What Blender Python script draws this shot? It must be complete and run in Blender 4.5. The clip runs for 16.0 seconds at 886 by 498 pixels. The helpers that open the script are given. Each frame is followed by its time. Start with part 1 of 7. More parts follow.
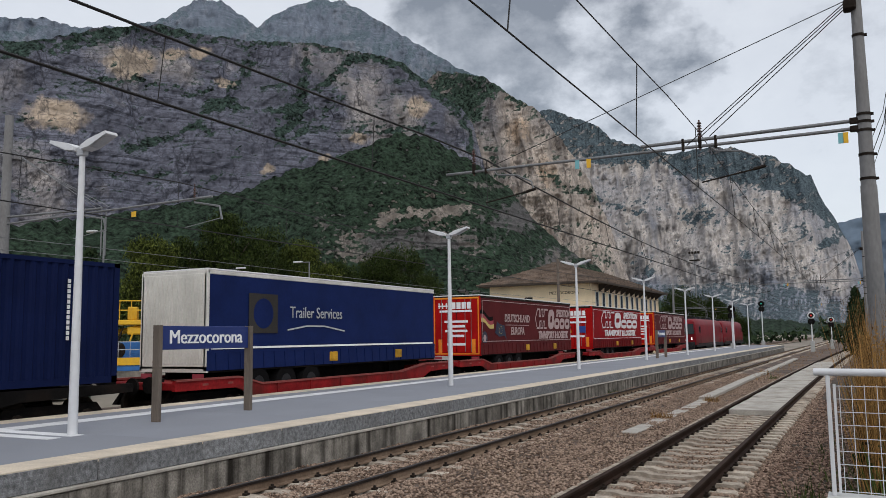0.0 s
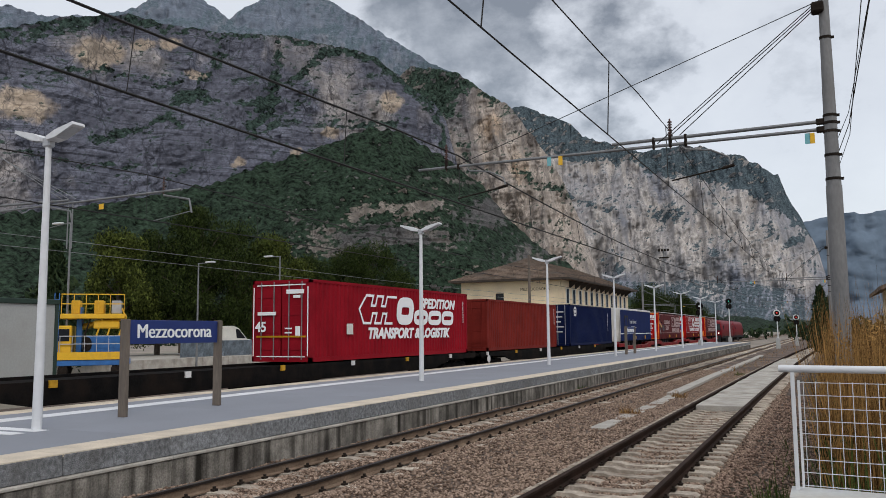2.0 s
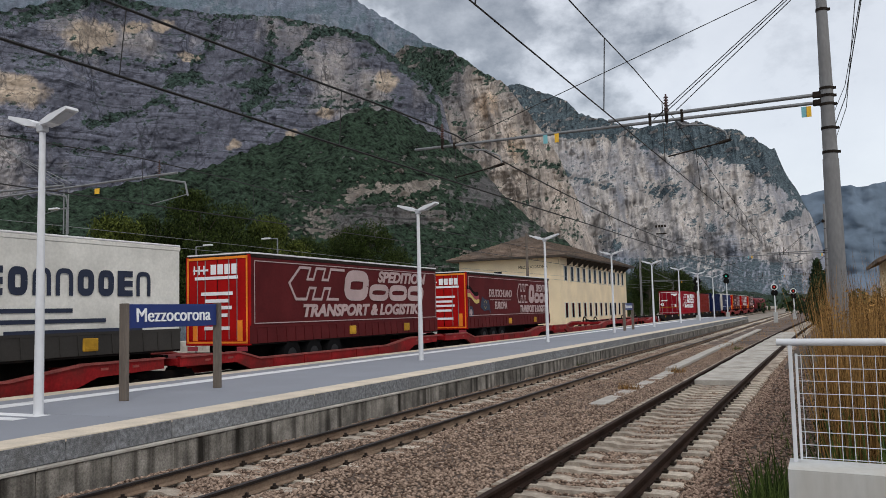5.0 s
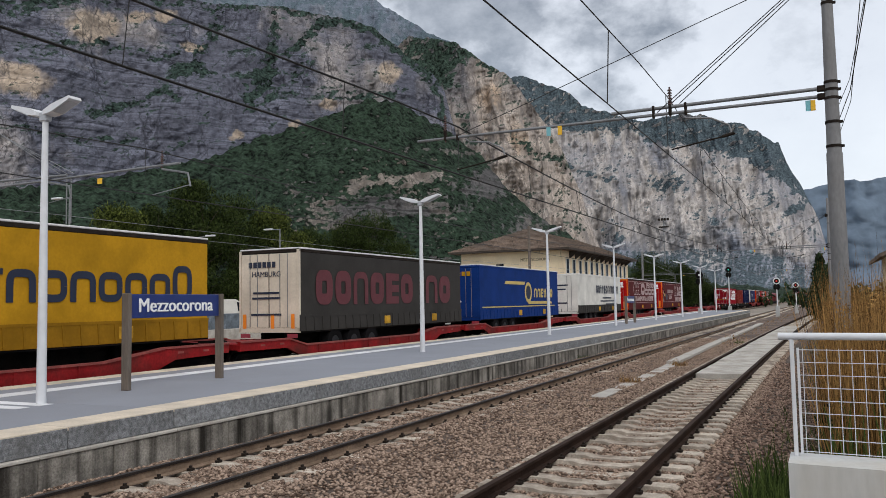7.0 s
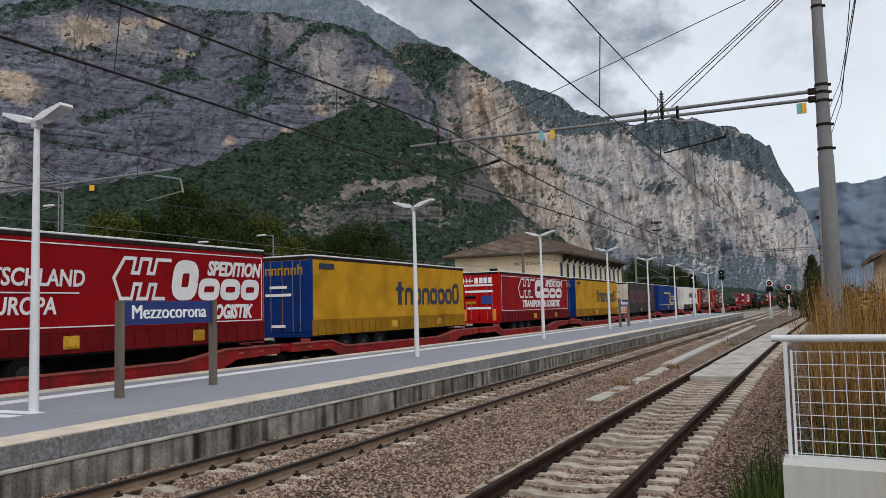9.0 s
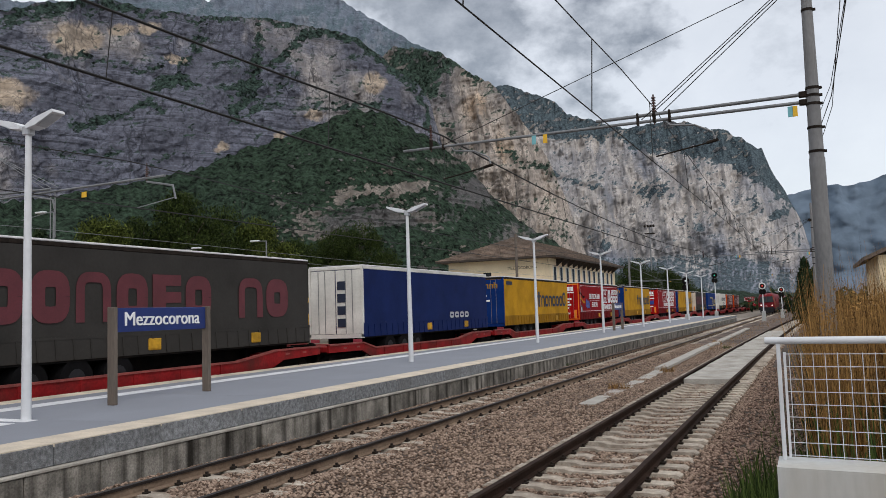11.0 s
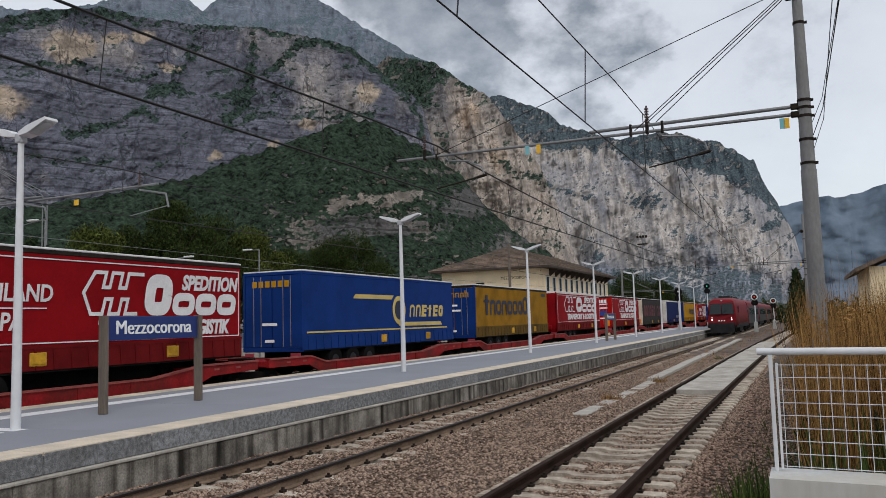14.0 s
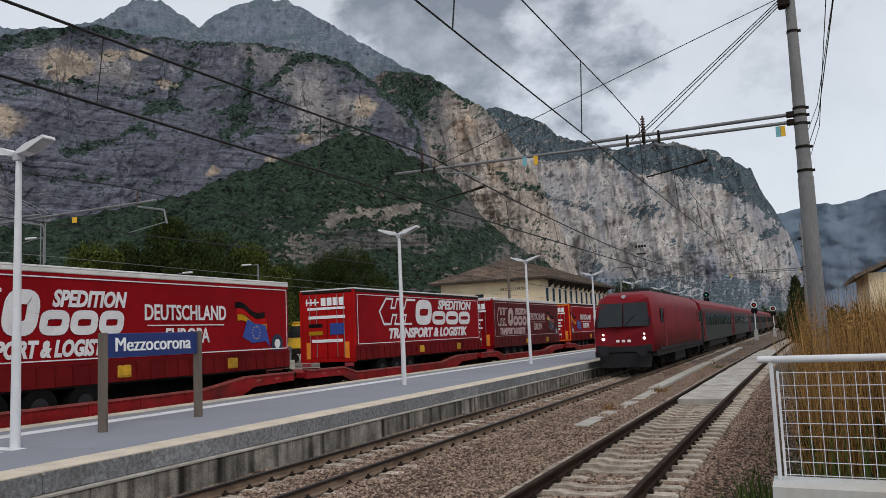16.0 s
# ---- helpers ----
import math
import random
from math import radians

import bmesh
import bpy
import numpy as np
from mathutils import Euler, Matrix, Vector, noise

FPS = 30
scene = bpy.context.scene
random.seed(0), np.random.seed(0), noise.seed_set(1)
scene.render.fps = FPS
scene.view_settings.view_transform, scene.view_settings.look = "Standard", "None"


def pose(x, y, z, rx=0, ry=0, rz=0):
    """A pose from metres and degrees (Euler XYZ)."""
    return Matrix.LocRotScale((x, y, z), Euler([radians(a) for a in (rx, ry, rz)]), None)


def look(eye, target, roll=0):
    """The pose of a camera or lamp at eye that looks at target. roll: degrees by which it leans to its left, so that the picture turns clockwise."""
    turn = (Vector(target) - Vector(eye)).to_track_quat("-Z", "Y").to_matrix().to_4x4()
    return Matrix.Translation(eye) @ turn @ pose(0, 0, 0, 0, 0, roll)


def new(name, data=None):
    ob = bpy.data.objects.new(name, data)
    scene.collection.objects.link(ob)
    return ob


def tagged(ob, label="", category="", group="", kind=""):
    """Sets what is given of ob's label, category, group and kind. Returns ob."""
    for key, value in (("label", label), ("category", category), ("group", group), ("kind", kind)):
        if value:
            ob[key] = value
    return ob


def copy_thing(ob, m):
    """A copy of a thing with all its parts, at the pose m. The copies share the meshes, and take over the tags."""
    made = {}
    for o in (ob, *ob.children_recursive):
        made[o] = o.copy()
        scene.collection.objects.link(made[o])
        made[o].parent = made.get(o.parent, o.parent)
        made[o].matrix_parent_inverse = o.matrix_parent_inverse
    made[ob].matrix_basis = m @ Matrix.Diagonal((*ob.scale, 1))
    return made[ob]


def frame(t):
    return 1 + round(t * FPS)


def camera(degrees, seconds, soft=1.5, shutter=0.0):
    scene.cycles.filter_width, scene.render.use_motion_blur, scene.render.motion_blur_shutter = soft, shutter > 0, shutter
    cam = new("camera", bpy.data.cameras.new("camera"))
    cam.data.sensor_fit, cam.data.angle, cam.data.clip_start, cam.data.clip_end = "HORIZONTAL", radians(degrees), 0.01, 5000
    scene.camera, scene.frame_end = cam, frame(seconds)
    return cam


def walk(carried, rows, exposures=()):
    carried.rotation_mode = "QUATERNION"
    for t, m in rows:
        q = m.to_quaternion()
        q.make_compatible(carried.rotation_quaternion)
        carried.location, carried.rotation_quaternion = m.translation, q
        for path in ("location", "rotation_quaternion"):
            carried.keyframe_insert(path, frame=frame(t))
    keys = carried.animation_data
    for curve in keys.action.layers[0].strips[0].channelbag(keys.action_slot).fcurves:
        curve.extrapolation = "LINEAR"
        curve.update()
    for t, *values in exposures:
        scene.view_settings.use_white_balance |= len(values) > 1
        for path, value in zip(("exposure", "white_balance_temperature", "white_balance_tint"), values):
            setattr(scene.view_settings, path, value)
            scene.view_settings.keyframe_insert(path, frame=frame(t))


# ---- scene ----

# ---- camera: hand-held, standing on the side platform, turning a little ----
EYE_Z = 2.155
TURNS = (  # seconds, degrees left of the line's direction, tilt up, lean
    (0, 27.17, 6.21, -0.73),
    (0.5, 26.46, 6.25, -0.33),
    (1, 25.91, 6.32, -0.09),
    (1.5, 25.61, 6.37, -0.26),
    (2, 25.17, 5.88, -0.47),
    (2.5, 25.08, 5.67, -0.73),
    (3, 25.05, 5.42, -0.96),
    (3.5, 24.97, 5.20, -1.05),
    (4, 24.92, 4.76, -1.23),
    (6.5, 25.23, 4.19, -1.40),
    (7, 25.19, 3.86, -1.02),
    (7.5, 25.03, 3.77, -1.00),
    (8, 24.91, 3.91, -1.18),
    (8.5, 24.81, 4.03, -1.28),
    (9, 24.73, 4.18, -1.44),
    (11.5, 24.23, 4.64, -1.82),
    (12, 24.20, 4.78, -1.45),
    (12.5, 24.09, 4.86, -1.21),
    (13, 23.95, 4.94, -1.37),
    (13.5, 23.88, 5.05, -1.49),
    (14, 23.76, 5.16, -1.62),
    (14.5, 23.64, 5.46, -1.90),
    (15, 23.59, 5.70, -2.10),
    (15.5, 23.48, 5.89, -2.25),
    (16, 23.64, 6.03, -2.43),
)
cam = camera(57.25, 16.0, soft=0.72)
walk(cam, [(t, pose(0, 0, EYE_Z, 90 + tilt, 0, left) @ pose(0, 0, 0, 0, 0, lean)) for t, left, tilt, lean in TURNS],
     exposures=((0, 0.03), (3.5, 0.03), (7, 0.20), (9, 0.13), (12.5, 0.10), (14.5, -0.03), (16, -0.03)))

# ---- sky and light: bright overcast with a dark cloud ----
world = bpy.data.worlds.new("overcast_sky")
scene.world = world
world.use_nodes = True
wn, wl = world.node_tree.nodes, world.node_tree.links
wn.clear()
w_out, w_bg = wn.new("ShaderNodeOutputWorld"), wn.new("ShaderNodeBackground")
w_sky = wn.new("ShaderNodeTexSky")
w_sky.sky_type, w_sky.sun_disc = "NISHITA", False
w_sky.sun_elevation, w_sky.sun_rotation = radians(50), radians(140)
w_co = wn.new("ShaderNodeTexCoord")
w_map = wn.new("ShaderNodeMapping")
w_map.inputs["Location"].default_value = (0.55, 0.15, 0.3)
w_map.inputs["Scale"].default_value = (1.0, 1.0, 1.45)
w_noise = wn.new("ShaderNodeTexNoise")
w_noise.inputs["Scale"].default_value = 4.6
w_noise.inputs["Detail"].default_value = 7
w_noise.inputs["Roughness"].default_value = 0.62
w_ramp = wn.new("ShaderNodeValToRGB")
w_ramp.color_ramp.elements[0].position, w_ramp.color_ramp.elements[0].color = 0.08, (0.20, 0.21, 0.225, 1)
w_ramp.color_ramp.elements[1].position, w_ramp.color_ramp.elements[1].color = 0.60, (0.68, 0.70, 0.73, 1)
w_e = w_ramp.color_ramp.elements.new(0.37)
w_e.color = (0.625, 0.645, 0.68, 1)
w_mix = wn.new("ShaderNodeMixRGB")
w_mix.inputs["Fac"].default_value = 0.97
wl.new(w_co.outputs["Generated"], w_map.inputs["Vector"])
wl.new(w_map.outputs["Vector"], w_noise.inputs["Vector"])
# one heavy dark cloud with ragged edges stands over the ridge
w_dot = wn.new("ShaderNodeVectorMath")
w_dot.operation = "DOT_PRODUCT"
w_dot.inputs[1].default_value = tuple(Vector((-math.sin(radians(20.5)), math.cos(radians(20.5)), math.tan(radians(23.0)))).normalized())
wl.new(w_co.outputs["Generated"], w_dot.inputs[0])
w_edge = wn.new("ShaderNodeMath")
w_edge.operation = "MULTIPLY_ADD"
w_edge.inputs[1].default_value = 0.11
w_puff = wn.new("ShaderNodeTexNoise")
w_puff.inputs["Scale"].default_value, w_puff.inputs["Detail"].default_value, w_puff.inputs["Roughness"].default_value = 6.5, 8, 0.56
wl.new(w_map.outputs["Vector"], w_puff.inputs["Vector"])
wl.new(w_puff.outputs["Fac"], w_edge.inputs[0])
wl.new(w_dot.outputs["Value"], w_edge.inputs[2])
w_cl = wn.new("ShaderNodeMapRange")
for key, v in (("From Min", 1.026), ("From Max", 1.050), ("To Min", 0.0), ("To Max", 0.40)):
    w_cl.inputs[key].default_value = v
wl.new(w_edge.outputs[0], w_cl.inputs["Value"])
w_sub = wn.new("ShaderNodeMath")
w_sub.operation = "SUBTRACT"
wl.new(w_noise.outputs["Fac"], w_sub.inputs[0])
wl.new(w_cl.outputs["Result"], w_sub.inputs[1])
wl.new(w_sub.outputs[0], w_ramp.inputs["Fac"])
wl.new(w_sky.outputs["Color"], w_mix.inputs["Color1"])
wl.new(w_ramp.outputs["Color"], w_mix.inputs["Color2"])
wl.new(w_mix.outputs["Color"], w_bg.inputs["Color"])
w_bg.inputs["Strength"].default_value = 1.0
wl.new(w_bg.outputs["Background"], w_out.inputs["Surface"])
sun_data = bpy.data.lights.new("sun", "SUN")
sun_data.energy, sun_data.angle, sun_data.color = 1.15, radians(25), (1.0, 0.94, 0.87)
sun = new("sun", sun_data)
sun.matrix_world = look((60, -40, 90), (0, 20, 0))


# ---- materials ----
def mat(name, base, rough=0.7, metal=0.0, var=0.18, scale=2.0, fine=30.0, bump=0.15, dirt=None, dirt_amount=0.4, dirt_scale=1.0, stretch=(1, 1, 1), rand=0.0, world_space=False, spec=0.4, dirt_stretch=None, dirt_range=(0.45, 0.7)):
    m = bpy.data.materials.new(name)
    m.use_nodes = True
    n, l = m.node_tree.nodes, m.node_tree.links
    b = n["Principled BSDF"]
    b.inputs["Roughness"].default_value, b.inputs["Metallic"].default_value = rough, metal
    b.inputs["Specular IOR Level"].default_value = spec
    if world_space:
        co = n.new("ShaderNodeNewGeometry").outputs["Position"]
    else:
        co = n.new("ShaderNodeTexCoord").outputs["Object"]
    mp = n.new("ShaderNodeMapping")
    mp.inputs["Scale"].default_value = stretch
    l.new(co, mp.inputs["Vector"])
    def noise_of(s, detail=4.0):
        t = n.new("ShaderNodeTexNoise")
        t.inputs["Scale"].default_value, t.inputs["Detail"].default_value = s, detail
        l.new(mp.outputs["Vector"], t.inputs["Vector"])
        return t.outputs["Fac"]
    def ranged(out, a, c, lo=0.3, hi=0.7):
        r = n.new("ShaderNodeMapRange")
        r.inputs["From Min"].default_value, r.inputs["From Max"].default_value = lo, hi
        r.inputs["To Min"].default_value, r.inputs["To Max"].default_value = a, c
        l.new(out, r.inputs["Value"])
        return r.outputs["Result"]
    def times(a, c):
        t = n.new("ShaderNodeMath")
        t.operation = "MULTIPLY"
        l.new(a, t.inputs[0]), l.new(c, t.inputs[1])
        return t.outputs[0]
    coarse, grain = noise_of(scale), noise_of(fine, 3.0)
    value = times(ranged(coarse, 1 - var, 1 + var), ranged(grain, 1 - var * 0.7, 1 + var * 0.7))
    if rand:
        oi = n.new("ShaderNodeObjectInfo")
        value = times(value, ranged(oi.outputs["Random"], 1 - rand, 1 + rand, 0, 1))
    mul = n.new("ShaderNodeMixRGB")
    mul.blend_type = "MULTIPLY"
    mul.inputs["Fac"].default_value = 1.0
    mul.inputs["Color1"].default_value = (*base, 1)
    l.new(value, mul.inputs["Color2"])
    color = mul.outputs["Color"]
    if dirt:
        d = noise_of(dirt_scale, 6.0)
        if dirt_stretch:
            md = n.new("ShaderNodeMapping")
            md.inputs["Scale"].default_value = dirt_stretch
            l.new(co, md.inputs["Vector"])
            l.new(md.outputs["Vector"], d.node.inputs["Vector"])
        mx = n.new("ShaderNodeMixRGB")
        mx.inputs["Color2"].default_value = (*dirt, 1)
        l.new(ranged(d, 0, dirt_amount, *dirt_range), mx.inputs["Fac"])
        l.new(color, mx.inputs["Color1"])
        color = mx.outputs["Color"]
    l.new(color, b.inputs["Base Color"])
    if bump:
        bp = n.new("ShaderNodeBump")
        bp.inputs["Strength"].default_value, bp.inputs["Distance"].default_value = bump, 0.02
        l.new(grain, bp.inputs["Height"])
        l.new(bp.outputs["Normal"], b.inputs["Normal"])
    return m


def glow(name, color, strength):
    m = bpy.data.materials.new(name)
    m.use_nodes = True
    b = m.node_tree.nodes["Principled BSDF"]
    b.inputs["Base Color"].default_value = (*color, 1)
    b.inputs["Emission Color"].default_value = (*color, 1)
    b.inputs["Emission Strength"].default_value = strength
    return m


# bed darker than most loose stones: shade in their gaps put into its colour
M_BALLAST = mat("ballast_gravel", (0.125, 0.088, 0.068), 0.95, var=0.5, scale=0.6, fine=16, bump=1.0, dirt=(0.04, 0.03, 0.023), dirt_amount=0.7, dirt_scale=0.35, world_space=True)
M_CESS = mat("dark_cess_gravel", (0.075, 0.052, 0.04), 0.95, var=0.4, scale=0.8, fine=18, bump=1.0, dirt=(0.025, 0.026, 0.013), dirt_amount=0.7, dirt_scale=0.5, world_space=True)
M_EARTH = mat("yard_earth", (0.25, 0.215, 0.18), 0.95, var=0.25, scale=0.15, fine=3, bump=0.4, dirt=(0.15, 0.14, 0.10), dirt_amount=0.6, dirt_scale=0.08, world_space=True)
M_CONCRETE = mat("sleeper_concrete", (0.47, 0.41, 0.34), 0.9, var=0.3, scale=3, fine=40, bump=0.4, dirt=(0.12, 0.085, 0.06), dirt_amount=0.85, dirt_scale=2.5, rand=0.2, spec=0.15)
M_WALL = mat("stained_concrete", (0.215, 0.197, 0.172), 0.95, var=0.4, scale=3.0, fine=35, bump=0.6, dirt=(0.016, 0.013, 0.010), dirt_amount=0.95, dirt_scale=1.6, dirt_stretch=(1, 2.2, 0.14), dirt_range=(0.45, 0.66), rand=0.3, world_space=True, spec=0.15)
M_KERB = mat("speckled_kerb_concrete", (0.215, 0.222, 0.23), 0.9, var=0.4, scale=14, fine=60, bump=0.8, dirt=(0.12, 0.115, 0.11), dirt_amount=0.55, dirt_scale=1.2, rand=0.14, world_space=True, spec=0.12)
M_LEDGE = mat("pale_ledge_concrete", (0.40, 0.375, 0.335), 0.9, var=0.2, scale=2, fine=30, bump=0.2, dirt=(0.2, 0.17, 0.14), dirt_amount=0.6, dirt_scale=1.5)
M_PAVING = mat("grey_platform_paving", (0.225, 0.237, 0.268), 0.8, var=0.08, scale=0.4, fine=60, bump=0.15, dirt=(0.17, 0.178, 0.20), dirt_amount=0.4, dirt_scale=0.3, rand=0.03)
M_YELLOW_LINE = mat("tactile_yellow_strip", (0.60, 0.515, 0.405), 0.8, var=0.15, scale=1.5, fine=40, bump=0.2, dirt=(0.36, 0.32, 0.27), dirt_amount=0.5, dirt_scale=1.2, rand=0.05)
M_WHITE_LINE = mat("white_tactile_strip", (0.68, 0.69, 0.71), 0.75, var=0.1, scale=1.5, fine=40, bump=0.1, dirt=(0.45, 0.44, 0.43), dirt_amount=0.5, dirt_scale=1.0, rand=0.05)
M_RAIL = mat("rusty_rail_steel", (0.026, 0.015, 0.011), 0.85, 0.0, var=0.4, scale=2, fine=30, bump=0.3, spec=0.08)
# dark reflection on the shiny worn head put into its base colour
M_DARKHEAD = mat("dark_rail_head", (0.028, 0.022, 0.02), 0.5, 0.3, var=0.25, scale=3, fine=30, bump=0.05, spec=0.2)
M_DUSTYRAIL = mat("dusty_brown_rail_web", (0.20, 0.145, 0.105), 0.95, 0.0, var=0.3, scale=2, fine=24, bump=0.3, dirt=(0.10, 0.065, 0.045), dirt_amount=0.6, dirt_scale=1.5, spec=0.1)
M_IRON = mat("dark_rusty_iron", (0.022, 0.017, 0.014), 0.85, 0.0, var=0.4, scale=6, fine=50, bump=0.3, spec=0.08)
M_LAMP = mat("white_lamp_paint", (0.62, 0.63, 0.65), 0.4, var=0.06, scale=1.0, fine=8, bump=0.03)
M_LAMPGREY = mat("grey_lamp_head", (0.42, 0.43, 0.45), 0.45, 0.2, var=0.1)
M_GALV = mat("galvanised_steel", (0.20, 0.205, 0.21), 0.55, 0.5, var=0.2, scale=3, fine=25, bump=0.1)
M_POLE = mat("weathered_pole_concrete", (0.19, 0.19, 0.192), 0.85, var=0.2, scale=1.2, fine=20, bump=0.3, dirt=(0.15, 0.145, 0.14), dirt_amount=0.6, dirt_scale=1.3, stretch=(1, 1, 0.4))
M_WIRE = mat("dark_wire", (0.012, 0.011, 0.011), 0.7, 0.0, var=0.1, bump=0)
M_INSUL = mat("brown_insulator", (0.07, 0.035, 0.03), 0.25, var=0.1, bump=0)
M_SIGNBLUE = mat("sign_blue_enamel", (0.018, 0.035, 0.15), 0.35, var=0.06, bump=0.02)
M_WHITE = mat("white_lettering", (0.80, 0.80, 0.80), 0.6, var=0.03, bump=0)
M_POSTWOOD = mat("brown_sign_post", (0.13, 0.105, 0.085), 0.7, var=0.2, scale=4, fine=30, bump=0.15, stretch=(1, 1, 0.2))
M_CREAM = mat("cream_render", (0.78, 0.64, 0.43), 0.9, var=0.1, scale=0.5, fine=8, bump=0.2, dirt=(0.62, 0.51, 0.36), dirt_amount=0.5, dirt_scale=0.4)
M_ROOF = mat("old_roof_tiles", (0.155, 0.115, 0.09), 0.95, var=0.45, scale=1.0, fine=6, bump=0.6, dirt=(0.075, 0.067, 0.06), dirt_amount=0.8, dirt_scale=0.5, spec=0.1)
M_DARKWOOD = mat("dark_eave_wood", (0.05, 0.04, 0.032), 0.85, var=0.2)
M_GLASS = mat("dark_window_glass", (0.012, 0.014, 0.018), 0.12, var=0.1, bump=0)
M_BLACK = mat("black_underframe", (0.008, 0.0075, 0.0075), 0.85, 0.0, var=0.35, scale=2, fine=20, bump=0.2, dirt=(0.018, 0.012, 0.009), dirt_amount=0.6, dirt_scale=2, spec=0.04)
M_TYRE = mat("tyre_rubber", (0.007, 0.007, 0.0075), 0.95, var=0.2, bump=0.1, spec=0.04)
M_WAGONRED = mat("faded_wagon_red", (0.215, 0.009, 0.011), 0.65, spec=0.12, var=0.3, scale=1.5, fine=15, bump=0.12, dirt=(0.06, 0.016, 0.013), dirt_amount=0.8, dirt_scale=0.9)
M_STEELRED = mat("rusty_wagon_edge", (0.21, 0.045, 0.038), 0.7, var=0.3, scale=3, fine=20, bump=0.1)
M_YELLOW = mat("yellow_machine_paint", (0.75, 0.43, 0.02), 0.5, var=0.12, scale=2, fine=20, bump=0.05, dirt=(0.25, 0.16, 0.05), dirt_amount=0.4, dirt_scale=2)
M_BLUEPAINT = mat("blue_machine_paint", (0.03, 0.13, 0.36), 0.5, var=0.15, scale=2, fine=20, bump=0.05)
M_GREYBOX = mat("grey_cabin_panel", (0.38, 0.39, 0.38), 0.6, var=0.08, scale=0.8, fine=12, bump=0.08, dirt=(0.26, 0.25, 0.23), dirt_amount=0.5, dirt_scale=0.8)
M_BARK = mat("bark", (0.09, 0.07, 0.055), 0.95, var=0.3, scale=4, fine=30, bump=0.6)


def foliage(name, a, b):
    m = bpy.data.materials.new(name)
    m.use_nodes = True
    n, l = m.node_tree.nodes, m.node_tree.links
    geo = n.new("ShaderNodeNewGeometry")
    mx = n.new("ShaderNodeMixRGB")
    mx.inputs["Color1"].default_value, mx.inputs["Color2"].default_value = (*a, 1), (*b, 1)
    l.new(geo.outputs["Random Per Island"], mx.inputs["Fac"])
    p = n["Principled BSDF"]
    p.inputs["Roughness"].default_value = 0.85
    p.inputs["Specular IOR Level"].default_value = 0.1
    l.new(mx.outputs["Color"], p.inputs["Base Color"])
    return m


M_LEAF = foliage("tree_leaves", (0.006, 0.011, 0.003), (0.050, 0.072, 0.017))
M_LEAFLIGHT = foliage("yellow_green_leaves", (0.010, 0.017, 0.004), (0.115, 0.14, 0.030))
M_LEAFDARK = foliage("conifer_needles", (0.014, 0.028, 0.014), (0.04, 0.06, 0.026))
M_WEED = foliage("green_weeds", (0.016, 0.030, 0.008), (0.085, 0.12, 0.03))
M_REED = foliage("dry_reeds", (0.045, 0.021, 0.007), (0.43, 0.245, 0.085))


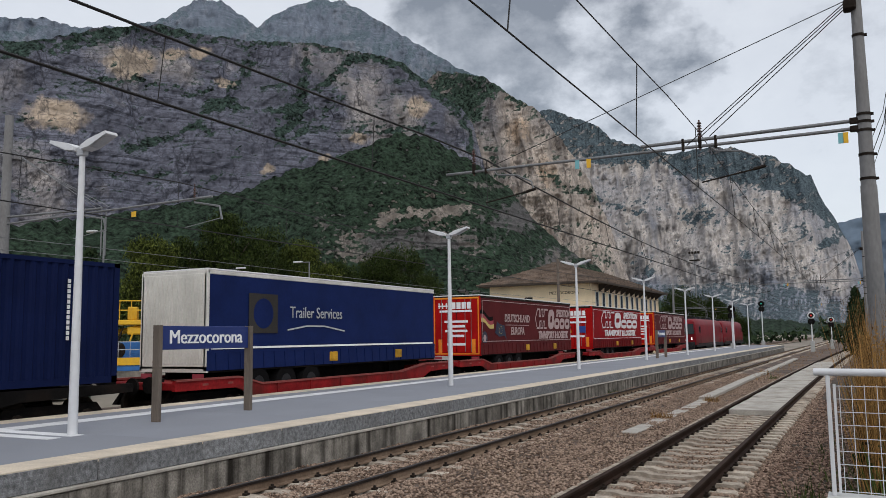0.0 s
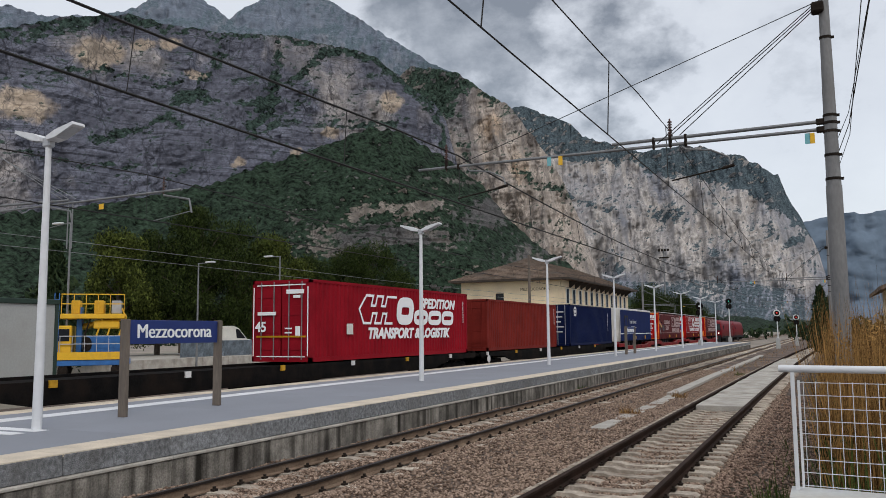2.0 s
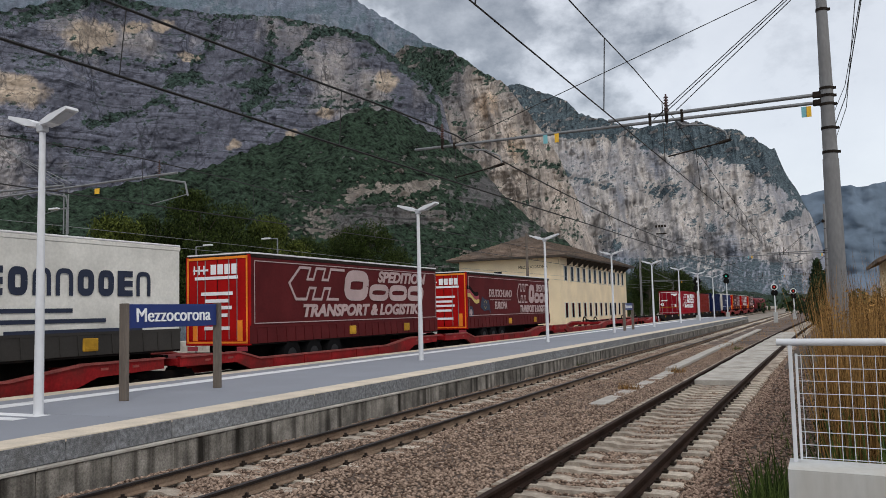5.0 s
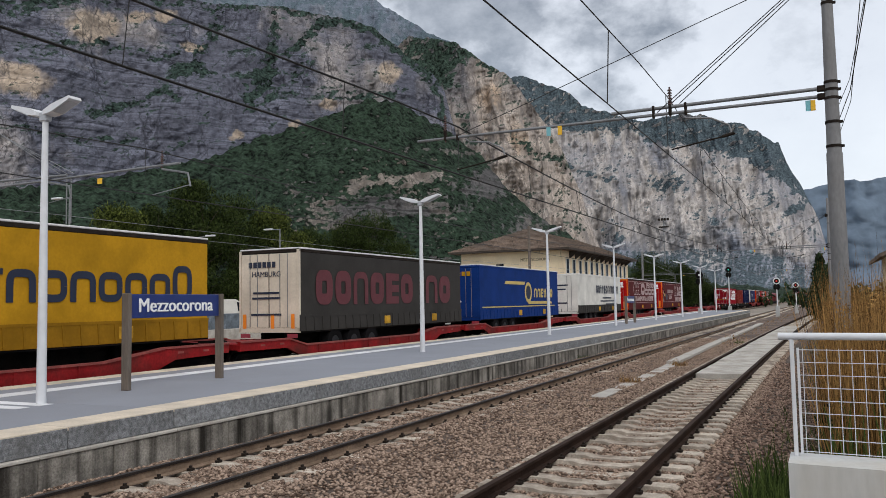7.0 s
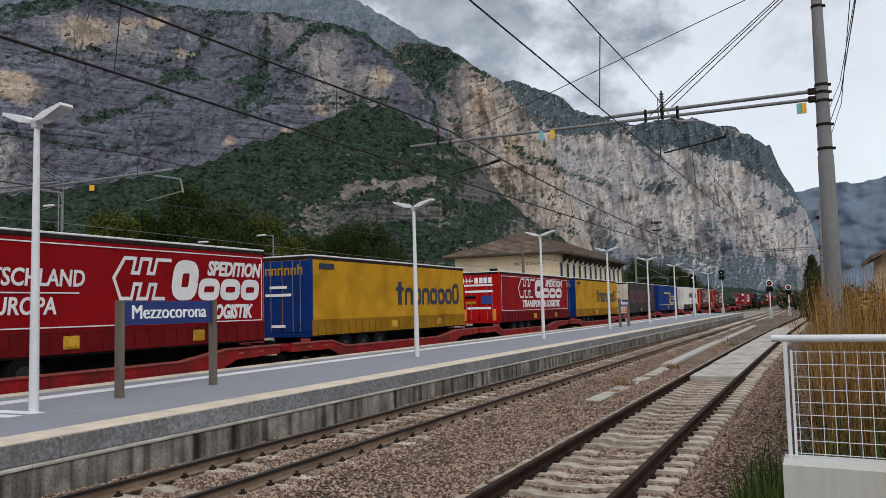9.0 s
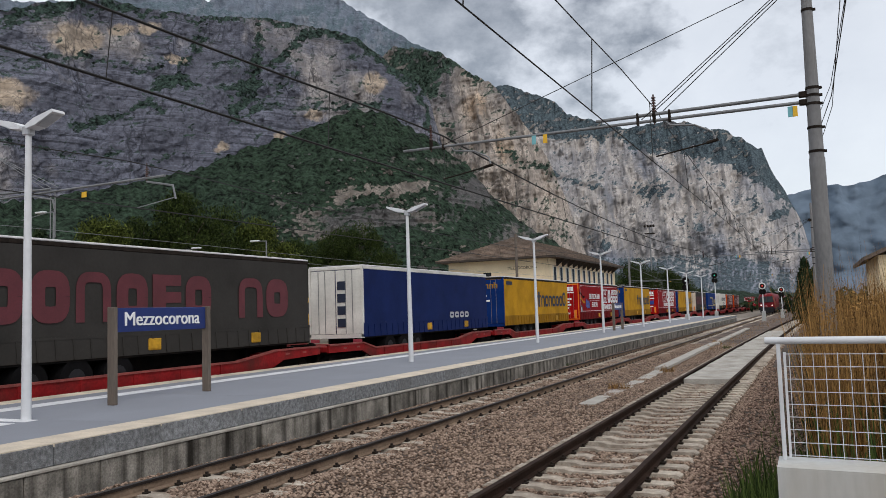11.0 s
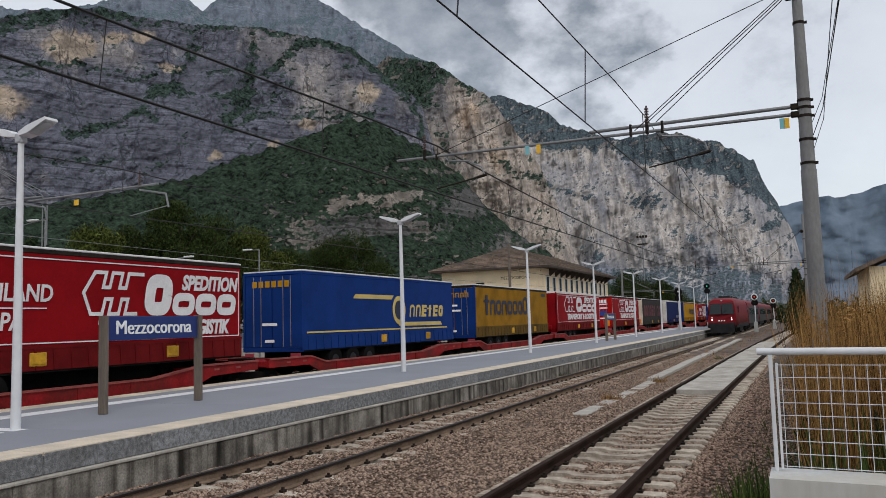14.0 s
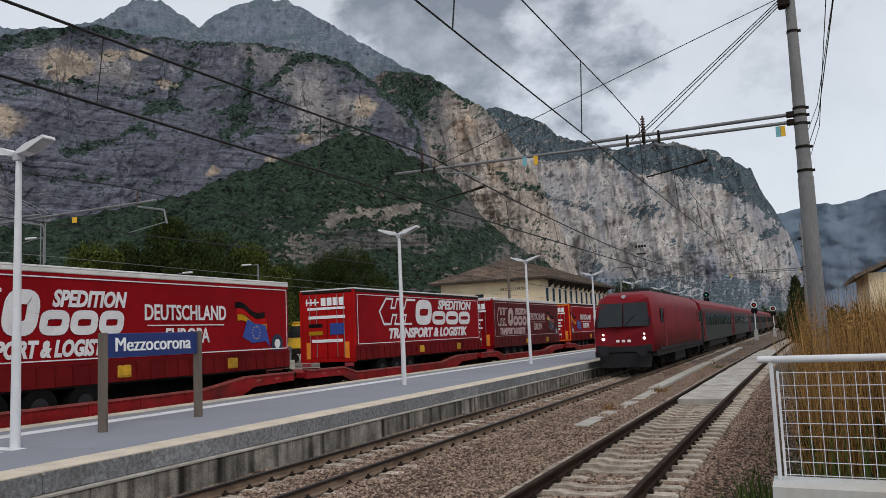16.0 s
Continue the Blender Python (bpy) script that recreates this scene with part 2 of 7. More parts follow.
def rock(name, grey, pale, ochre, green, patch_lo, patch_hi, veg_lo, veg_hi, blue=0.0, band=0.0, crisp=1.0):
    """Layered limestone: grey face, pale and ochre bare patches, scrub on the ledges; blue mixes distance haze into the
    colour.
    """
    m = bpy.data.materials.new(name)
    m.use_nodes = True
    n, l = m.node_tree.nodes, m.node_tree.links
    p = n["Principled BSDF"]
    p.inputs["Roughness"].default_value = 0.95
    p.inputs["Specular IOR Level"].default_value = 0.1
    geo = n.new("ShaderNodeNewGeometry")
    def noise_of(s, stretch, detail=5.0, rough=0.6):
        mp = n.new("ShaderNodeMapping")
        mp.inputs["Scale"].default_value = stretch
        l.new(geo.outputs["Position"], mp.inputs["Vector"])
        t = n.new("ShaderNodeTexNoise")
        t.inputs["Scale"].default_value, t.inputs["Detail"].default_value, t.inputs["Roughness"].default_value = s, detail, rough
        l.new(mp.outputs["Vector"], t.inputs["Vector"])
        return t.outputs["Fac"]
    def ranged(out, lo, hi, a=0.0, c=1.0):
        r = n.new("ShaderNodeMapRange")
        for key, v in (("From Min", lo), ("From Max", hi), ("To Min", a), ("To Max", c)):
            r.inputs[key].default_value = v
        l.new(out, r.inputs["Value"])
        return r.outputs["Result"]
    def mixed(fac, c1, c2, mode="MIX"):
        x = n.new("ShaderNodeMixRGB")
        x.blend_type = mode
        if isinstance(fac, float):
            x.inputs["Fac"].default_value = fac
        else:
            l.new(fac, x.inputs["Fac"])
        for key, c in (("Color1", c1), ("Color2", c2)):
            if isinstance(c, tuple):
                x.inputs[key].default_value = (*c, 1)
            else:
                l.new(c, x.inputs[key])
        return x.outputs["Color"]
    def math_of(op, a, c):
        t = n.new("ShaderNodeMath")
        t.operation = op
        for i, v in enumerate((a, c)):
            if isinstance(v, (int, float)):
                t.inputs[i].default_value = v
            else:
                l.new(v, t.inputs[i])
        return t.outputs[0]
    streak = noise_of(0.03, (1, 1, 0.18), 9.0, 0.68)
    strata = noise_of(0.02, (0.25, 0.25, 3.0), 9.0, 0.72)
    beds = noise_of(0.02, (0.12, 0.12, 9.0), 6.0, 0.62)
    seams = noise_of(0.05, (0.14, 0.14, 5.0), 5.0, 0.6)
    grit = noise_of(0.22, (1, 1, 1.3), 4.0, 0.7)
    spots = noise_of(0.0065, (1, 1, 0.8), 7.0, 0.62)
    at_pale = n.new("ShaderNodeAttribute")
    at_pale.attribute_name = "bare"
    at_veg = n.new("ShaderNodeAttribute")
    at_veg.attribute_name = "scrub"
    at_och = n.new("ShaderNodeAttribute")
    at_och.attribute_name = "ochre"
    face = mixed(ranged(streak, 0.34, 0.66), tuple(v * 0.62 for v in grey), tuple(v * 1.35 for v in grey))
    face = mixed(ranged(strata, 0.38, 0.62, 0.0, 0.45), face, tuple(v * 1.45 for v in grey))
    face = mixed(ranged(beds, 0.54, 0.60, 0.0, 0.5), face, tuple(v * 1.9 for v in grey))
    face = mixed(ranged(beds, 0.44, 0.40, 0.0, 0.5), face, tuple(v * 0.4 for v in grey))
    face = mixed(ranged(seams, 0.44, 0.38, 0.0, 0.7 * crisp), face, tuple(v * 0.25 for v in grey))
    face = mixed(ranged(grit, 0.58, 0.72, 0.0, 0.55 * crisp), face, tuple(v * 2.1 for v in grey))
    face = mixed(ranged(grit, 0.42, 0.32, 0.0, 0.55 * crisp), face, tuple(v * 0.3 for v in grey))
    bare = math_of("ADD", spots, at_pale.outputs["Fac"])
    face = mixed(ranged(bare, patch_lo, patch_hi, 0.0, 0.85), face, mixed(ranged(streak, 0.35, 0.65), tuple(v * (0.7 - 0.32 * crisp) for v in pale), tuple(v * 1.3 for v in pale)))
    slab = noise_of(0.009, (1, 1, 0.3), 3.0, 0.5)
    face = mixed(ranged(slab, 0.50, 0.40, 0.0, 0.45), face, tuple(v * 0.9 for v in grey))
    och = math_of("ADD", math_of("MULTIPLY", at_och.outputs["Fac"], 1.0), math_of("MULTIPLY", math_of("SUBTRACT", streak, 0.5), 1.2))
    face = mixed(ranged(och, 0.45, 0.75, 0.0, 0.85), face, mixed(ranged(strata, 0.36, 0.62), tuple(v * 0.5 for v in ochre), tuple(v * 1.15 for v in ochre)))
    warp = n.new("ShaderNodeVectorMath")
    warp.operation = "MULTIPLY_ADD"
    wob = n.new("ShaderNodeTexNoise")
    wob.inputs["Scale"].default_value, wob.inputs["Detail"].default_value = 0.03, 4.0
    l.new(geo.outputs["Position"], wob.inputs["Vector"])
    l.new(wob.outputs["Color"], warp.inputs[0])
    warp.inputs[1].default_value = (26, 26, 26)
    l.new(geo.outputs["Position"], warp.inputs[2])
    # fractures drawn as dark lines: crevice shade put into the face colour
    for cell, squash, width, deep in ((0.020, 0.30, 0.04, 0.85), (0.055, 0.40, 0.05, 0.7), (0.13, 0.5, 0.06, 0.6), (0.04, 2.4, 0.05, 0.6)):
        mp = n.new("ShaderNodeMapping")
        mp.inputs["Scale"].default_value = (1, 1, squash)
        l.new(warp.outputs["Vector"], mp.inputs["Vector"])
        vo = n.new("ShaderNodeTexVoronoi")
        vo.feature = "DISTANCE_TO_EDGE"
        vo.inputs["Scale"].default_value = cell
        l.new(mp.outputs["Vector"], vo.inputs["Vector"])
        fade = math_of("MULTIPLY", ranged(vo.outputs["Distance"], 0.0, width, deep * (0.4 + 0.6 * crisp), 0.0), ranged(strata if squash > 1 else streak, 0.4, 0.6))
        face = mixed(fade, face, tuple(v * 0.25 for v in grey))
    sep = n.new("ShaderNodeSeparateXYZ")
    l.new(geo.outputs["Normal"], sep.inputs["Vector"])
    bush = noise_of(0.05, (1, 1, 1.5), 9.0, 0.78)
    veg = math_of("ADD", math_of("ADD", math_of("MULTIPLY", sep.outputs["Z"], 0.6), math_of("MULTIPLY", bush, 1.25)), math_of("SUBTRACT", at_veg.outputs["Fac"], 0.14))
    if band:
        veg = math_of("SUBTRACT", veg, ranged(noise_of(0.016, (0.35, 0.35, 2.2), 6.0, 0.7), 0.54, 0.66, 0.0, band))
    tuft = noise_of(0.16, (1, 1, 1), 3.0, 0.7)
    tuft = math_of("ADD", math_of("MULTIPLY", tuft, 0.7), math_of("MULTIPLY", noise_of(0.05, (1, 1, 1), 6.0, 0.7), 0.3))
    # gaps between tufts nearly black: shade among the plants put into the colour
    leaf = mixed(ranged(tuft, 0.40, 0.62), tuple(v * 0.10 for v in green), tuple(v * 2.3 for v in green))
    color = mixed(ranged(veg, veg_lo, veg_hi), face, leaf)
    # distance haze put into the colour as a mix towards pale blue
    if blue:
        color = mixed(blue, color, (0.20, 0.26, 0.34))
    l.new(color, p.inputs["Base Color"])
    bp = n.new("ShaderNodeBump")
    bp.inputs["Strength"].default_value, bp.inputs["Distance"].default_value = 0.9, 5.0
    l.new(math_of("ADD", streak, math_of("MULTIPLY", tuft, 0.25)), bp.inputs["Height"])
    l.new(bp.outputs["Normal"], p.inputs["Normal"])
    return m


# ---- mesh helpers ----
def quads(bm, corners, faces):
    vs = [bm.verts.new(c) for c in corners]
    for f in faces:
        bm.faces.new([vs[i] for i in f])
    return vs


def box(bm, x0, x1, y0, y1, z0, z1, bevel=0.0):
    vs = quads(bm, [(x, y, z) for z in (z0, z1) for y in (y0, y1) for x in (x0, x1)],
               [(0, 2, 3, 1), (4, 5, 7, 6), (0, 1, 5, 4), (2, 6, 7, 3), (0, 4, 6, 2), (1, 3, 7, 5)])
    if bevel:
        es = {e for v in vs for e in v.link_edges}
        bmesh.ops.bevel(bm, geom=list(es), offset=bevel, segments=1, affect="EDGES")
    return bm


def tube(bm, p0, p1, r0, r1=None, n=10, caps=True):
    r1 = r0 if r1 is None else r1
    p0, p1 = Vector(p0), Vector(p1)
    q = (p1 - p0).to_track_quat("Z", "Y")
    rings = []
    for p, r in ((p0, r0), (p1, r1)):
        rings.append([bm.verts.new(p + q @ Vector((r * math.cos(2 * math.pi * i / n), r * math.sin(2 * math.pi * i / n), 0))) for i in range(n)])
    for i in range(n):
        f = bm.faces.new((rings[0][i], rings[0][(i + 1) % n], rings[1][(i + 1) % n], rings[1][i]))
        f.smooth = n > 6
    if caps:
        bm.faces.new([bm.verts.new(v.co) for v in rings[0][::-1]]), bm.faces.new([bm.verts.new(v.co) for v in rings[1]])
    return bm


def path_tube(bm, pts, r, n=6):
    """One connected round bar along a line of points."""
    pts = [Vector(p) for p in pts]
    rings = []
    for i, p in enumerate(pts):
        along = (pts[min(i + 1, len(pts) - 1)] - pts[max(i - 1, 0)]).normalized()
        q = along.to_track_quat("Z", "Y")
        rings.append([bm.verts.new(p + q @ Vector((r * math.cos(2 * math.pi * k / n), r * math.sin(2 * math.pi * k / n), 0))) for k in range(n)])
    for a, b in zip(rings, rings[1:]):
        for k in range(n):
            bm.faces.new((a[k], a[(k + 1) % n], b[(k + 1) % n], b[k]))
    bm.faces.new(rings[0][::-1]), bm.faces.new(rings[-1])
    return bm


def prism(bm, outline, axis, a, b):
    """Extrudes an outline of 2D points along an axis from a to b: (y, z) along x, (x, z) along y, (x, y) along z."""
    def at(p, s):
        return {"x": (s, p[0], p[1]), "y": (p[0], s, p[1]), "z": (p[0], p[1], s)}[axis]
    lo = [bm.verts.new(at(p, a)) for p in outline]
    hi = [bm.verts.new(at(p, b)) for p in outline]
    k = len(outline)
    for i in range(k):
        bm.faces.new((lo[i], lo[(i + 1) % k], hi[(i + 1) % k], hi[i]))
    bm.faces.new(lo[::-1]), bm.faces.new(hi)
    bmesh.ops.recalc_face_normals(bm, faces=bm.faces[:])
    return bm


def mesh_of(name, bm, material):
    me = bpy.data.meshes.new(name)
    bm.to_mesh(me)
    bm.free()
    me.materials.append(material)
    return me


def part(name, bm, material, parent=None, label=""):
    """Links a bmesh (or a finished mesh) as one mesh object under a thing or a part."""
    me = bm if isinstance(bm, bpy.types.Mesh) else mesh_of(name, bm, material)
    ob = new(name, me)
    ob.parent = parent
    return tagged(ob, label)


def thing(name, label, category, group="", kind="", at=None):
    ob = tagged(new(name), label, category, group, kind)
    ob.empty_display_size = 0.2
    if at is not None:
        ob.matrix_basis = at
    return ob


def solid(name, bm, material, label, category="", kind="", group=""):
    return tagged(part(name, bm, material), label, category, group, kind)


def B():
    return bmesh.new()


def letters(text, size, where, material, parent, name="lettering", label="", facing="side", thick=0.006, stretch=1.0, slant=0.0, bold=0.0):
    """Built-in font turned into a mesh; facing side: read from +x, end: read from -y."""
    cu = bpy.data.curves.new(name, "FONT")
    cu.body, cu.size, cu.extrude, cu.align_x, cu.align_y = text, size, thick, "CENTER", "CENTER"
    cu.shear, cu.offset, cu.resolution_u = slant, bold, 3
    ob = bpy.data.objects.new(name, cu)
    me = bpy.data.meshes.new_from_object(ob)
    bpy.data.objects.remove(ob)
    turn = Euler((radians(90), 0, radians(90))) if facing == "side" else Euler((radians(90), 0, 0))
    me.transform(Matrix.Translation(where) @ turn.to_matrix().to_4x4() @ Matrix.Diagonal((stretch, 1, 1, 1)))
    me.materials.append(material)
    return part(name, me, material, parent, label)


# ---- numeric noise on arrays ----
def hash_grid(i, j, seed):
    h = np.sin(i * 127.1 + j * 311.7 + seed * 74.7) * 43758.5453
    return h - np.floor(h)


def vnoise(x, y, seed=0):
    i, j = np.floor(x), np.floor(y)
    u, v = x - i, y - j
    u, v = u * u * (3 - 2 * u), v * v * (3 - 2 * v)
    a, b = hash_grid(i, j, seed), hash_grid(i + 1, j, seed)
    c, d = hash_grid(i, j + 1, seed), hash_grid(i + 1, j + 1, seed)
    return (a * (1 - u) + b * u) * (1 - v) + (c * (1 - u) + d * u) * v - 0.5


def fbm(x, y, seed=0, octaves=5, gain=0.5):
    total, amp = 0, 1.0
    for k in range(octaves):
        total = total + amp * vnoise(x * 2 ** k + 17.3 * k, y * 2 ** k + 9.1 * k, seed + k)
        amp *= gain
    return total


def grid_mesh(name, X, Y, Z, material, attributes=None, smooth=True):
    rows, cols = X.shape
    me = bpy.data.meshes.new(name)
    idx = np.arange(rows * cols).reshape(rows, cols)
    f = np.stack([idx[:-1, :-1], idx[:-1, 1:], idx[1:, 1:], idx[1:, :-1]], -1).reshape(-1, 4)
    me.vertices.add(rows * cols)
    me.vertices.foreach_set("co", np.stack([X, Y, Z], -1).astype(np.float32).ravel())
    me.loops.add(f.size)
    me.loops.foreach_set("vertex_index", f.astype(np.int32).ravel())
    me.polygons.add(len(f))
    me.polygons.foreach_set("loop_start", np.arange(0, f.size, 4, dtype=np.int32))
    me.update(calc_edges=True)
    if smooth:
        me.polygons.foreach_set("use_smooth", np.ones(len(f), bool))
    for key, values in (attributes or {}).items():
        at = me.attributes.new(key, "FLOAT", "POINT")
        at.data.foreach_set("value", values.astype(np.float32).ravel())
    me.materials.append(material)
    return me


def soup(name, verts, faces, material):
    """One mesh from arrays of vertices and of triangles."""
    me = bpy.data.meshes.new(name)
    me.vertices.add(len(verts))
    me.vertices.foreach_set("co", np.asarray(verts, np.float32).ravel())
    k = faces.shape[1]
    me.loops.add(faces.size)
    me.loops.foreach_set("vertex_index", faces.astype(np.int32).ravel())
    me.polygons.add(len(faces))
    me.polygons.foreach_set("loop_start", np.arange(0, faces.size, k, dtype=np.int32))
    me.update(calc_edges=True)
    me.materials.append(material)
    return me


# ---- the valley: ground sheet and mountains ----
X_SIDING, X_MAIN, X_FREIGHT = -2.99, -7.69, -17.55
GROUND_Z = -0.36
gx = np.concatenate([np.linspace(-4500, -60, 30), np.linspace(-55, 30, 60), np.linspace(40, 4500, 30)])
gy = np.concatenate([np.linspace(-4500, -40, 25), np.linspace(-35, 160, 110), np.linspace(170, 4500, 40)])
GX, GY = np.meshgrid(gx, gy)
GZ = GROUND_Z + 0.05 * fbm(GX * 0.3, GY * 0.3, 3, 3) * ((np.abs(GX) < 60) & (np.abs(GY) < 170)) - 0.3 * ((GX > -9) & (GX < 2.5))
tagged(part("ground", grid_mesh("ground", GX, GY, GZ, M_EARTH), None), "pale brown gravelly earth of the railway yard and valley floor", "ground", kind="structure")

M_CLIFF = rock("grey_limestone_cliff", (0.118, 0.123, 0.156), (0.43, 0.39, 0.36), (0.52, 0.42, 0.32), (0.024, 0.038, 0.032), 0.53, 0.71, 0.83, 0.97)
M_TOWER = rock("pale_limestone_tower", (0.17, 0.162, 0.168), (0.50, 0.43, 0.37), (0.56, 0.41, 0.285), (0.028, 0.044, 0.034), 0.46, 0.66, 0.78, 0.94, crisp=0.75)
# bluff and peaks have distance haze put into their colour, 0.12 and 0.30
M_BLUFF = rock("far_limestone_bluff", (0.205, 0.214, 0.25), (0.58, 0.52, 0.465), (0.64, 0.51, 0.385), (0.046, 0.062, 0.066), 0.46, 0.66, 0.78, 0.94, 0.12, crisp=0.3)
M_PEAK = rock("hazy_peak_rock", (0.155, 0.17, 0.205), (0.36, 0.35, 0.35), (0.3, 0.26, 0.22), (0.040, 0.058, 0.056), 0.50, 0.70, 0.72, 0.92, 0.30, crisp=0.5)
M_FAN = rock("wooded_slope", (0.095, 0.092, 0.092), (0.29, 0.25, 0.215), (0.3, 0.22, 0.15), (0.0165, 0.028, 0.018), 0.46, 0.62, 0.66, 0.78, band=0.30)
# distance haze put into one nearly flat blue-grey base colour
M_FAR = mat("far_mountain_haze_blue", (0.135, 0.175, 0.225), 1.0, var=0.12, scale=0.004, fine=0.03, bump=0, world_space=True, spec=0.0)


def ridge(name, label, skyline, near, far, base, material, cols, rows, az0, az1, lean, relief, ledges, seed, bare=None, scrub=None, ochre=None, toe=0.3, toe_depth=0.2, rough_top=0.15, crown=0.12):
    """A mountain side seen from the valley: compass bearings (degrees left of the line) across, height up; the face leans back by lean and is broken by buttresses and ledges."""
    pts = np.array(sorted(skyline))
    az = np.linspace(az0, az1, cols)[None, :]
    s = np.linspace(0, 1, rows)[:, None]
    top = np.interp(az, pts[:, 0], pts[:, 1]) + rough_top * fbm(az * 2.2, az * 0 + seed, seed, 5)
    R = near + (far - near) * np.interp(az, [az0, 0, 30, 56, az1], [1, 1, 0.42, 0, 0])
    foot = np.degrees(np.arctan2(base, R))
    el = foot + (top - foot) * s
    z = R * np.tan(np.radians(el))
    w = np.radians(az) * R
    step = np.where(s < toe, (s / toe) ** 0.8 * toe_depth - toe_depth, 0)
    body = lean * np.clip((s - toe) / (1 - toe), 0, 1) ** 1.4
    warp = 60 * fbm(w / 300, z / 300, seed + 9, 3)
    zz = z + 45 * fbm(w / 260, z / 400, seed + 7, 4) + 0.12 * w
    stair = zz / ledges
    soft = np.clip(fbm(w / 170, z / 90, seed + 8, 3) * 2.5 + 0.5, 0, 1)
    terrace = soft * (np.floor(stair) + np.clip((stair - np.floor(stair)) * 3.0 - 2.0, 0, 1) - stair) * ledges * 0.22
    pillar = np.abs(fbm((w + warp) / 330, z / 1500, seed + 5, 3, 0.5)) * 2
    tall = np.abs(fbm((w + 0.5 * warp) / 95, z / 420, seed + 1, 5, 0.58)) * 2
    mid = fbm((w + 0.4 * z) / 38, z / 60, seed + 2, 5, 0.62)
    layer = fbm(w / 120, (z + 0.1 * w) / 11, seed + 3, 4, 0.6)
    fine = fbm(w / 7, z / 8, seed + 4, 3, 0.65)
    keep = np.clip(s / 0.06, 0, 1)
    r = R * (1 + step + body) + keep * relief * (2.2 * pillar + 1.2 * tall + 0.6 * mid + 0.12 * layer * soft + crown * fine) + keep * terrace
    a = np.radians(az) + 0 * z
    z = r * np.tan(np.radians(el))
    values = {}
    for key, fn in (("bare", bare), ("scrub", scrub), ("ochre", ochre)):
        values[key] = fn(az + 0 * z, el, s + 0 * az) if fn else np.zeros_like(z)
    me = grid_mesh(name, -np.sin(a) * r, np.cos(a) * r, z, material, values)
    return tagged(part(name, me, material), label, "mountain", kind="structure")


def blob(az, el, a, e, ra, re):
    return np.clip(1.3 - np.sqrt(((az - a) / ra) ** 2 + ((el - e) / re) ** 2), 0, 1)


def along(az, el, stops, w):
    """One at a broken line of bearings and heights, fading to nothing over the width w."""
    best = 0 * az
    for (a0, e0), (a1, e1) in zip(stops, stops[1:]):
        da, de = a1 - a0, e1 - e0
        u = np.clip(((az - a0) * da + (el - e0) * de) / (da * da + de * de), 0, 1)
        best = np.maximum(best, np.clip(1.25 - np.hypot(az - a0 - u * da, el - e0 - u * de) / w, 0, 1))
    return best


def frayed(az, el, seed, a=0.55, e=0.4):
    """Bearings and heights shifted by noise, so that patches get ragged edges."""
    return az + a * fbm(az * 1.1, el * 1.6, seed, 5, 0.6), el + e * fbm(az * 1.4, el * 1.9, seed + 40, 5, 0.6)


SKY_CLIFF = ((75, 16), (60, 18.0), (56.4, 18.5), (54.2, 18.95), (52.0, 19.7), (50.5, 20.2), (46.9, 20.8), (44.4, 20.5), (40.3, 20.3), (36.0, 20.4), (33.5, 20.0), (32.1, 19.8), (29.9, 19.2), (28.5, 18.15), (27.1, 17.0), (25.7, 16.05), (24.9, 15.0), (24.2, 12.3), (23.4, 9), (22, 5), (20, 1))
SKY_TOWER = ((32, 15), (29.5, 17.2), (27.4, 18.6), (25.5, 18.4), (23.8, 18.1), (22.4, 17.15), (21.6, 16.5), (20.6, 16.05), (19.9, 15.35), (18.6, 13.7), (17.3, 11.8), (16.5, 10.4), (15.4, 7.5), (14, 3))
SKY_BLUFF = ((28, 14), (23, 15.0), (20.8, 15.3), (19.5, 15.9), (18.0, 15.15), (16.0, 14.5), (15.3, 13.7), (13.2, 12.9), (11.35, 12.3), (8.2, 12.55), (5.5, 11.8), (4.3, 11.3), (2.4, 10.1), (2.0, 8.95), (1.25, 7.4), (0.25, 5.05), (-0.3, 2.6), (-0.5, 0.3))
SKY_BACK = ((75, 18), (60, 19.4), (56.5, 19.8), (54.3, 20.2), (52.0, 20.0), (49.8, 20.3), (47.2, 20.85), (46.3, 21.4), (44.6, 22.6), (42.8, 22.7), (41.6, 21.9), (40.3, 21.1), (39.2, 22.1), (36.4, 23.2), (34.2, 23.1), (32.4, 22.4), (30.7, 21.5), (27.1, 19.5), (25.7, 18.7), (24.2, 18.1), (22, 16.6), (19, 14.6), (15, 12))
SKY_FAN = ((75, 6), (56, 7.2), (53.9, 7.7), (49.5, 8.4), (44.7, 9.4), (40.7, 10.5), (38.6, 11.5), (36.5, 12.2), (34.3, 12.8), (32.7, 13.6), (30.4, 14.5), (28.3, 14.3), (26.4, 13.2), (24.3, 12.0), (22.4, 10.4), (20.5, 8.2), (18.5, 6.2), (16.4, 4.8), (13, 2.6), (9, 1.3), (5, 0.9), (0, 0.6))
SKY_FAR = ((12, 4), (3, 6.2), (1.0, 6.95), (-0.25, 7.25), (-3.8, 7.4), (-6, 7.9), (-12, 7.0), (-25, 8.5), (-45, 7.5), (-70, 9))


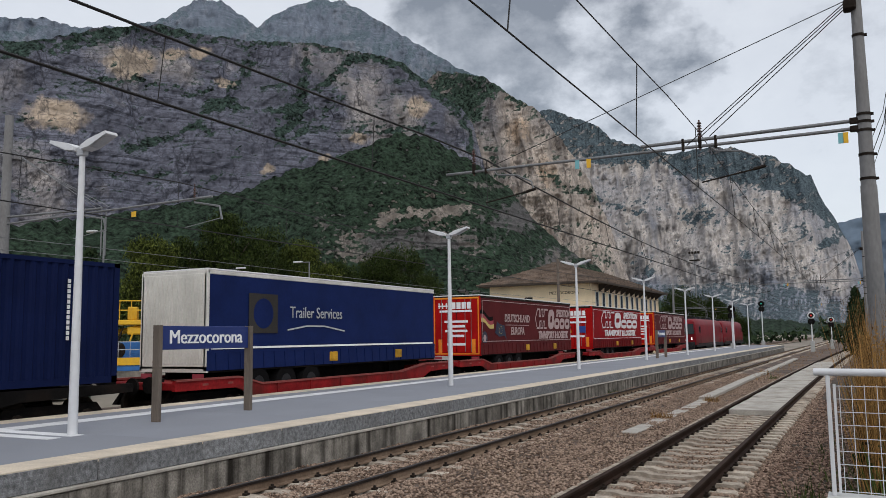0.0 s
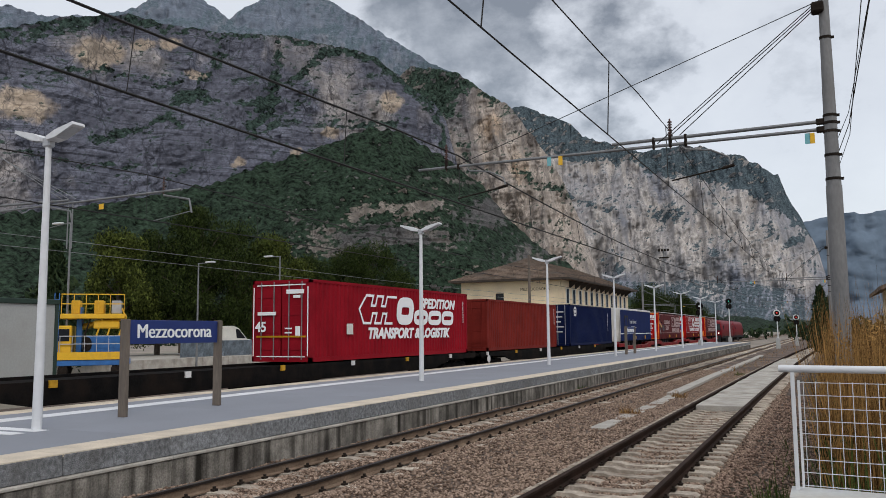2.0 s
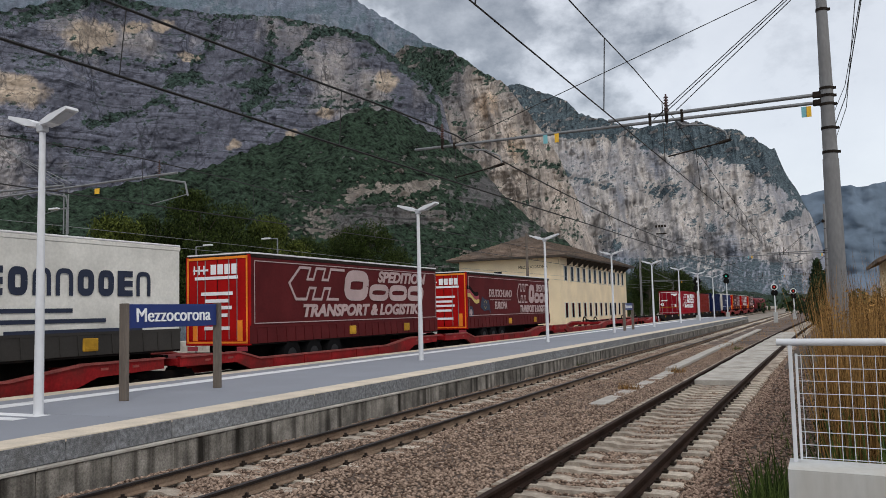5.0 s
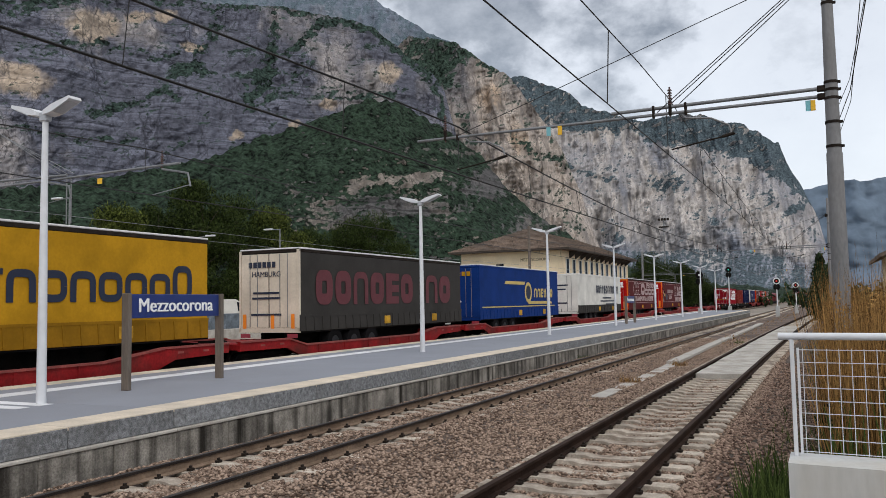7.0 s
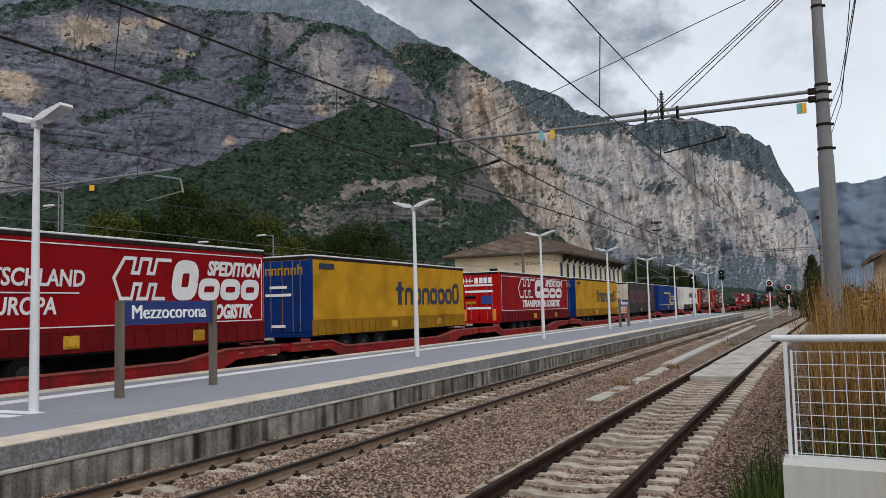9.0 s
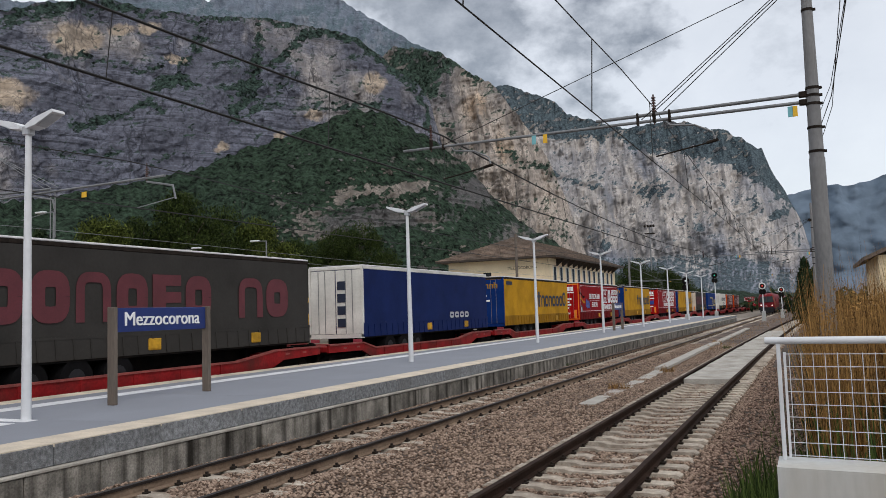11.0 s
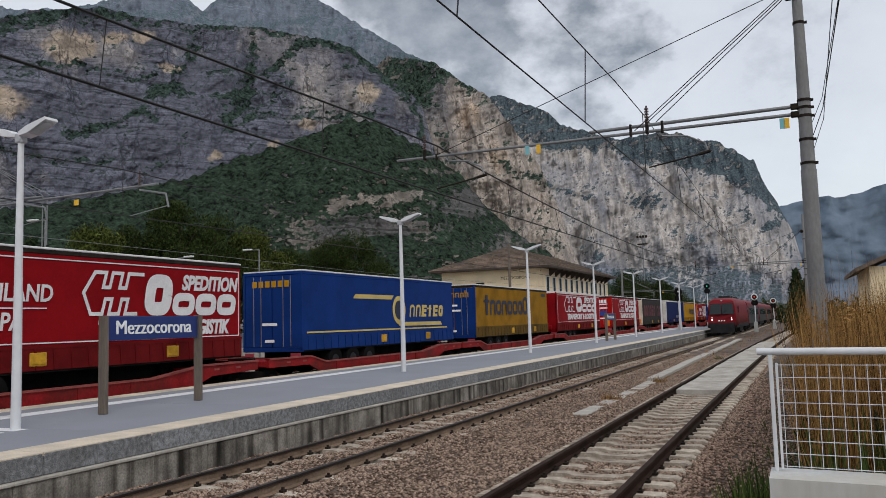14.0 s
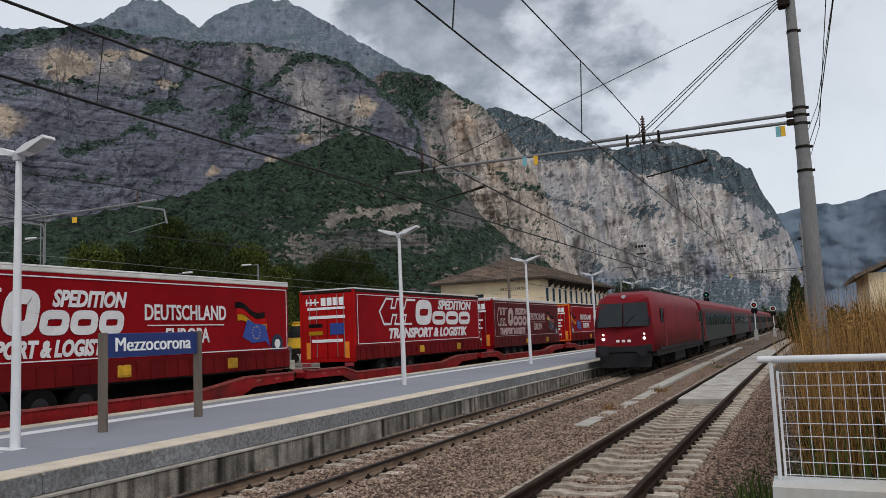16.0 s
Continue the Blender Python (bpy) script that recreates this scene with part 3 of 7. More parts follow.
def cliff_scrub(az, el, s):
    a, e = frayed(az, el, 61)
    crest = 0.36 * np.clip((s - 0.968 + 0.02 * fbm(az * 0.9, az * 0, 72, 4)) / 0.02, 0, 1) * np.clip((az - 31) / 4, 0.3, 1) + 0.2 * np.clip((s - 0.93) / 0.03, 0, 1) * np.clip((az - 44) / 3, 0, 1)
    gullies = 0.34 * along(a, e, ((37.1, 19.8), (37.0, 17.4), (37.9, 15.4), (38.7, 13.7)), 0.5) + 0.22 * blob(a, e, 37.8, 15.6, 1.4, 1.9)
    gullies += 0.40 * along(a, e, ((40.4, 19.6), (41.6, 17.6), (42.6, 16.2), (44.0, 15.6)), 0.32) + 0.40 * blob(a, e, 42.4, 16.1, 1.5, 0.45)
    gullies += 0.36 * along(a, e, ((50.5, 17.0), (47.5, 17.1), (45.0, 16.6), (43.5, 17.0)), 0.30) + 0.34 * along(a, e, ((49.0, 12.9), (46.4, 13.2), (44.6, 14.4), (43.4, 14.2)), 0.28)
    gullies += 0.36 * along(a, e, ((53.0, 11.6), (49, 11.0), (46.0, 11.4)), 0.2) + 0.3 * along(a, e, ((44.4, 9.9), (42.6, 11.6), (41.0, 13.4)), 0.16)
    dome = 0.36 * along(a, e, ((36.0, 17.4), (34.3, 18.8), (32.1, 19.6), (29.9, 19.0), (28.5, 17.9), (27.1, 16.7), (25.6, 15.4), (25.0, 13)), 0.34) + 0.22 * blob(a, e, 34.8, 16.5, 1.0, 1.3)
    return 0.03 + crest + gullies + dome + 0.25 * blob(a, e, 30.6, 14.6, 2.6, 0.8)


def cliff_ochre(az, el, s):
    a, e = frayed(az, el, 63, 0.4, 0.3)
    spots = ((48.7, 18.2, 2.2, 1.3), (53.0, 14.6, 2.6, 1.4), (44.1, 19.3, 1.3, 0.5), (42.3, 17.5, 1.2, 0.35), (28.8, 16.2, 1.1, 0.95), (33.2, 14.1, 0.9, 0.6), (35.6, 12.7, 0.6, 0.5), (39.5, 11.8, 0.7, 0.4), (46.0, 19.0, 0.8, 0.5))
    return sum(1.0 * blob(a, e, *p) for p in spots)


def tower_scrub(az, el, s):
    a, e = frayed(az, el, 65)
    return -0.04 + 0.42 * np.clip((s - 0.955 + 0.05 * np.clip(az - 23, 0, 3)) / 0.03, 0, 1) * np.clip((az - 20.2) / 1.5, 0, 1) + 0.40 * blob(a, e, 25.2, 16.4, 1.6, 1.8) + 0.40 * along(a, e, ((20.0, 12.0), (18.6, 10.6), (16.6, 9.6), (14.7, 8.7)), 0.36) + 0.3 * along(a, e, ((23.5, 13.0), (22.5, 9.4), (20.8, 8.0)), 0.5)


def bluff_scrub(az, el, s):
    a, e = frayed(az, el, 67, 0.8, 0.5)
    low = np.interp(a, (0.5, 1.4, 3.2, 4.9, 7.8, 10.4, 11.4, 13.8, 16, 20), (5.4, 6.9, 8.0, 9.1, 10.2, 10.4, 11.4, 11.6, 11.7, 13))
    patches = 0.5 * blob(a, e, 9.3, 7.9, 1.35, 0.75) + 0.42 * along(a, e, ((16.8, 9.6), (14.7, 8.7), (13.0, 8.4)), 0.28) + 0.42 * blob(a, e, 2.7, 6.5, 0.5, 0.6) + 0.42 * blob(a, e, 1.5, 5.6, 0.4, 0.5) + 0.42 * blob(a, e, 13.5, 4.6, 0.9, 0.8) + 0.3 * blob(a, e, 7.0, 4.8, 0.8, 0.6)
    return -0.06 + 0.55 * np.clip((e - low) / 0.35, 0, 1) + patches


ridge("far_mountain", "distant wooded mountain beyond the valley mouth, coloured blue-grey for haze", SKY_FAR, 4000, 4400, -40, M_FAR, 260, 60, -70, 12, 0.06, 60, 160, 51, rough_top=0.25)
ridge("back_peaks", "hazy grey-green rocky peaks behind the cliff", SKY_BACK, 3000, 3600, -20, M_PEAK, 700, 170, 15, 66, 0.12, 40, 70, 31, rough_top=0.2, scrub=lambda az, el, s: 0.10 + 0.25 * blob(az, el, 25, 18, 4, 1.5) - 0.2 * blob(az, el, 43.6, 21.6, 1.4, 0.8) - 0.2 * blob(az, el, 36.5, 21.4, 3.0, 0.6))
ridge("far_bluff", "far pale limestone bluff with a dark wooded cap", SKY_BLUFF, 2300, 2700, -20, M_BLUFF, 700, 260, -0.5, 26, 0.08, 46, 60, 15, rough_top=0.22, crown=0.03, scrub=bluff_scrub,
      bare=lambda az, el, s: 0.14 + 0.10 * blob(az, el, 7, 6, 5, 4) - 0.14 * np.clip((5 - el) / 2, 0, 1),
      ochre=lambda az, el, s: 0.40 * blob(az, el, 13.5, 9.6, 2.4, 2.0) + 0.34 * blob(az, el, 6.0, 8.2, 3.6, 2.0) + 0.45 * blob(az, el, 13, 6.4, 3.0, 2.0))
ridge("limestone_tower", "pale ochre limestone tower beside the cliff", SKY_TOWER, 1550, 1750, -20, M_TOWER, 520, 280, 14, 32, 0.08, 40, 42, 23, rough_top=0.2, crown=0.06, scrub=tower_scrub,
      bare=lambda az, el, s: 0.16 * np.clip((24 - az) / 2, 0, 1),
      ochre=lambda az, el, s: 0.66 * blob(az, el, 21.5, 14.4, 1.5, 1.6) + 0.6 * blob(az, el, 19.6, 11.6, 1.2, 2.2) + 0.3 * blob(az, el, 17.5, 7.6, 1.6, 2.0))
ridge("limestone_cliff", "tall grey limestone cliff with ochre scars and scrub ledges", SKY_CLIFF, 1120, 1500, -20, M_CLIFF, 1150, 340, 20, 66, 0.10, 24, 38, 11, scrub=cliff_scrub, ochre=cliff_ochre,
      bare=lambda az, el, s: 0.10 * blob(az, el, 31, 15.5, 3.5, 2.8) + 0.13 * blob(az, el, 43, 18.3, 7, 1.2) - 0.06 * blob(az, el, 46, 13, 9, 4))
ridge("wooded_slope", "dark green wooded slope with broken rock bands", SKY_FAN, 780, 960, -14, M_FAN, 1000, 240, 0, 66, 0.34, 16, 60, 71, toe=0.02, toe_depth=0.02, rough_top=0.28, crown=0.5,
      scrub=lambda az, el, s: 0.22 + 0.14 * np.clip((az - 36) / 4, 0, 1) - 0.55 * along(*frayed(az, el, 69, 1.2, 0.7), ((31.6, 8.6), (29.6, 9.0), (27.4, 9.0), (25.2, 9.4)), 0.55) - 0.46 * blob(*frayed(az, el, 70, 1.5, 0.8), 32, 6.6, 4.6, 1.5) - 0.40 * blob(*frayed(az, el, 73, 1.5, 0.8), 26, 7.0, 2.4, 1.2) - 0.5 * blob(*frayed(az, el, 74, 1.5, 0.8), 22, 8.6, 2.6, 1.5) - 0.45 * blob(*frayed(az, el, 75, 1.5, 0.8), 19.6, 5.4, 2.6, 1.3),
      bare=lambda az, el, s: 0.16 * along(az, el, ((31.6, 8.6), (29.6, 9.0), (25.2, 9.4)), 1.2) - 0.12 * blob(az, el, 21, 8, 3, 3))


# ---- track bed ----
def strip_grid(name, x0, x1, y0, y1, nx, ny, zfun, material, label):
    X_, Y_ = np.meshgrid(np.linspace(x0, x1, nx), np.linspace(y0, y1, ny))
    return tagged(part(name, grid_mesh(name, X_, Y_, zfun(X_, Y_), material), None), label, "ballast", kind="structure")


def siding_x(y):
    """The siding bends gently to the right past the crossing slab."""
    return X_SIDING + 0.00016 * np.clip(np.asarray(y, float) - 14, 0, 140) ** 2


def bed_z(x, y):
    z = -0.225 + 0.05 * fbm(x * 1.3, y * 1.3, 5, 4)
    mid = np.clip(1 - np.abs(x + 5.3) / 1.1, 0, 1)
    heap = 0.055 * np.clip((np.abs(x - X_MAIN) - 0.82) / 0.1, 0, 1) * np.clip((1.75 - np.abs(x - X_MAIN)) / 0.3, 0, 1) + 0.03 * np.clip((0.62 - np.abs(x - X_MAIN)) / 0.1, 0, 1)
    return z + heap - 0.03 * mid - 0.12 * np.clip((x + 0.9) / 1.5, 0, 1)


strip_grid("ballast_bed", -9.25, -1.55, -6, 60, 90, 500, bed_z, M_BALLAST, "reddish brown track ballast between the platforms")
strip_grid("cess_path", -1.56, 3.2, -6, 60, 50, 400, bed_z, M_CESS, "dark brown earthy gravel beside the siding")
strip_grid("ballast_bed", -9.25, 3.2, 60, 900, 40, 160, lambda x, y: bed_z(x, y) * 1.0, M_BALLAST, "reddish brown track ballast running into the distance")
strip_grid("ballast_bed", -24.5, -15.9, -40, 900, 30, 300, lambda x, y: -0.22 + 0.04 * fbm(x, y, 6, 3), M_BALLAST, "dark ballast under the freight line")


def rail_profile(s=1.0):
    return [(-0.07, -0.16), (0.07, -0.16), (0.07, -0.145), (0.012, -0.125), (0.012, -0.045), (0.036, -0.035), (0.036, -0.004), (0.028, 0.0), (-0.028, 0.0), (-0.036, -0.004), (-0.036, -0.035), (-0.012, -0.045), (-0.012, -0.125), (-0.07, -0.145)]


def rail(x_of, y0, y1, n, parent, worn=True):
    bm, ys = B(), np.linspace(y0, y1, n)
    prof = rail_profile()
    rings = [[bm.verts.new((float(x_of(y)) + px, y, pz)) for px, pz in prof] for y in ys]
    for a, b in zip(rings, rings[1:]):
        for i in range(len(prof)):
            k = (i + 1) % len(prof)
            bm.faces.new((a[i], b[i], b[k], a[k]))
    bm.faces.new(rings[0]), bm.faces.new(rings[-1][::-1])
    part("rail", bm, M_DUSTYRAIL if worn else M_RAIL, parent)
    head, hw = B(), 0.039
    for ya, yb in zip(ys, ys[1:]):
        xa, xb = float(x_of(ya)), float(x_of(yb))
        quads(head, [(xa - hw, ya, -0.034), (xa - hw, ya, 0.003), (xa + hw, ya, 0.003), (xa + hw, ya, -0.034), (xb - hw, yb, -0.034), (xb - hw, yb, 0.003), (xb + hw, yb, 0.003), (xb + hw, yb, -0.034)],
              [(0, 1, 5, 4), (1, 2, 6, 5), (2, 3, 7, 6)])
    part("rail_head", head, M_DARKHEAD if worn else M_RUST, parent)


def sleeper_mesh():
    bm = B()
    half = [(-1.22, -0.19), (-1.22, -0.325), (-0.35, -0.325), (0.35, -0.325), (1.22, -0.325), (1.22, -0.19), (1.16, -0.158), (0.45, -0.158), (0.3, -0.19), (-0.3, -0.19), (-0.45, -0.158), (-1.16, -0.158)]
    prism(bm, half, "y", -0.13, 0.13)
    return mesh_of("sleeper", bm, M_CONCRETE)


def clip_mesh():
    bm = B()
    for sx in (-1, 1):
        for k in (-1, 1):
            x = sx * 0.7525 + k * 0.11
            box(bm, x - 0.035, x + 0.035, -0.045, 0.045, -0.16, -0.125)
            box(bm, x - 0.018, x + 0.018, -0.018, 0.018, -0.125, -0.09)
    return mesh_of("rail_clip", bm, M_IRON)


SLEEPER, CLIP = sleeper_mesh(), clip_mesh()


M_RUST = mat("dull_rusty_rail_head", (0.036, 0.023, 0.018), 0.8, 0.0, var=0.3, scale=3, fine=30, bump=0.1, spec=0.08)


def track(name, label, x_of, y0, y1, first, n_rail, worn=True):
    top = thing(name, label, "railway track", kind="structure")
    for s in (-0.7525, 0.7525):
        rail(lambda y, s=s: x_of(y) + s, y0, y1, n_rail, top, worn)
    bm_v, bm_f, n_all = [], [], 0
    base = np.array([v.co[:] for v in SLEEPER.vertices])
    tri = []
    SLEEPER.calc_loop_triangles()
    tri = np.array([t.vertices[:] for t in SLEEPER.loop_triangles])
    k = 0
    y = y0 + 0.3
    while y < min(y1, 420):
        if first[0] < y < first[1]:
            for me, nm in ((SLEEPER, "sleeper"), (CLIP, "rail_clip")):
                ob = part(nm, me, None, top)
                ob.location = (float(x_of(y)), y, 0.012 * random.uniform(-1, 1))
                ob.rotation_euler = (0, 0, random.uniform(-0.012, 0.012))
        else:
            bm_v.append(base + np.array([float(x_of(y)), y, 0])), bm_f.append(tri + n_all)
            n_all += len(base)
        y += 0.6
        k += 1
    far = part("far_sleepers", soup("far_sleepers", np.concatenate(bm_v), np.concatenate(bm_f), M_CONCRETE), None, top)
    tagged(far, kind="stuff")
    return top


track("main_track", "through track with dark rails on pale concrete sleepers", lambda y: X_MAIN + 0 * np.asarray(y), -20, 900, (4, 70), 40)
track("siding_track", "siding with rusty rails and pale concrete sleepers", siding_x, -6, 300, (2, 26), 120, False)
track("freight_track", "track with dark rails beyond the island platform", lambda y: X_FREIGHT + 0 * np.asarray(y), -60, 900, (10, 24), 40)

# concrete crossing slab inside the siding and the cable trough between the tracks
bm = B()
for i in range(24):
    y = 25.2 + i * 1.8
    c = float(siding_x(y + 0.9))
    box(bm, c - 0.66, c + 0.66, y, y + 1.78, -0.2, -0.035 - 0.01 * (i % 3), 0.01)
solid("crossing_slab", bm, M_LEDGE, "pale concrete slabs laid between the siding rails", "slab", "structure")
trough = thing("cable_trough", "pale concrete cable trough half buried in the ballast", "cable trough", kind="structure")
lid = B()
box(lid, -0.21, 0.21, 0, 0.985, -0.25, -0.135, 0.012)
LID = mesh_of("trough_lid", lid, M_LEDGE)
for i in range(60):
    ob = part("trough_lid", LID, None, trough)
    y = 20 + i
    ob.location = (-5.25 - 0.010 * max(0, i - 8) * (0.6 if i > 30 else 1), y, random.uniform(-0.012, 0.012) + (0.015 if i > 10 else -0.085))

# loose stones
rng = np.random.default_rng(4)


def stones(name, n, x0, x1, y0, y1, size, material, zfun, label, power=1.6):
    x = rng.uniform(x0, x1, n)
    y = y0 + (y1 - y0) * rng.uniform(0, 1, n) ** power
    for c in (X_SIDING, X_MAIN):
        cc = siding_x(y) if c == X_SIDING else c
        for s in (-0.7525, 0.7525):
            near = np.abs(x - cc - s) < 0.10
            x = np.where(near, x + 0.22, x)
    z = zfun(x, y)
    unit = np.array([(1, 0, 0), (-0.9, 0.1, 0.1), (0, 1, 0), (0.1, -1, 0), (0, 0.1, 0.9), (0.1, 0, -0.9)])
    tri = np.array([(0, 2, 4), (2, 1, 4), (1, 3, 4), (3, 0, 4), (2, 0, 5), (1, 2, 5), (3, 1, 5), (0, 3, 5)])
    r = size * rng.uniform(0.55, 1.3, (n, 1, 1)) * rng.uniform(0.65, 1.2, (n, 6, 1))
    a = rng.uniform(0, 6.28, n)
    v = unit[None] * r * np.array([1, 0.8, 0.62])
    ca, sa = np.cos(a)[:, None], np.sin(a)[:, None]
    v = np.stack([v[..., 0] * ca - v[..., 1] * sa, v[..., 0] * sa + v[..., 1] * ca, v[..., 2]], -1)
    v += np.stack([x, y, z + 0.3 * size], -1)[:, None, :]
    f = tri[None] + (np.arange(n) * 6)[:, None, None]
    return tagged(part(name, soup(name, v.reshape(-1, 3), f.reshape(-1, 3), material), None), label, "gravel", kind="stuff")


def pebble_material():
    m = foliage("loose_ballast_stone", (0.075, 0.047, 0.034), (0.40, 0.295, 0.225))
    return m


M_PEBBLE = pebble_material()
stones("loose_stones", 105000, -9.2, -1.5, 5, 50, 0.040, M_PEBBLE, bed_z, "reddish brown and grey loose ballast stones")
M_DARKPEBBLE = foliage("dark_cess_stone", (0.06, 0.036, 0.026), (0.35, 0.245, 0.19))
stones("loose_stones", 34000, -1.7, 2.2, 5, 32, 0.040, M_DARKPEBBLE, bed_z, "dark brown small stones beside the siding")

# ---- island platform ----
P_NEAR, P_FAR, P_TOP = -9.5, -15.95, 0.55
Y_A, Y_B = -30.0, 118.0
plat = thing("island_platform", "island platform with grey paving and stained concrete edge wall", "platform", kind="structure")
bm = B()
box(bm, P_FAR + 0.1, P_NEAR - 0.12, Y_A, Y_B, -0.6, P_TOP - 0.06)
part("core", bm, M_WALL, plat)


def repeat(name, bm, material, parent, ys, x=0.0, z=0.0):
    me = mesh_of(name, bm, material)
    for y in ys:
        ob = part(name, me, None, parent)
        ob.location = (x, y, z)


LW = 1.25
box_ = box(B(), P_NEAR - 0.3, P_NEAR + 0.06, 0.006, LW - 0.006, -0.6, 0.20, 0.012)
repeat("wall_panel", box_, M_WALL, plat, [Y_A + LW * i for i in range(int((Y_B - Y_A) / LW))])
repeat("wall_ledge", box(B(), P_NEAR - 0.25, P_NEAR + 0.085, 0.003, 2.497, 0.202, 0.25, 0.01), M_LEDGE, plat, [Y_A + 2.5 * i for i in range(59)])
repeat("kerb_block", box(B(), P_NEAR - 0.25, P_NEAR + 0.01, 0.004, 1.996, 0.251, P_TOP + 0.002, 0.015), M_KERB, plat, [Y_A + 2 * i for i in range(int((Y_B - Y_A) / 2))])
repeat("yellow_strip", box(B(), P_NEAR - 0.68, P_NEAR + 0.004, 0.003, 1.997, P_TOP - 0.04, P_TOP + 0.008), M_YELLOW_LINE, plat, [Y_A + 2 * i for i in range(int((Y_B - Y_A) / 2))])
repeat("paving_slab", box(B(), -14.04, P_NEAR - 0.684, 0.002, 3.998, P_TOP - 0.06, P_TOP + 0.004), M_PAVING, plat, [Y_A + 4 * i for i in range(int((Y_B - Y_A) / 4))])
repeat("white_strip", box(B(), -14.56, -14.044, 0.003, 1.997, P_TOP - 0.04, P_TOP + 0.010), M_WHITE_LINE, plat, [Y_A + 2 * i for i in range(int((Y_B - Y_A) / 2))])
repeat("paving_slab", box(B(), -15.3, -14.564, 0.002, 3.998, P_TOP - 0.06, P_TOP + 0.004), M_PAVING, plat, [Y_A + 4 * i for i in range(int((Y_B - Y_A) / 4))])
repeat("edge_stone", box(B(), P_FAR, -15.304, 0.004, 1.996, P_TOP - 0.3, P_TOP + 0.008, 0.012), M_YELLOW_LINE, plat, [Y_A + 2 * i for i in range(int((Y_B - Y_A) / 2))])
for k in range(2):
    bm = box(B(), -14.04, -12.1, 9.15 + 0.45 * k, 9.43 + 0.45 * k, P_TOP - 0.03, P_TOP + 0.009)
    part("white_strip", bm, M_WHITE_LINE, plat)


# ---- platform lamps ----
def platform_lamp():
    t = thing("street_lamp", "slender white platform lamp with two winged heads", "street lamp", "platform lamps")
    bm = B()
    tube(bm, (0, 0, 0), (0, 0, 1.6), 0.085, 0.075, 16)
    tube(bm, (0, 0, 1.6), (0, 0, 5.0), 0.075, 0.05, 16)
    part("mast", bm, M_LAMP, t)
    bm = B()
    box(bm, -0.09, 0.09, -0.07, 0.07, 4.93, 5.1, 0.02)
    part("bracket", bm, M_LAMPGREY, t)
    for s in (-1, 1):
        bm = B()
        prism(bm, [(s * 0.08, 5.03), (s * 0.3, 5.06), (s * 0.74, 5.24), (s * 0.72, 5.29), (s * 0.28, 5.19), (s * 0.08, 5.1)], "y", -0.13, 0.13)
        head = part("lamp_head", bm, M_LAMP, t)
        bm = B()
        prism(bm, [(s * 0.32, 5.055), (s * 0.68, 5.203), (s * 0.68, 5.20), (s * 0.32, 5.05)], "y", -0.1, 0.1)
        part("diffuser", bm, M_LAMPGREY, head)
    return t


lamp = platform_lamp()
lamp.matrix_basis = pose(-12.34, 9.83, P_TOP + 0.004)
for y in (24.5, 38.3, 52.2, 65.8, 79.0, 92.0, 105.0):
    copy_thing(lamp, pose(-12.34, y, P_TOP + 0.004))


# ---- station name sign ----
def name_sign():
    t = thing("station_sign", "blue enamel station name sign on two brown posts", "sign")
    for y in (0.0, 2.73):
        bm = B()
        box(bm, -0.09, 0.09, y - 0.05, y + 0.05, 0, 1.92, 0.008)
        part("post", bm, M_POSTWOOD, t)
    bm = B()
    box(bm, -0.03, 0.03, 0.055, 2.675, 1.42, 1.905, 0.006)
    board = part("name_board", bm, M_SIGNBLUE, t, "deep blue enamel board")
    for dy, dx in ((-0.008, 0.0), (0.008, 0.002)):
        letters("Mezzocorona", 0.40, (0.034 + dx, 1.365 + dy, 1.665), M_WHITE, t, label="bold white place name", stretch=1.0)
    return t


sign = name_sign()
sign.matrix_basis = pose(-12.62, 11.98, P_TOP + 0.004)
sign2 = copy_thing(sign, pose(-12.62, 56.5, P_TOP + 0.004))


# ---- overhead line ----
def catenary(name, x, z_contact, z_mess, y0, y1, span, phase, label, r=0.019):
    t = thing(name, label, "overhead line")
    bm, stag = B(), 0.0
    n = int((y1 - y0) / 3)
    pts, low = [], []
    for i in range(n + 1):
        y = y0 + (y1 - y0) * i / n
        u = ((y - phase) / span) % 1.0
        pts.append((x, y, z_mess - 4 * 0.55 * u * (1 - u)))
        low.append((x + 0.2 * math.sin(math.pi * (y - phase) / span), y, z_contact))
    part("contact_wire", path_tube(B(), low, r, 6), M_WIRE, t)
    part("carrier_wire", path_tube(bm, pts, r, 6), M_WIRE, t)
    for k in range(int((min(y1, 130) - y0) / 5)):
        y = y0 + 5 * k + 2.3
        u = ((y - phase) / span) % 1.0
        bm = B()
        tube(bm, (x + 0.2 * math.sin(math.pi * (y - phase) / span), y, z_contact), (x, y, z_mess - 2.2 * u * (1 - u)), 0.009, 0.009, 4)
        part("dropper", bm, M_WIRE, t)
    return t


Y_POLE = 16.5
catenary("overhead_line", X_MAIN, 5.18, 6.35, -40, 400, 50, Y_POLE, "dark contact and carrier wire above the through track")
catenary("overhead_line", X_SIDING + 0.11, 5.2, 6.52, -40, 160, 50, Y_POLE, "dark contact and carrier wire above the siding", 0.010)
catenary("overhead_line", X_FREIGHT, 5.45, 6.8, -40, 400, 50, 18.1, "dark contact and carrier wire above the freight line", 0.016)


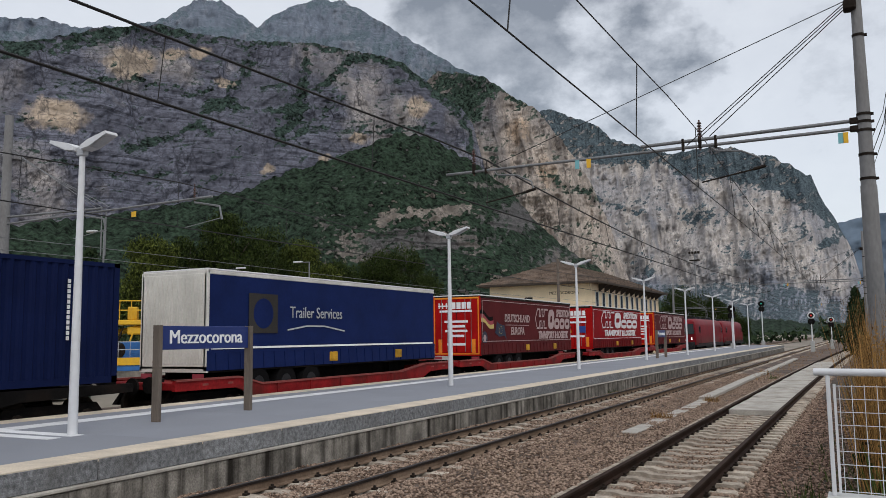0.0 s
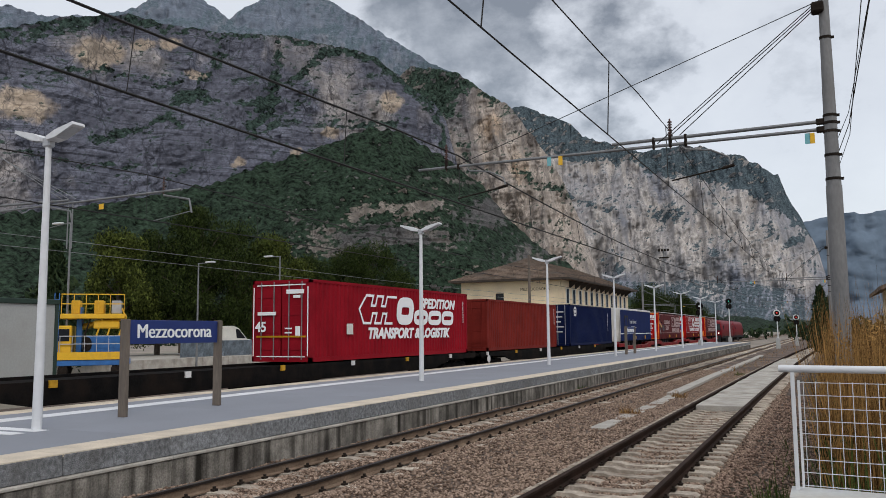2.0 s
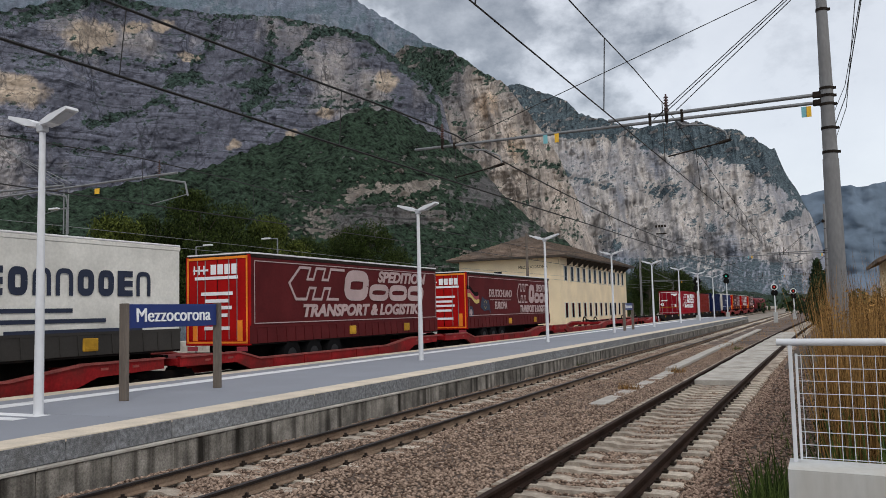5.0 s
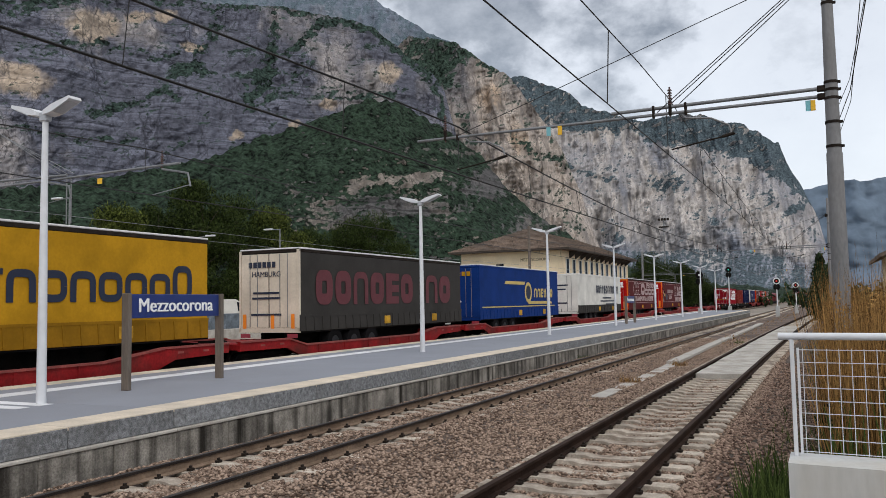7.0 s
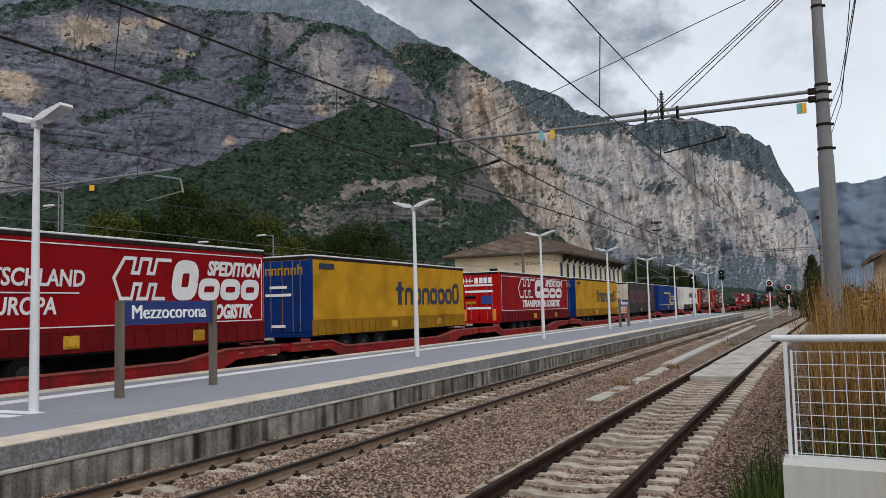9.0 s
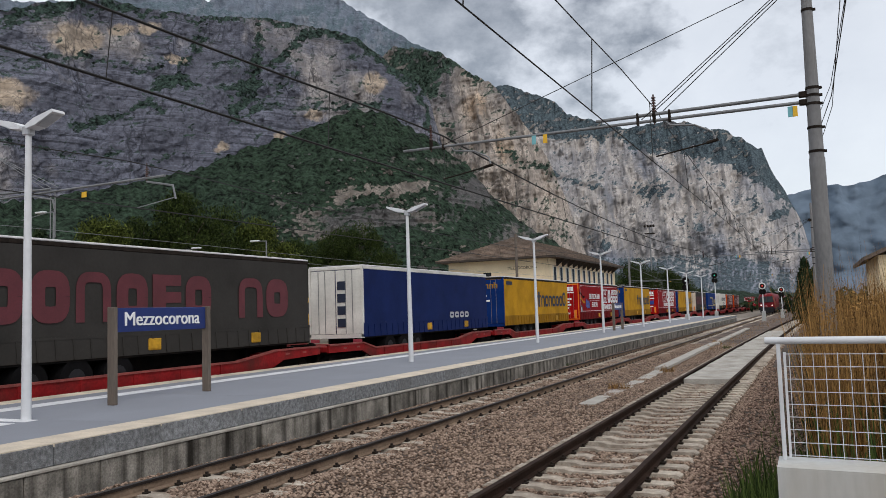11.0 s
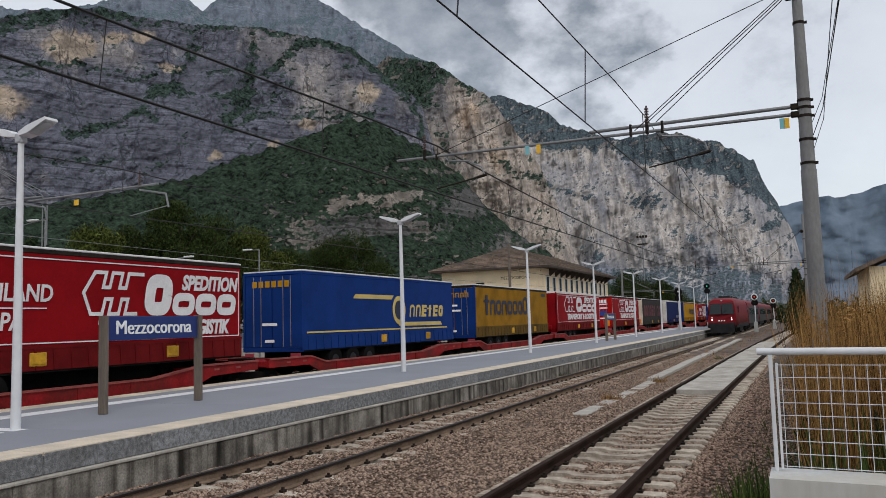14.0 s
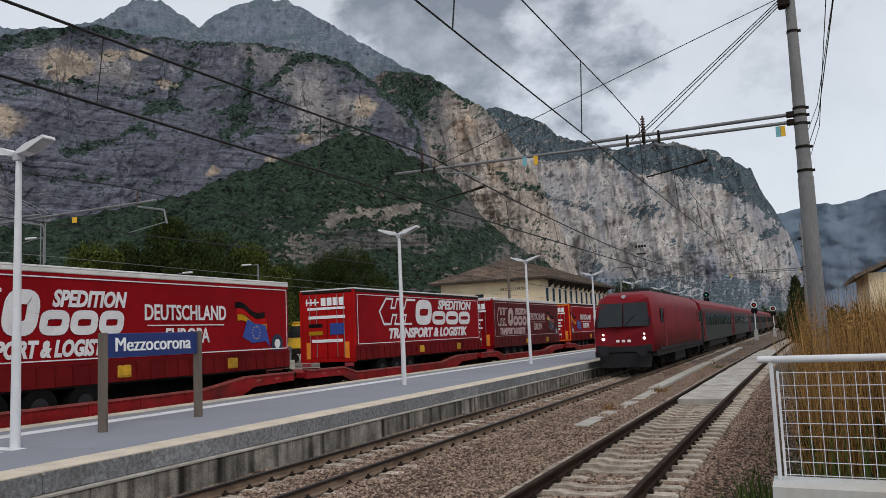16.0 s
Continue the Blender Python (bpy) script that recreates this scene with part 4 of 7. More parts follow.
def cantilever_pole(h=9.6, reach=8.6):
    t = thing("catenary_mast", "weathered concrete mast with a long steel cantilever", "mast")
    bm = B()
    tube(bm, (0, 0, -0.6), (0, 0, 4.9), 0.165, 0.138, 20)
    tube(bm, (0, 0, 4.9), (0, 0, h), 0.128, 0.076, 20)
    part("mast", bm, M_POLE, t)
    for z in (5.0, 5.45, 5.90, 6.06, 6.2, 7.7):
        bm = B()
        r = 0.128 - 0.011 * (z - 4.9) + 0.010
        tube(bm, (0, 0, z), (0, 0, z + 0.05), r, r, 16)
        box(bm, r - 0.02, r + 0.04, -0.02, 0.02, z, z + 0.05, 0.006)
        part("band", bm, M_IRON, t)
    part("upper_tube", tube(B(), (-0.12, 0, 6.13), (-4.1, 0, 6.11), 0.036, 0.036, 12), M_GALV, t)
    part("lower_tube", tube(B(), (-0.12, 0, 5.98), (-reach, 0, 5.99), 0.034, 0.030, 12), M_GALV, t)
    for z in (5.98, 6.13):
        part("hinge", box(B(), -0.24, -0.08, -0.05, 0.05, z - 0.055, z + 0.055, 0.012), M_IRON, t)
    for x in (-2.92, -7.9):
        bm = B()
        for k in range(6):
            tube(bm, (x, 0, 6.17 + k * 0.055), (x, 0, 6.195 + k * 0.055), 0.05, 0.034, 10)
        tube(bm, (x, 0, 5.9), (x, 0, 6.52), 0.018, 0.018, 6)
        part("insulator", bm, M_INSUL, t)
        part("tube_clamp", box(B(), x - 0.03, x + 0.03, -0.045, 0.045, 5.94, 6.17, 0.01), M_IRON, t)
    for x in (-2.62, -3.25, -7.6):
        part("tube_clamp", box(B(), x - 0.025, x + 0.025, -0.04, 0.04, 5.92, 6.17 if x > -4 else 6.04, 0.01), M_IRON, t)
    for x0 in (0.0, -4.7):
        bm = B()
        path_tube(bm, [(x0 - 2.7, 0, 5.93), (x0 - 2.62, 0, 5.86), (x0 - 2.15, 0, 5.80), (x0 - 1.82, 0, 5.63), (x0 - 1.77, 0, 5.45)], 0.018, 8)
        part("arm_bracket", bm, M_GALV, t)
        bm = B()
        path_tube(bm, [(x0 - 1.72, 0, 5.46), (x0 - 2.0, 0, 5.40), (x0 - 2.92, 0, 5.25)], 0.016, 8)
        tube(bm, (x0 - 1.72, 0, 5.46), (x0 - 1.95, 0, 5.41), 0.032, 0.032, 8)
        part("steady_arm", bm, M_IRON, t)
    for k, (x, z) in enumerate(((-3.17, 6.02), (-3.02, 6.08), (-2.74, 6.17))):
        part("stay_rod", tube(B(), (-0.12, 0.04 * k - 0.04, 8.44 - 0.04 * k), (x, 0.04 * k - 0.04, z), 0.010, 0.010, 5), M_WIRE, t)
    part("stay_wire", tube(B(), (-0.1, 0, 8.46), (-7.7, 0, 5.99), 0.009, 0.009, 5), M_WIRE, t)
    bm = B()
    box(bm, -0.22, 0.0, -0.2, 0.05, 8.2, 8.4, 0.03)
    part("clamp", bm, M_IRON, t)
    for x, c in ((-0.32, M_YELLOW), (-0.40, M_TEAL), (-5.2, M_YELLOW), (-5.45, M_TEAL)):
        bm = B()
        box(bm, x - 0.045, x + 0.045, -0.06, -0.05, 5.72 if x > -1 else 5.78, 5.92 if x > -1 else 5.97)
        part("marker_plate", bm, c, t, "small coloured marker plate")
    return t


M_TEAL = mat("teal_plate", (0.16, 0.40, 0.44), 0.5, var=0.05, bump=0)
mast = cantilever_pole()
mast.matrix_basis = pose(0.25, Y_POLE, -0.1)


# ---- freight train: loads, wagons, engines ----
def paint(name, c, rough=0.65, dirt=0.35):
    return mat(name, c, rough, var=0.10, scale=1.2, fine=14, bump=0.05, dirt=tuple(v * 0.45 for v in c), dirt_amount=dirt, dirt_scale=0.8, spec=0.06)


M_RED = paint("bright_red_curtain", (0.215, 0.004, 0.007))
M_MAROON = paint("faded_maroon_curtain", (0.085, 0.013, 0.014))
M_ENDRED = paint("signal_red_door", (0.36, 0.007, 0.007))
M_ORANGE = paint("orange_marking_tape", (0.80, 0.24, 0.03))
M_NAVY = paint("navy_curtain", (0.008, 0.017, 0.078))
M_BLUE = paint("strong_blue_curtain", (0.006, 0.030, 0.15))
M_GOLD = paint("yellow_ochre_curtain", (0.43, 0.222, 0.012), dirt=0.6)
M_OLDGOLD = paint("grimy_ochre_curtain", (0.25, 0.125, 0.009), dirt=0.7)
M_GRIME = paint("grimy_ochre_rail", (0.10, 0.06, 0.014), dirt=0.8)
M_GREY = paint("dusty_grey_curtain", (0.040, 0.037, 0.034))
M_OFFWHITE = paint("dirty_white_panel", (0.62, 0.60, 0.55))
M_CREAMEND = paint("cream_door_panel", (0.60, 0.52, 0.42))
M_SILVER = paint("pale_roof_rail", (0.60, 0.58, 0.54))
M_DULLWHITE = mat("faded_white_print", (0.62, 0.60, 0.60), 0.6, var=0.1, bump=0)
M_DIMPRINT = mat("dim_maroon_print", (0.38, 0.28, 0.27), 0.6, var=0.1, bump=0)
M_DARKRED = mat("dark_red_print", (0.26, 0.03, 0.045), 0.6, var=0.1, bump=0)
M_GREYRED = mat("grimy_red_print", (0.095, 0.018, 0.024), 0.6, var=0.15, bump=0)
M_INK = mat("navy_print", (0.010, 0.016, 0.038), 0.6, var=0.1, bump=0)
M_PALEGOLD = mat("pale_gold_print", (0.50, 0.38, 0.12), 0.6, var=0.1, bump=0)
M_BROWNBOX = paint("brown_container_steel", (0.165, 0.020, 0.015), 0.6, 0.5)
M_REDBOX = paint("red_container_steel", (0.24, 0.007, 0.015))
M_BLUEBOX = paint("dark_blue_container_steel", (0.005, 0.010, 0.046), 0.6)
M_EU = mat("flag_blue_print", (0.02, 0.05, 0.25), 0.5, var=0.05, bump=0)
M_LOCOGREY = mat("loco_dark_grey", (0.020, 0.020, 0.022), 0.7, var=0.2, spec=0.15)
M_TRUCKLAMP = mat("amber_box_plastic", (0.42, 0.23, 0.02), 0.6, var=0.25, fine=8, spec=0.15)
M_LOWRED = paint("grimy_red_side_rail", (0.12, 0.007, 0.008), 0.75, 0.8)

TW, TL, TB, TT = 1.275, 13.62, 1.30, 4.14  # half width, length, lower edge and roof of a trailer on its wagon


def side_plate(bm, y0, y1, z0, z1, x=TW + 0.012, slant=0.0, depth=0.008):
    """A flat printed block on the camera side."""
    pts = [(y0, z0), (y1, z0), (y1 + slant, z1), (y0 + slant, z1)]
    lo = [bm.verts.new((x - depth, *p)) for p in pts]
    hi = [bm.verts.new((x, *p)) for p in pts]
    bm.faces.new(hi)
    for i in range(4):
        bm.faces.new((lo[i], lo[(i + 1) % 4], hi[(i + 1) % 4], hi[i]))


def end_plate(bm, x0, x1, z0, z1, y=-0.012, depth=0.008):
    box(bm, x0, x1, y, y + depth, z0, z1)


def stroke(bm, pts, w, x=TW + 0.012):
    """A connected flat ribbon along a line of points."""
    vs = []
    for i, (y, z) in enumerate(pts):
        ds = [Vector((q[0] - p[0], q[1] - p[1])).normalized() for p, q in ((pts[max(i - 1, 0)], pts[max(i, 1)]), (pts[min(i, len(pts) - 2)], pts[min(i + 1, len(pts) - 1)]))]
        nrm = (Vector((-ds[0].y, ds[0].x)) + Vector((-ds[1].y, ds[1].x)))
        nrm = nrm.normalized() * (w / 2) / max(0.55, nrm.length / 2)
        vs.append((bm.verts.new((x, y + nrm.x, z + nrm.y)), bm.verts.new((x, y - nrm.x, z - nrm.y))))
    for (a, b), (c, d) in zip(vs, vs[1:]):
        bm.faces.new((b, d, c, a))


def comb_emblem(y, z, w, h, thick, material, parent, x=TW + 0.012):
    """Outlined comb-shaped arrow emblem."""
    up = [(0, .5), (.2, 1), (.40, 1), (.34, .64), (.46, .64), (.52, 1), (.70, 1), (.64, .64), (.76, .64), (.82, 1), (1.12, 1)]
    low = [(0, .5), (.12, 0), (.32, 0), (.38, .36), (.50, .36), (.44, 0), (.62, 0), (.68, .36), (.80, .36), (.74, 0), (.98, 0)]
    bm = B()
    stroke(bm, [(y + a * w, z + b * h) for a, b in up[::-1] + low[1:]], thick, x)
    part("comb_emblem", bm, material, parent, "outlined comb-shaped emblem")


def ring_block(bm, y0, y1, z0, z1, slant, kind, x=TW + 0.012):
    """One plain piece of a block mark: a bar (0), an open arch (1), a rounded ring (2), a heavy ring (3) or a notched block (4)."""
    w, h = y1 - y0, z1 - z0
    if kind == 0:
        side_plate(bm, y0 + 0.30 * w, y0 + 0.72 * w, z0, z1, x, slant)
        side_plate(bm, y0, y0 + w, z0 + 0.62 * h, z0 + 0.76 * h, x + 0.002, slant * 0.2)
        return
    if kind == 4:
        side_plate(bm, y0, y0 + 0.45 * w, z0, z1, x, slant)
        for f in (0.0, 0.38, 0.76):
            side_plate(bm, y0 + 0.45 * w + slant * f, y1 + slant * f, z0 + f * h, z0 + (f + 0.24) * h, x, slant * 0.24)
        return
    thick = min(w, h) * {1: 0.24, 2: 0.24, 3: 0.36}[kind]
    cy, cz, ry, rz = (y0 + y1) / 2, (z0 + z1) / 2, (w - thick) / 2, (h - thick) / 2
    pts = []
    for i in range(25):
        a = math.pi * (1.0 * i / 24 if kind == 1 else 2.0 * i / 24)
        c, q = math.cos(a), math.sin(a)
        p = (cy + ry * math.copysign(abs(c) ** 0.55, c), cz + rz * math.copysign(abs(q) ** 0.55, q))
        pts.append(p)
    if kind == 1:
        pts = [(pts[0][0], z0)] + pts + [(pts[-1][0], z0)]
    stroke(bm, [(p + slant * (q - z0) / h, q) for p, q in pts], thick, x)


def haulier_print(t, y, z, w, h, material, x=TW):
    """Comb emblem, chunky block mark and two lines of plain words; y, z: lower left corner, w, h: size."""
    comb_emblem(y + 0.01 * w, z + 0.36 * h, 0.30 * w, 0.62 * h, 0.055 * h, material, t, x + 0.012)
    for k, (a, b, top) in enumerate(((0.335, 0.505, 1.0), (0.515, 0.665, 0.71), (0.672, 0.822, 0.71), (0.829, 0.975, 0.71))):
        bm = B()
        low, rise = z + 0.33 * h, (top - 0.33) * h
        ring_block(bm, y + a * w, y + b * w, low, low + rise, 0.18 * rise, 3, x + 0.012)
        part("mark_block", bm, material, t)
    letters("SPEDITION", 0.34 * h, (x + 0.006, y + 0.79 * w, z + 0.87 * h), material, t, slant=0.25, bold=0.014 * h, stretch=0.42 * w / (0.34 * h * 5.1))
    letters("TRANSPORT & LOGISTIK", 0.33 * h, (x + 0.006, y + 0.50 * w, z + 0.12 * h), material, t, slant=0.25, bold=0.016 * h, stretch=0.93 * w / (0.33 * h * 12.3))


def trailer_base(name, label, curtain, end_mat, rail_mat, lower_mat, doors=True, group="curtain-sided trailers"):
    t = thing(name, label, "semi-trailer", group)
    # curtain side with slight vertical swelling between posts
    bm = B()
    n = 27
    ys = [0.08 + (TL - 0.16) * i / n for i in range(n + 1)]
    zs = [TB + 0.55, TB + 0.9, TB + 1.5, TB + 2.1, TT - 0.12]
    for s in (1, -1):
        ring = []
        for i, y in enumerate(ys):
            bulge = 0.006 * math.sin(i * 1.9) - (0.006 if i % 4 == 0 else 0)
            ring.append([bm.verts.new((s * (TW - 0.012 + bulge * math.sin(math.pi * k / 4)), y, z)) for k, z in enumerate(zs)])
        for a, b in zip(ring, ring[1:]):
            for k in range(4):
                f = bm.faces.new((a[k], b[k], b[k + 1], a[k + 1]) if s > 0 else (a[k], a[k + 1], b[k + 1], b[k]))
                f.smooth = True
    box(bm, -TW + 0.02, TW - 0.03, 0.05, TL - 0.03, TB + 0.3, TT - 0.05)
    part("curtain", bm, curtain, t)
    bm = B()
    box(bm, -TW, TW, 0.02, TL, TT - 0.12, TT, 0.02)
    part("roof_rail", bm, rail_mat, t)
    bm = B()
    box(bm, -TW - 0.004, TW + 0.004, 0.04, TL - 0.02, TT - 0.005, TT + 0.05, 0.015)
    part("roof_sheet", bm, M_DULLWHITE, t)
    bm = B()
    for s in (-1, 1):
        box(bm, s * TW - 0.03, s * TW + 0.01, 0.03, TL - 0.02, TB, TB + 0.53, 0.008)
        box(bm, s * (TW + 0.008) - 0.012, s * (TW + 0.008) + 0.012, 0.03, TL - 0.02, TB + 0.50, TB + 0.57)
    part("side_rail", bm, lower_mat, t)
    bm = B()
    prism(bm, [(0, TB + 0.50), (0.05, TB + 0.50), (0.09, TB + 0.02), (0.04, TB + 0.02)], "x", TW + 0.008, TW + 0.03)
    strap = mesh_of("curtain_strap", bm, lower_mat)
    for k in range(26):
        part("curtain_strap", strap, None, t).location = (0, 0.35 + k * 0.515, 0)
    # end frame and doors
    bm = B()
    box(bm, -TW, -TW + 0.09, 0, 0.1, TB, TT - 0.02)
    box(bm, TW - 0.09, TW, 0, 0.1, TB, TT - 0.02)
    box(bm, -TW, TW, 0, 0.1, TB - 0.04, TB + 0.12)
    part("end_frame", bm, end_mat, t)
    for s in (-1, 1) if doors else ():
        bm = B()
        box(bm, s * 0.6 - 0.575, s * 0.6 + 0.575, 0.012, 0.05, TB + 0.13, TT - 0.14, 0.006)
        door = part("end_door", bm, end_mat, t)
        bm = B()
        for o in (-0.12, 0.2):
            tube(bm, (s * 0.6 + s * o, 0.0, TB + 0.15), (s * 0.6 + s * o, 0.0, TT - 0.16), 0.014, 0.014, 6)
        part("lock_bar", bm, M_GALV, door)
    if not doors:
        part("headboard", box(B(), -TW + 0.03, TW - 0.03, 0.0, 0.06, TB + 0.05, TT - 0.1, 0.01), end_mat, t)
    bm = B()
    box(bm, -TW + 0.02, TW - 0.02, 0.03, TL, TB - 0.05, TB + 0.05)
    for s in (-0.5, 0.5):
        box(bm, s - 0.06, s + 0.06, 0.3, TL - 0.4, TB - 0.5, TB - 0.05)
    part("chassis", bm, M_BLACK, t)
    for k in range(3):
        y = 2.3 + 1.31 * k
        bm = B()
        tube(bm, (-1.0, y, 0.83), (1.0, y, 0.83), 0.07, 0.07, 8)
        axle = part("axle", bm, M_BLACK, t)
        for s in (-1, 1):
            bm = B()
            tube(bm, (s * 0.86, y, 0.83), (s * 1.24, y, 0.83), 0.5, 0.5, 22)
            part("tyre", bm, M_TYRE, axle)
            bm = B()
            tube(bm, (s * 1.2, y, 0.83), (s * 1.247, y, 0.83), 0.28, 0.25, 14)
            part("rim", bm, M_LOCOGREY, axle)
    for s in (-1, 1):
        bm = B()
        box(bm, s * 0.75 - 0.07, s * 0.75 + 0.07, 10.6, 10.75, 0.65, TB)
        box(bm, s * 0.75 - 0.14, s * 0.75 + 0.14, 10.52, 10.83, 0.6, 0.66)
        part("landing_leg", bm, M_BLACK, t)
    for y in (5.9, 10.3):
        bm = B()
        box(bm, TW - 0.02, TW + 0.04, y, y + 0.46, TB + 0.10, TB + 0.42, 0.02)
        box(bm, TW + 0.035, TW + 0.055, y + 0.05, y + 0.41, TB + 0.15, TB + 0.21, 0.004)
        part("lift_pad", bm, M_TRUCKLAMP, t, "yellow lifting pad")
    bm = B()
    box(bm, -TW + 0.05, TW - 0.05, -0.03, 0.03, TB - 0.42, TB - 0.26, 0.01)
    part("bumper", bm, M_BLACK, t)
    for s in (-1, 1):
        bm = B()
        box(bm, s * 1.0 - 0.2, s * 1.0 + 0.2, -0.02, 0.02, TB - 0.22, TB - 0.08)
        part("tail_lamp", bm, M_DARKRED, t)
    return t


def bars_on_end(t, rows, material, x0=-0.9, w=1.6, h=0.09):
    for z, f in rows:
        bm = B()
        end_plate(bm, x0 + (1 - f) * w / 2, x0 + (1 + f) * w / 2, z, z + h)
        part("printed_bar", bm, material, t)


def red_haulier(variant):
    """Red trailers of one haulier: variant picks curtain and end door prints."""
    faded = variant in ("maroon_flag", "maroon_plain", "maroon_rear_flag")
    label = {"flag": "bright red curtain trailer with flags and white print", "plain": "bright red curtain trailer with large white print",
             "maroon_flag": "faded maroon curtain trailer with dull flags and print", "maroon_plain": "faded maroon curtain trailer with dull print",
             "rear_flag": "bright red curtain trailer with print and flags at one end", "maroon_rear_flag": "faded maroon curtain trailer with dull flags at its far end",
             "front": "bright red trailer with flag print at its end", "headboard": "bright red trailer with plain numbered headboard"}[variant]
    t = trailer_base("semi_trailer", label, M_MAROON if faded else M_RED, M_RED if variant in ("headboard", "maroon_rear_flag") else M_ENDRED, M_SILVER if variant in ("headboard", "rear_flag", "maroon_rear_flag") else M_IRON, M_MAROON if faded else M_LOWRED, variant != "headboard")
    pr = M_DIMPRINT if faded else M_DULLWHITE
    if "flag" in variant:
        rear = "rear" in variant
        print_y, word_y, sh = (0.6, 8.55, 9.95) if rear else (7.35, 4.75, -0.75)
        haulier_print(t, print_y, 2.0, 5.6 if rear else 6.05, 1.6 if rear else 1.7, pr)
        for word, z in (("DEUTSCHLAND", 3.08), ("EUROPA", 2.42)):
            letters(word, 0.60 if rear else 0.56, (TW + 0.006, word_y, z), pr, t, stretch=0.80 if rear else 0.88, bold=0.012, slant=0.0 if rear else 0.12)
        bm = B()
        side_plate(bm, word_y - 1.6, word_y + 1.6, 2.73, 2.76)
        part("rule", bm, pr, t)
        for k, c in enumerate((M_BLACK, M_DARKRED if faded else M_ENDRED, M_PALEGOLD if faded else M_GOLD)):
            bm = B()
            for i in range(8):
                ya, yb = 0.75 + sh + 0.19 * i, 0.94 + sh + 0.19 * i
                za, zb = (3.45 - 0.045 * i - 0.19 * k + 0.08 * math.sin(v * 0.9) for v in (i, i + 1))
                pts = [(ya + 0.05 * k, za - 0.2), (yb + 0.05 * k, zb - 0.045 - 0.2), (yb + 0.05 * k, zb - 0.045), (ya + 0.05 * k, za)]
                bm.faces.new([bm.verts.new((TW + 0.010, *p)) for p in pts])
            part("flag_stripe", bm, c, t)
        bm = B()
        pts = [(sh + a - (1.4 if rear else 0), b) for a, b in ((2.5, 2.35), (3.0, 2.15), (3.7, 2.2), (3.95, 1.98), (3.7, 2.72), (3.1, 2.78), (2.75, 2.92))]
        bm.faces.new([bm.verts.new((TW + 0.011, *p)) for p in pts])
        part("blue_flag", bm, M_INK if faded else M_EU, t, "blue waving flag print")
        bm = B()
        for i in range(12):
            a = i * math.pi / 6
            sy = 3.2 + sh - (1.4 if rear else 0)
            side_plate(bm, sy - 0.02 + 0.2 * math.cos(a), sy + 0.02 + 0.2 * math.cos(a), 2.46 + 0.2 * math.sin(a), 2.50 + 0.2 * math.sin(a), TW + 0.014)
        part("flag_stars", bm, M_PALEGOLD, t)
        bm = B()
        by = 12.9 if rear else 0.5
        tube(bm, (TW, by, 2.1), (TW + 0.01, by, 2.1), 0.32, 0.32, 20)
        part("round_badge", bm, M_INK, t)
        bm = B()
        tube(bm, (TW, by, 2.1), (TW + 0.014, by, 2.1), 0.17, 0.17, 6)
        part("badge_centre", bm, pr, t)
    else:
        haulier_print(t, 2.0 if variant != "front" else 3.0, 2.08, 10.4 if variant != "front" else 9.2, 1.75, pr)
    # thin printed border
    bm = B()
    for a, b, c, d in ((0.25, TL - 0.15, TB + 0.62, TB + 0.65), (0.25, TL - 0.15, TT - 0.24, TT - 0.21), (0.25, 0.28, TB + 0.62, TT - 0.21), (TL - 0.18, TL - 0.15, TB + 0.62, TT - 0.21)):
        side_plate(bm, a, b, c, d)
    part("border_line", bm, pr, t)
    if variant == "headboard":
        letters("1411", 0.5, (-0.3, -0.012, TT - 0.62), M_WHITE, t, facing="end")
        bars_on_end(t, [(2.15, 0.8)], M_WHITE, -1.0, 1.3, 0.1)
        part("headboard_rib", box(B(), -TW + 0.05, TW - 0.05, -0.05, 0.02, TT - 1.0, TT - 0.96), M_RED, t)
        part("headboard_box", box(B(), -0.8, 0.9, -0.2, 0.02, 1.4, 1.75, 0.05), M_RED, t)
    else:
        bm = B()
        for x0, x1, z0, z1 in () if variant in ("plain", "front", "maroon_rear_flag") else ((-1.22, -1.16, TB + 0.02, TT - 0.1), (1.16, 1.22, TB + 0.02, TT - 0.1), (-1.22, 1.22, TT - 0.14, TT - 0.06), (-1.22, 1.22, TB + 0.02, TB + 0.08)):
            end_plate(bm, x0, x1, z0, z1)
        if variant not in ("plain", "front", "maroon_rear_flag"):
            part("marking_tape", bm, M_ORANGE, t, "orange outline tape")
        bm = B()
        for k in range(4):
            end_plate(bm, -0.25 + 0.28 * k, -0.03 + 0.28 * k, TT - 0.62, TT - 0.30)
        for k in range(3):
            end_plate(bm, -0.95 + 0.2 * k, -0.9 + 0.2 * k, TT - 0.6, TT - 0.32)
        end_plate(bm, -0.98, -0.35, TT - 0.50, TT - 0.44)
        end_plate(bm, -0.9, 0.85, TT - 0.78, TT - 0.68)
        part("end_logo", bm, M_WHITE, t)
        if variant in ("front", "plain"):
            for x0, cols in ((-0.85, (M_BLACK, M_ENDRED, M_GOLD)), (0.15, (M_EU,))):
                for k, c in enumerate(cols):
                    bm = B()
                    hh = 0.45 / len(cols)
                    end_plate(bm, x0, x0 + 0.65, 2.35 + hh * (len(cols) - 1 - k), 2.35 + hh * (len(cols) - k), -0.014)
                    part("end_flag", bm, c, t)
            bars_on_end(t, [(3.0, 0.95), (2.05, 0.8)], M_WHITE, -0.9, 1.8, 0.12)
        else:
            bars_on_end(t, [(2.85, 0.75), (2.62, 0.55), (2.4, 0.7), (2.16, 0.5), (1.75, 0.6)], M_WHITE, -0.85, 1.7, 0.11)
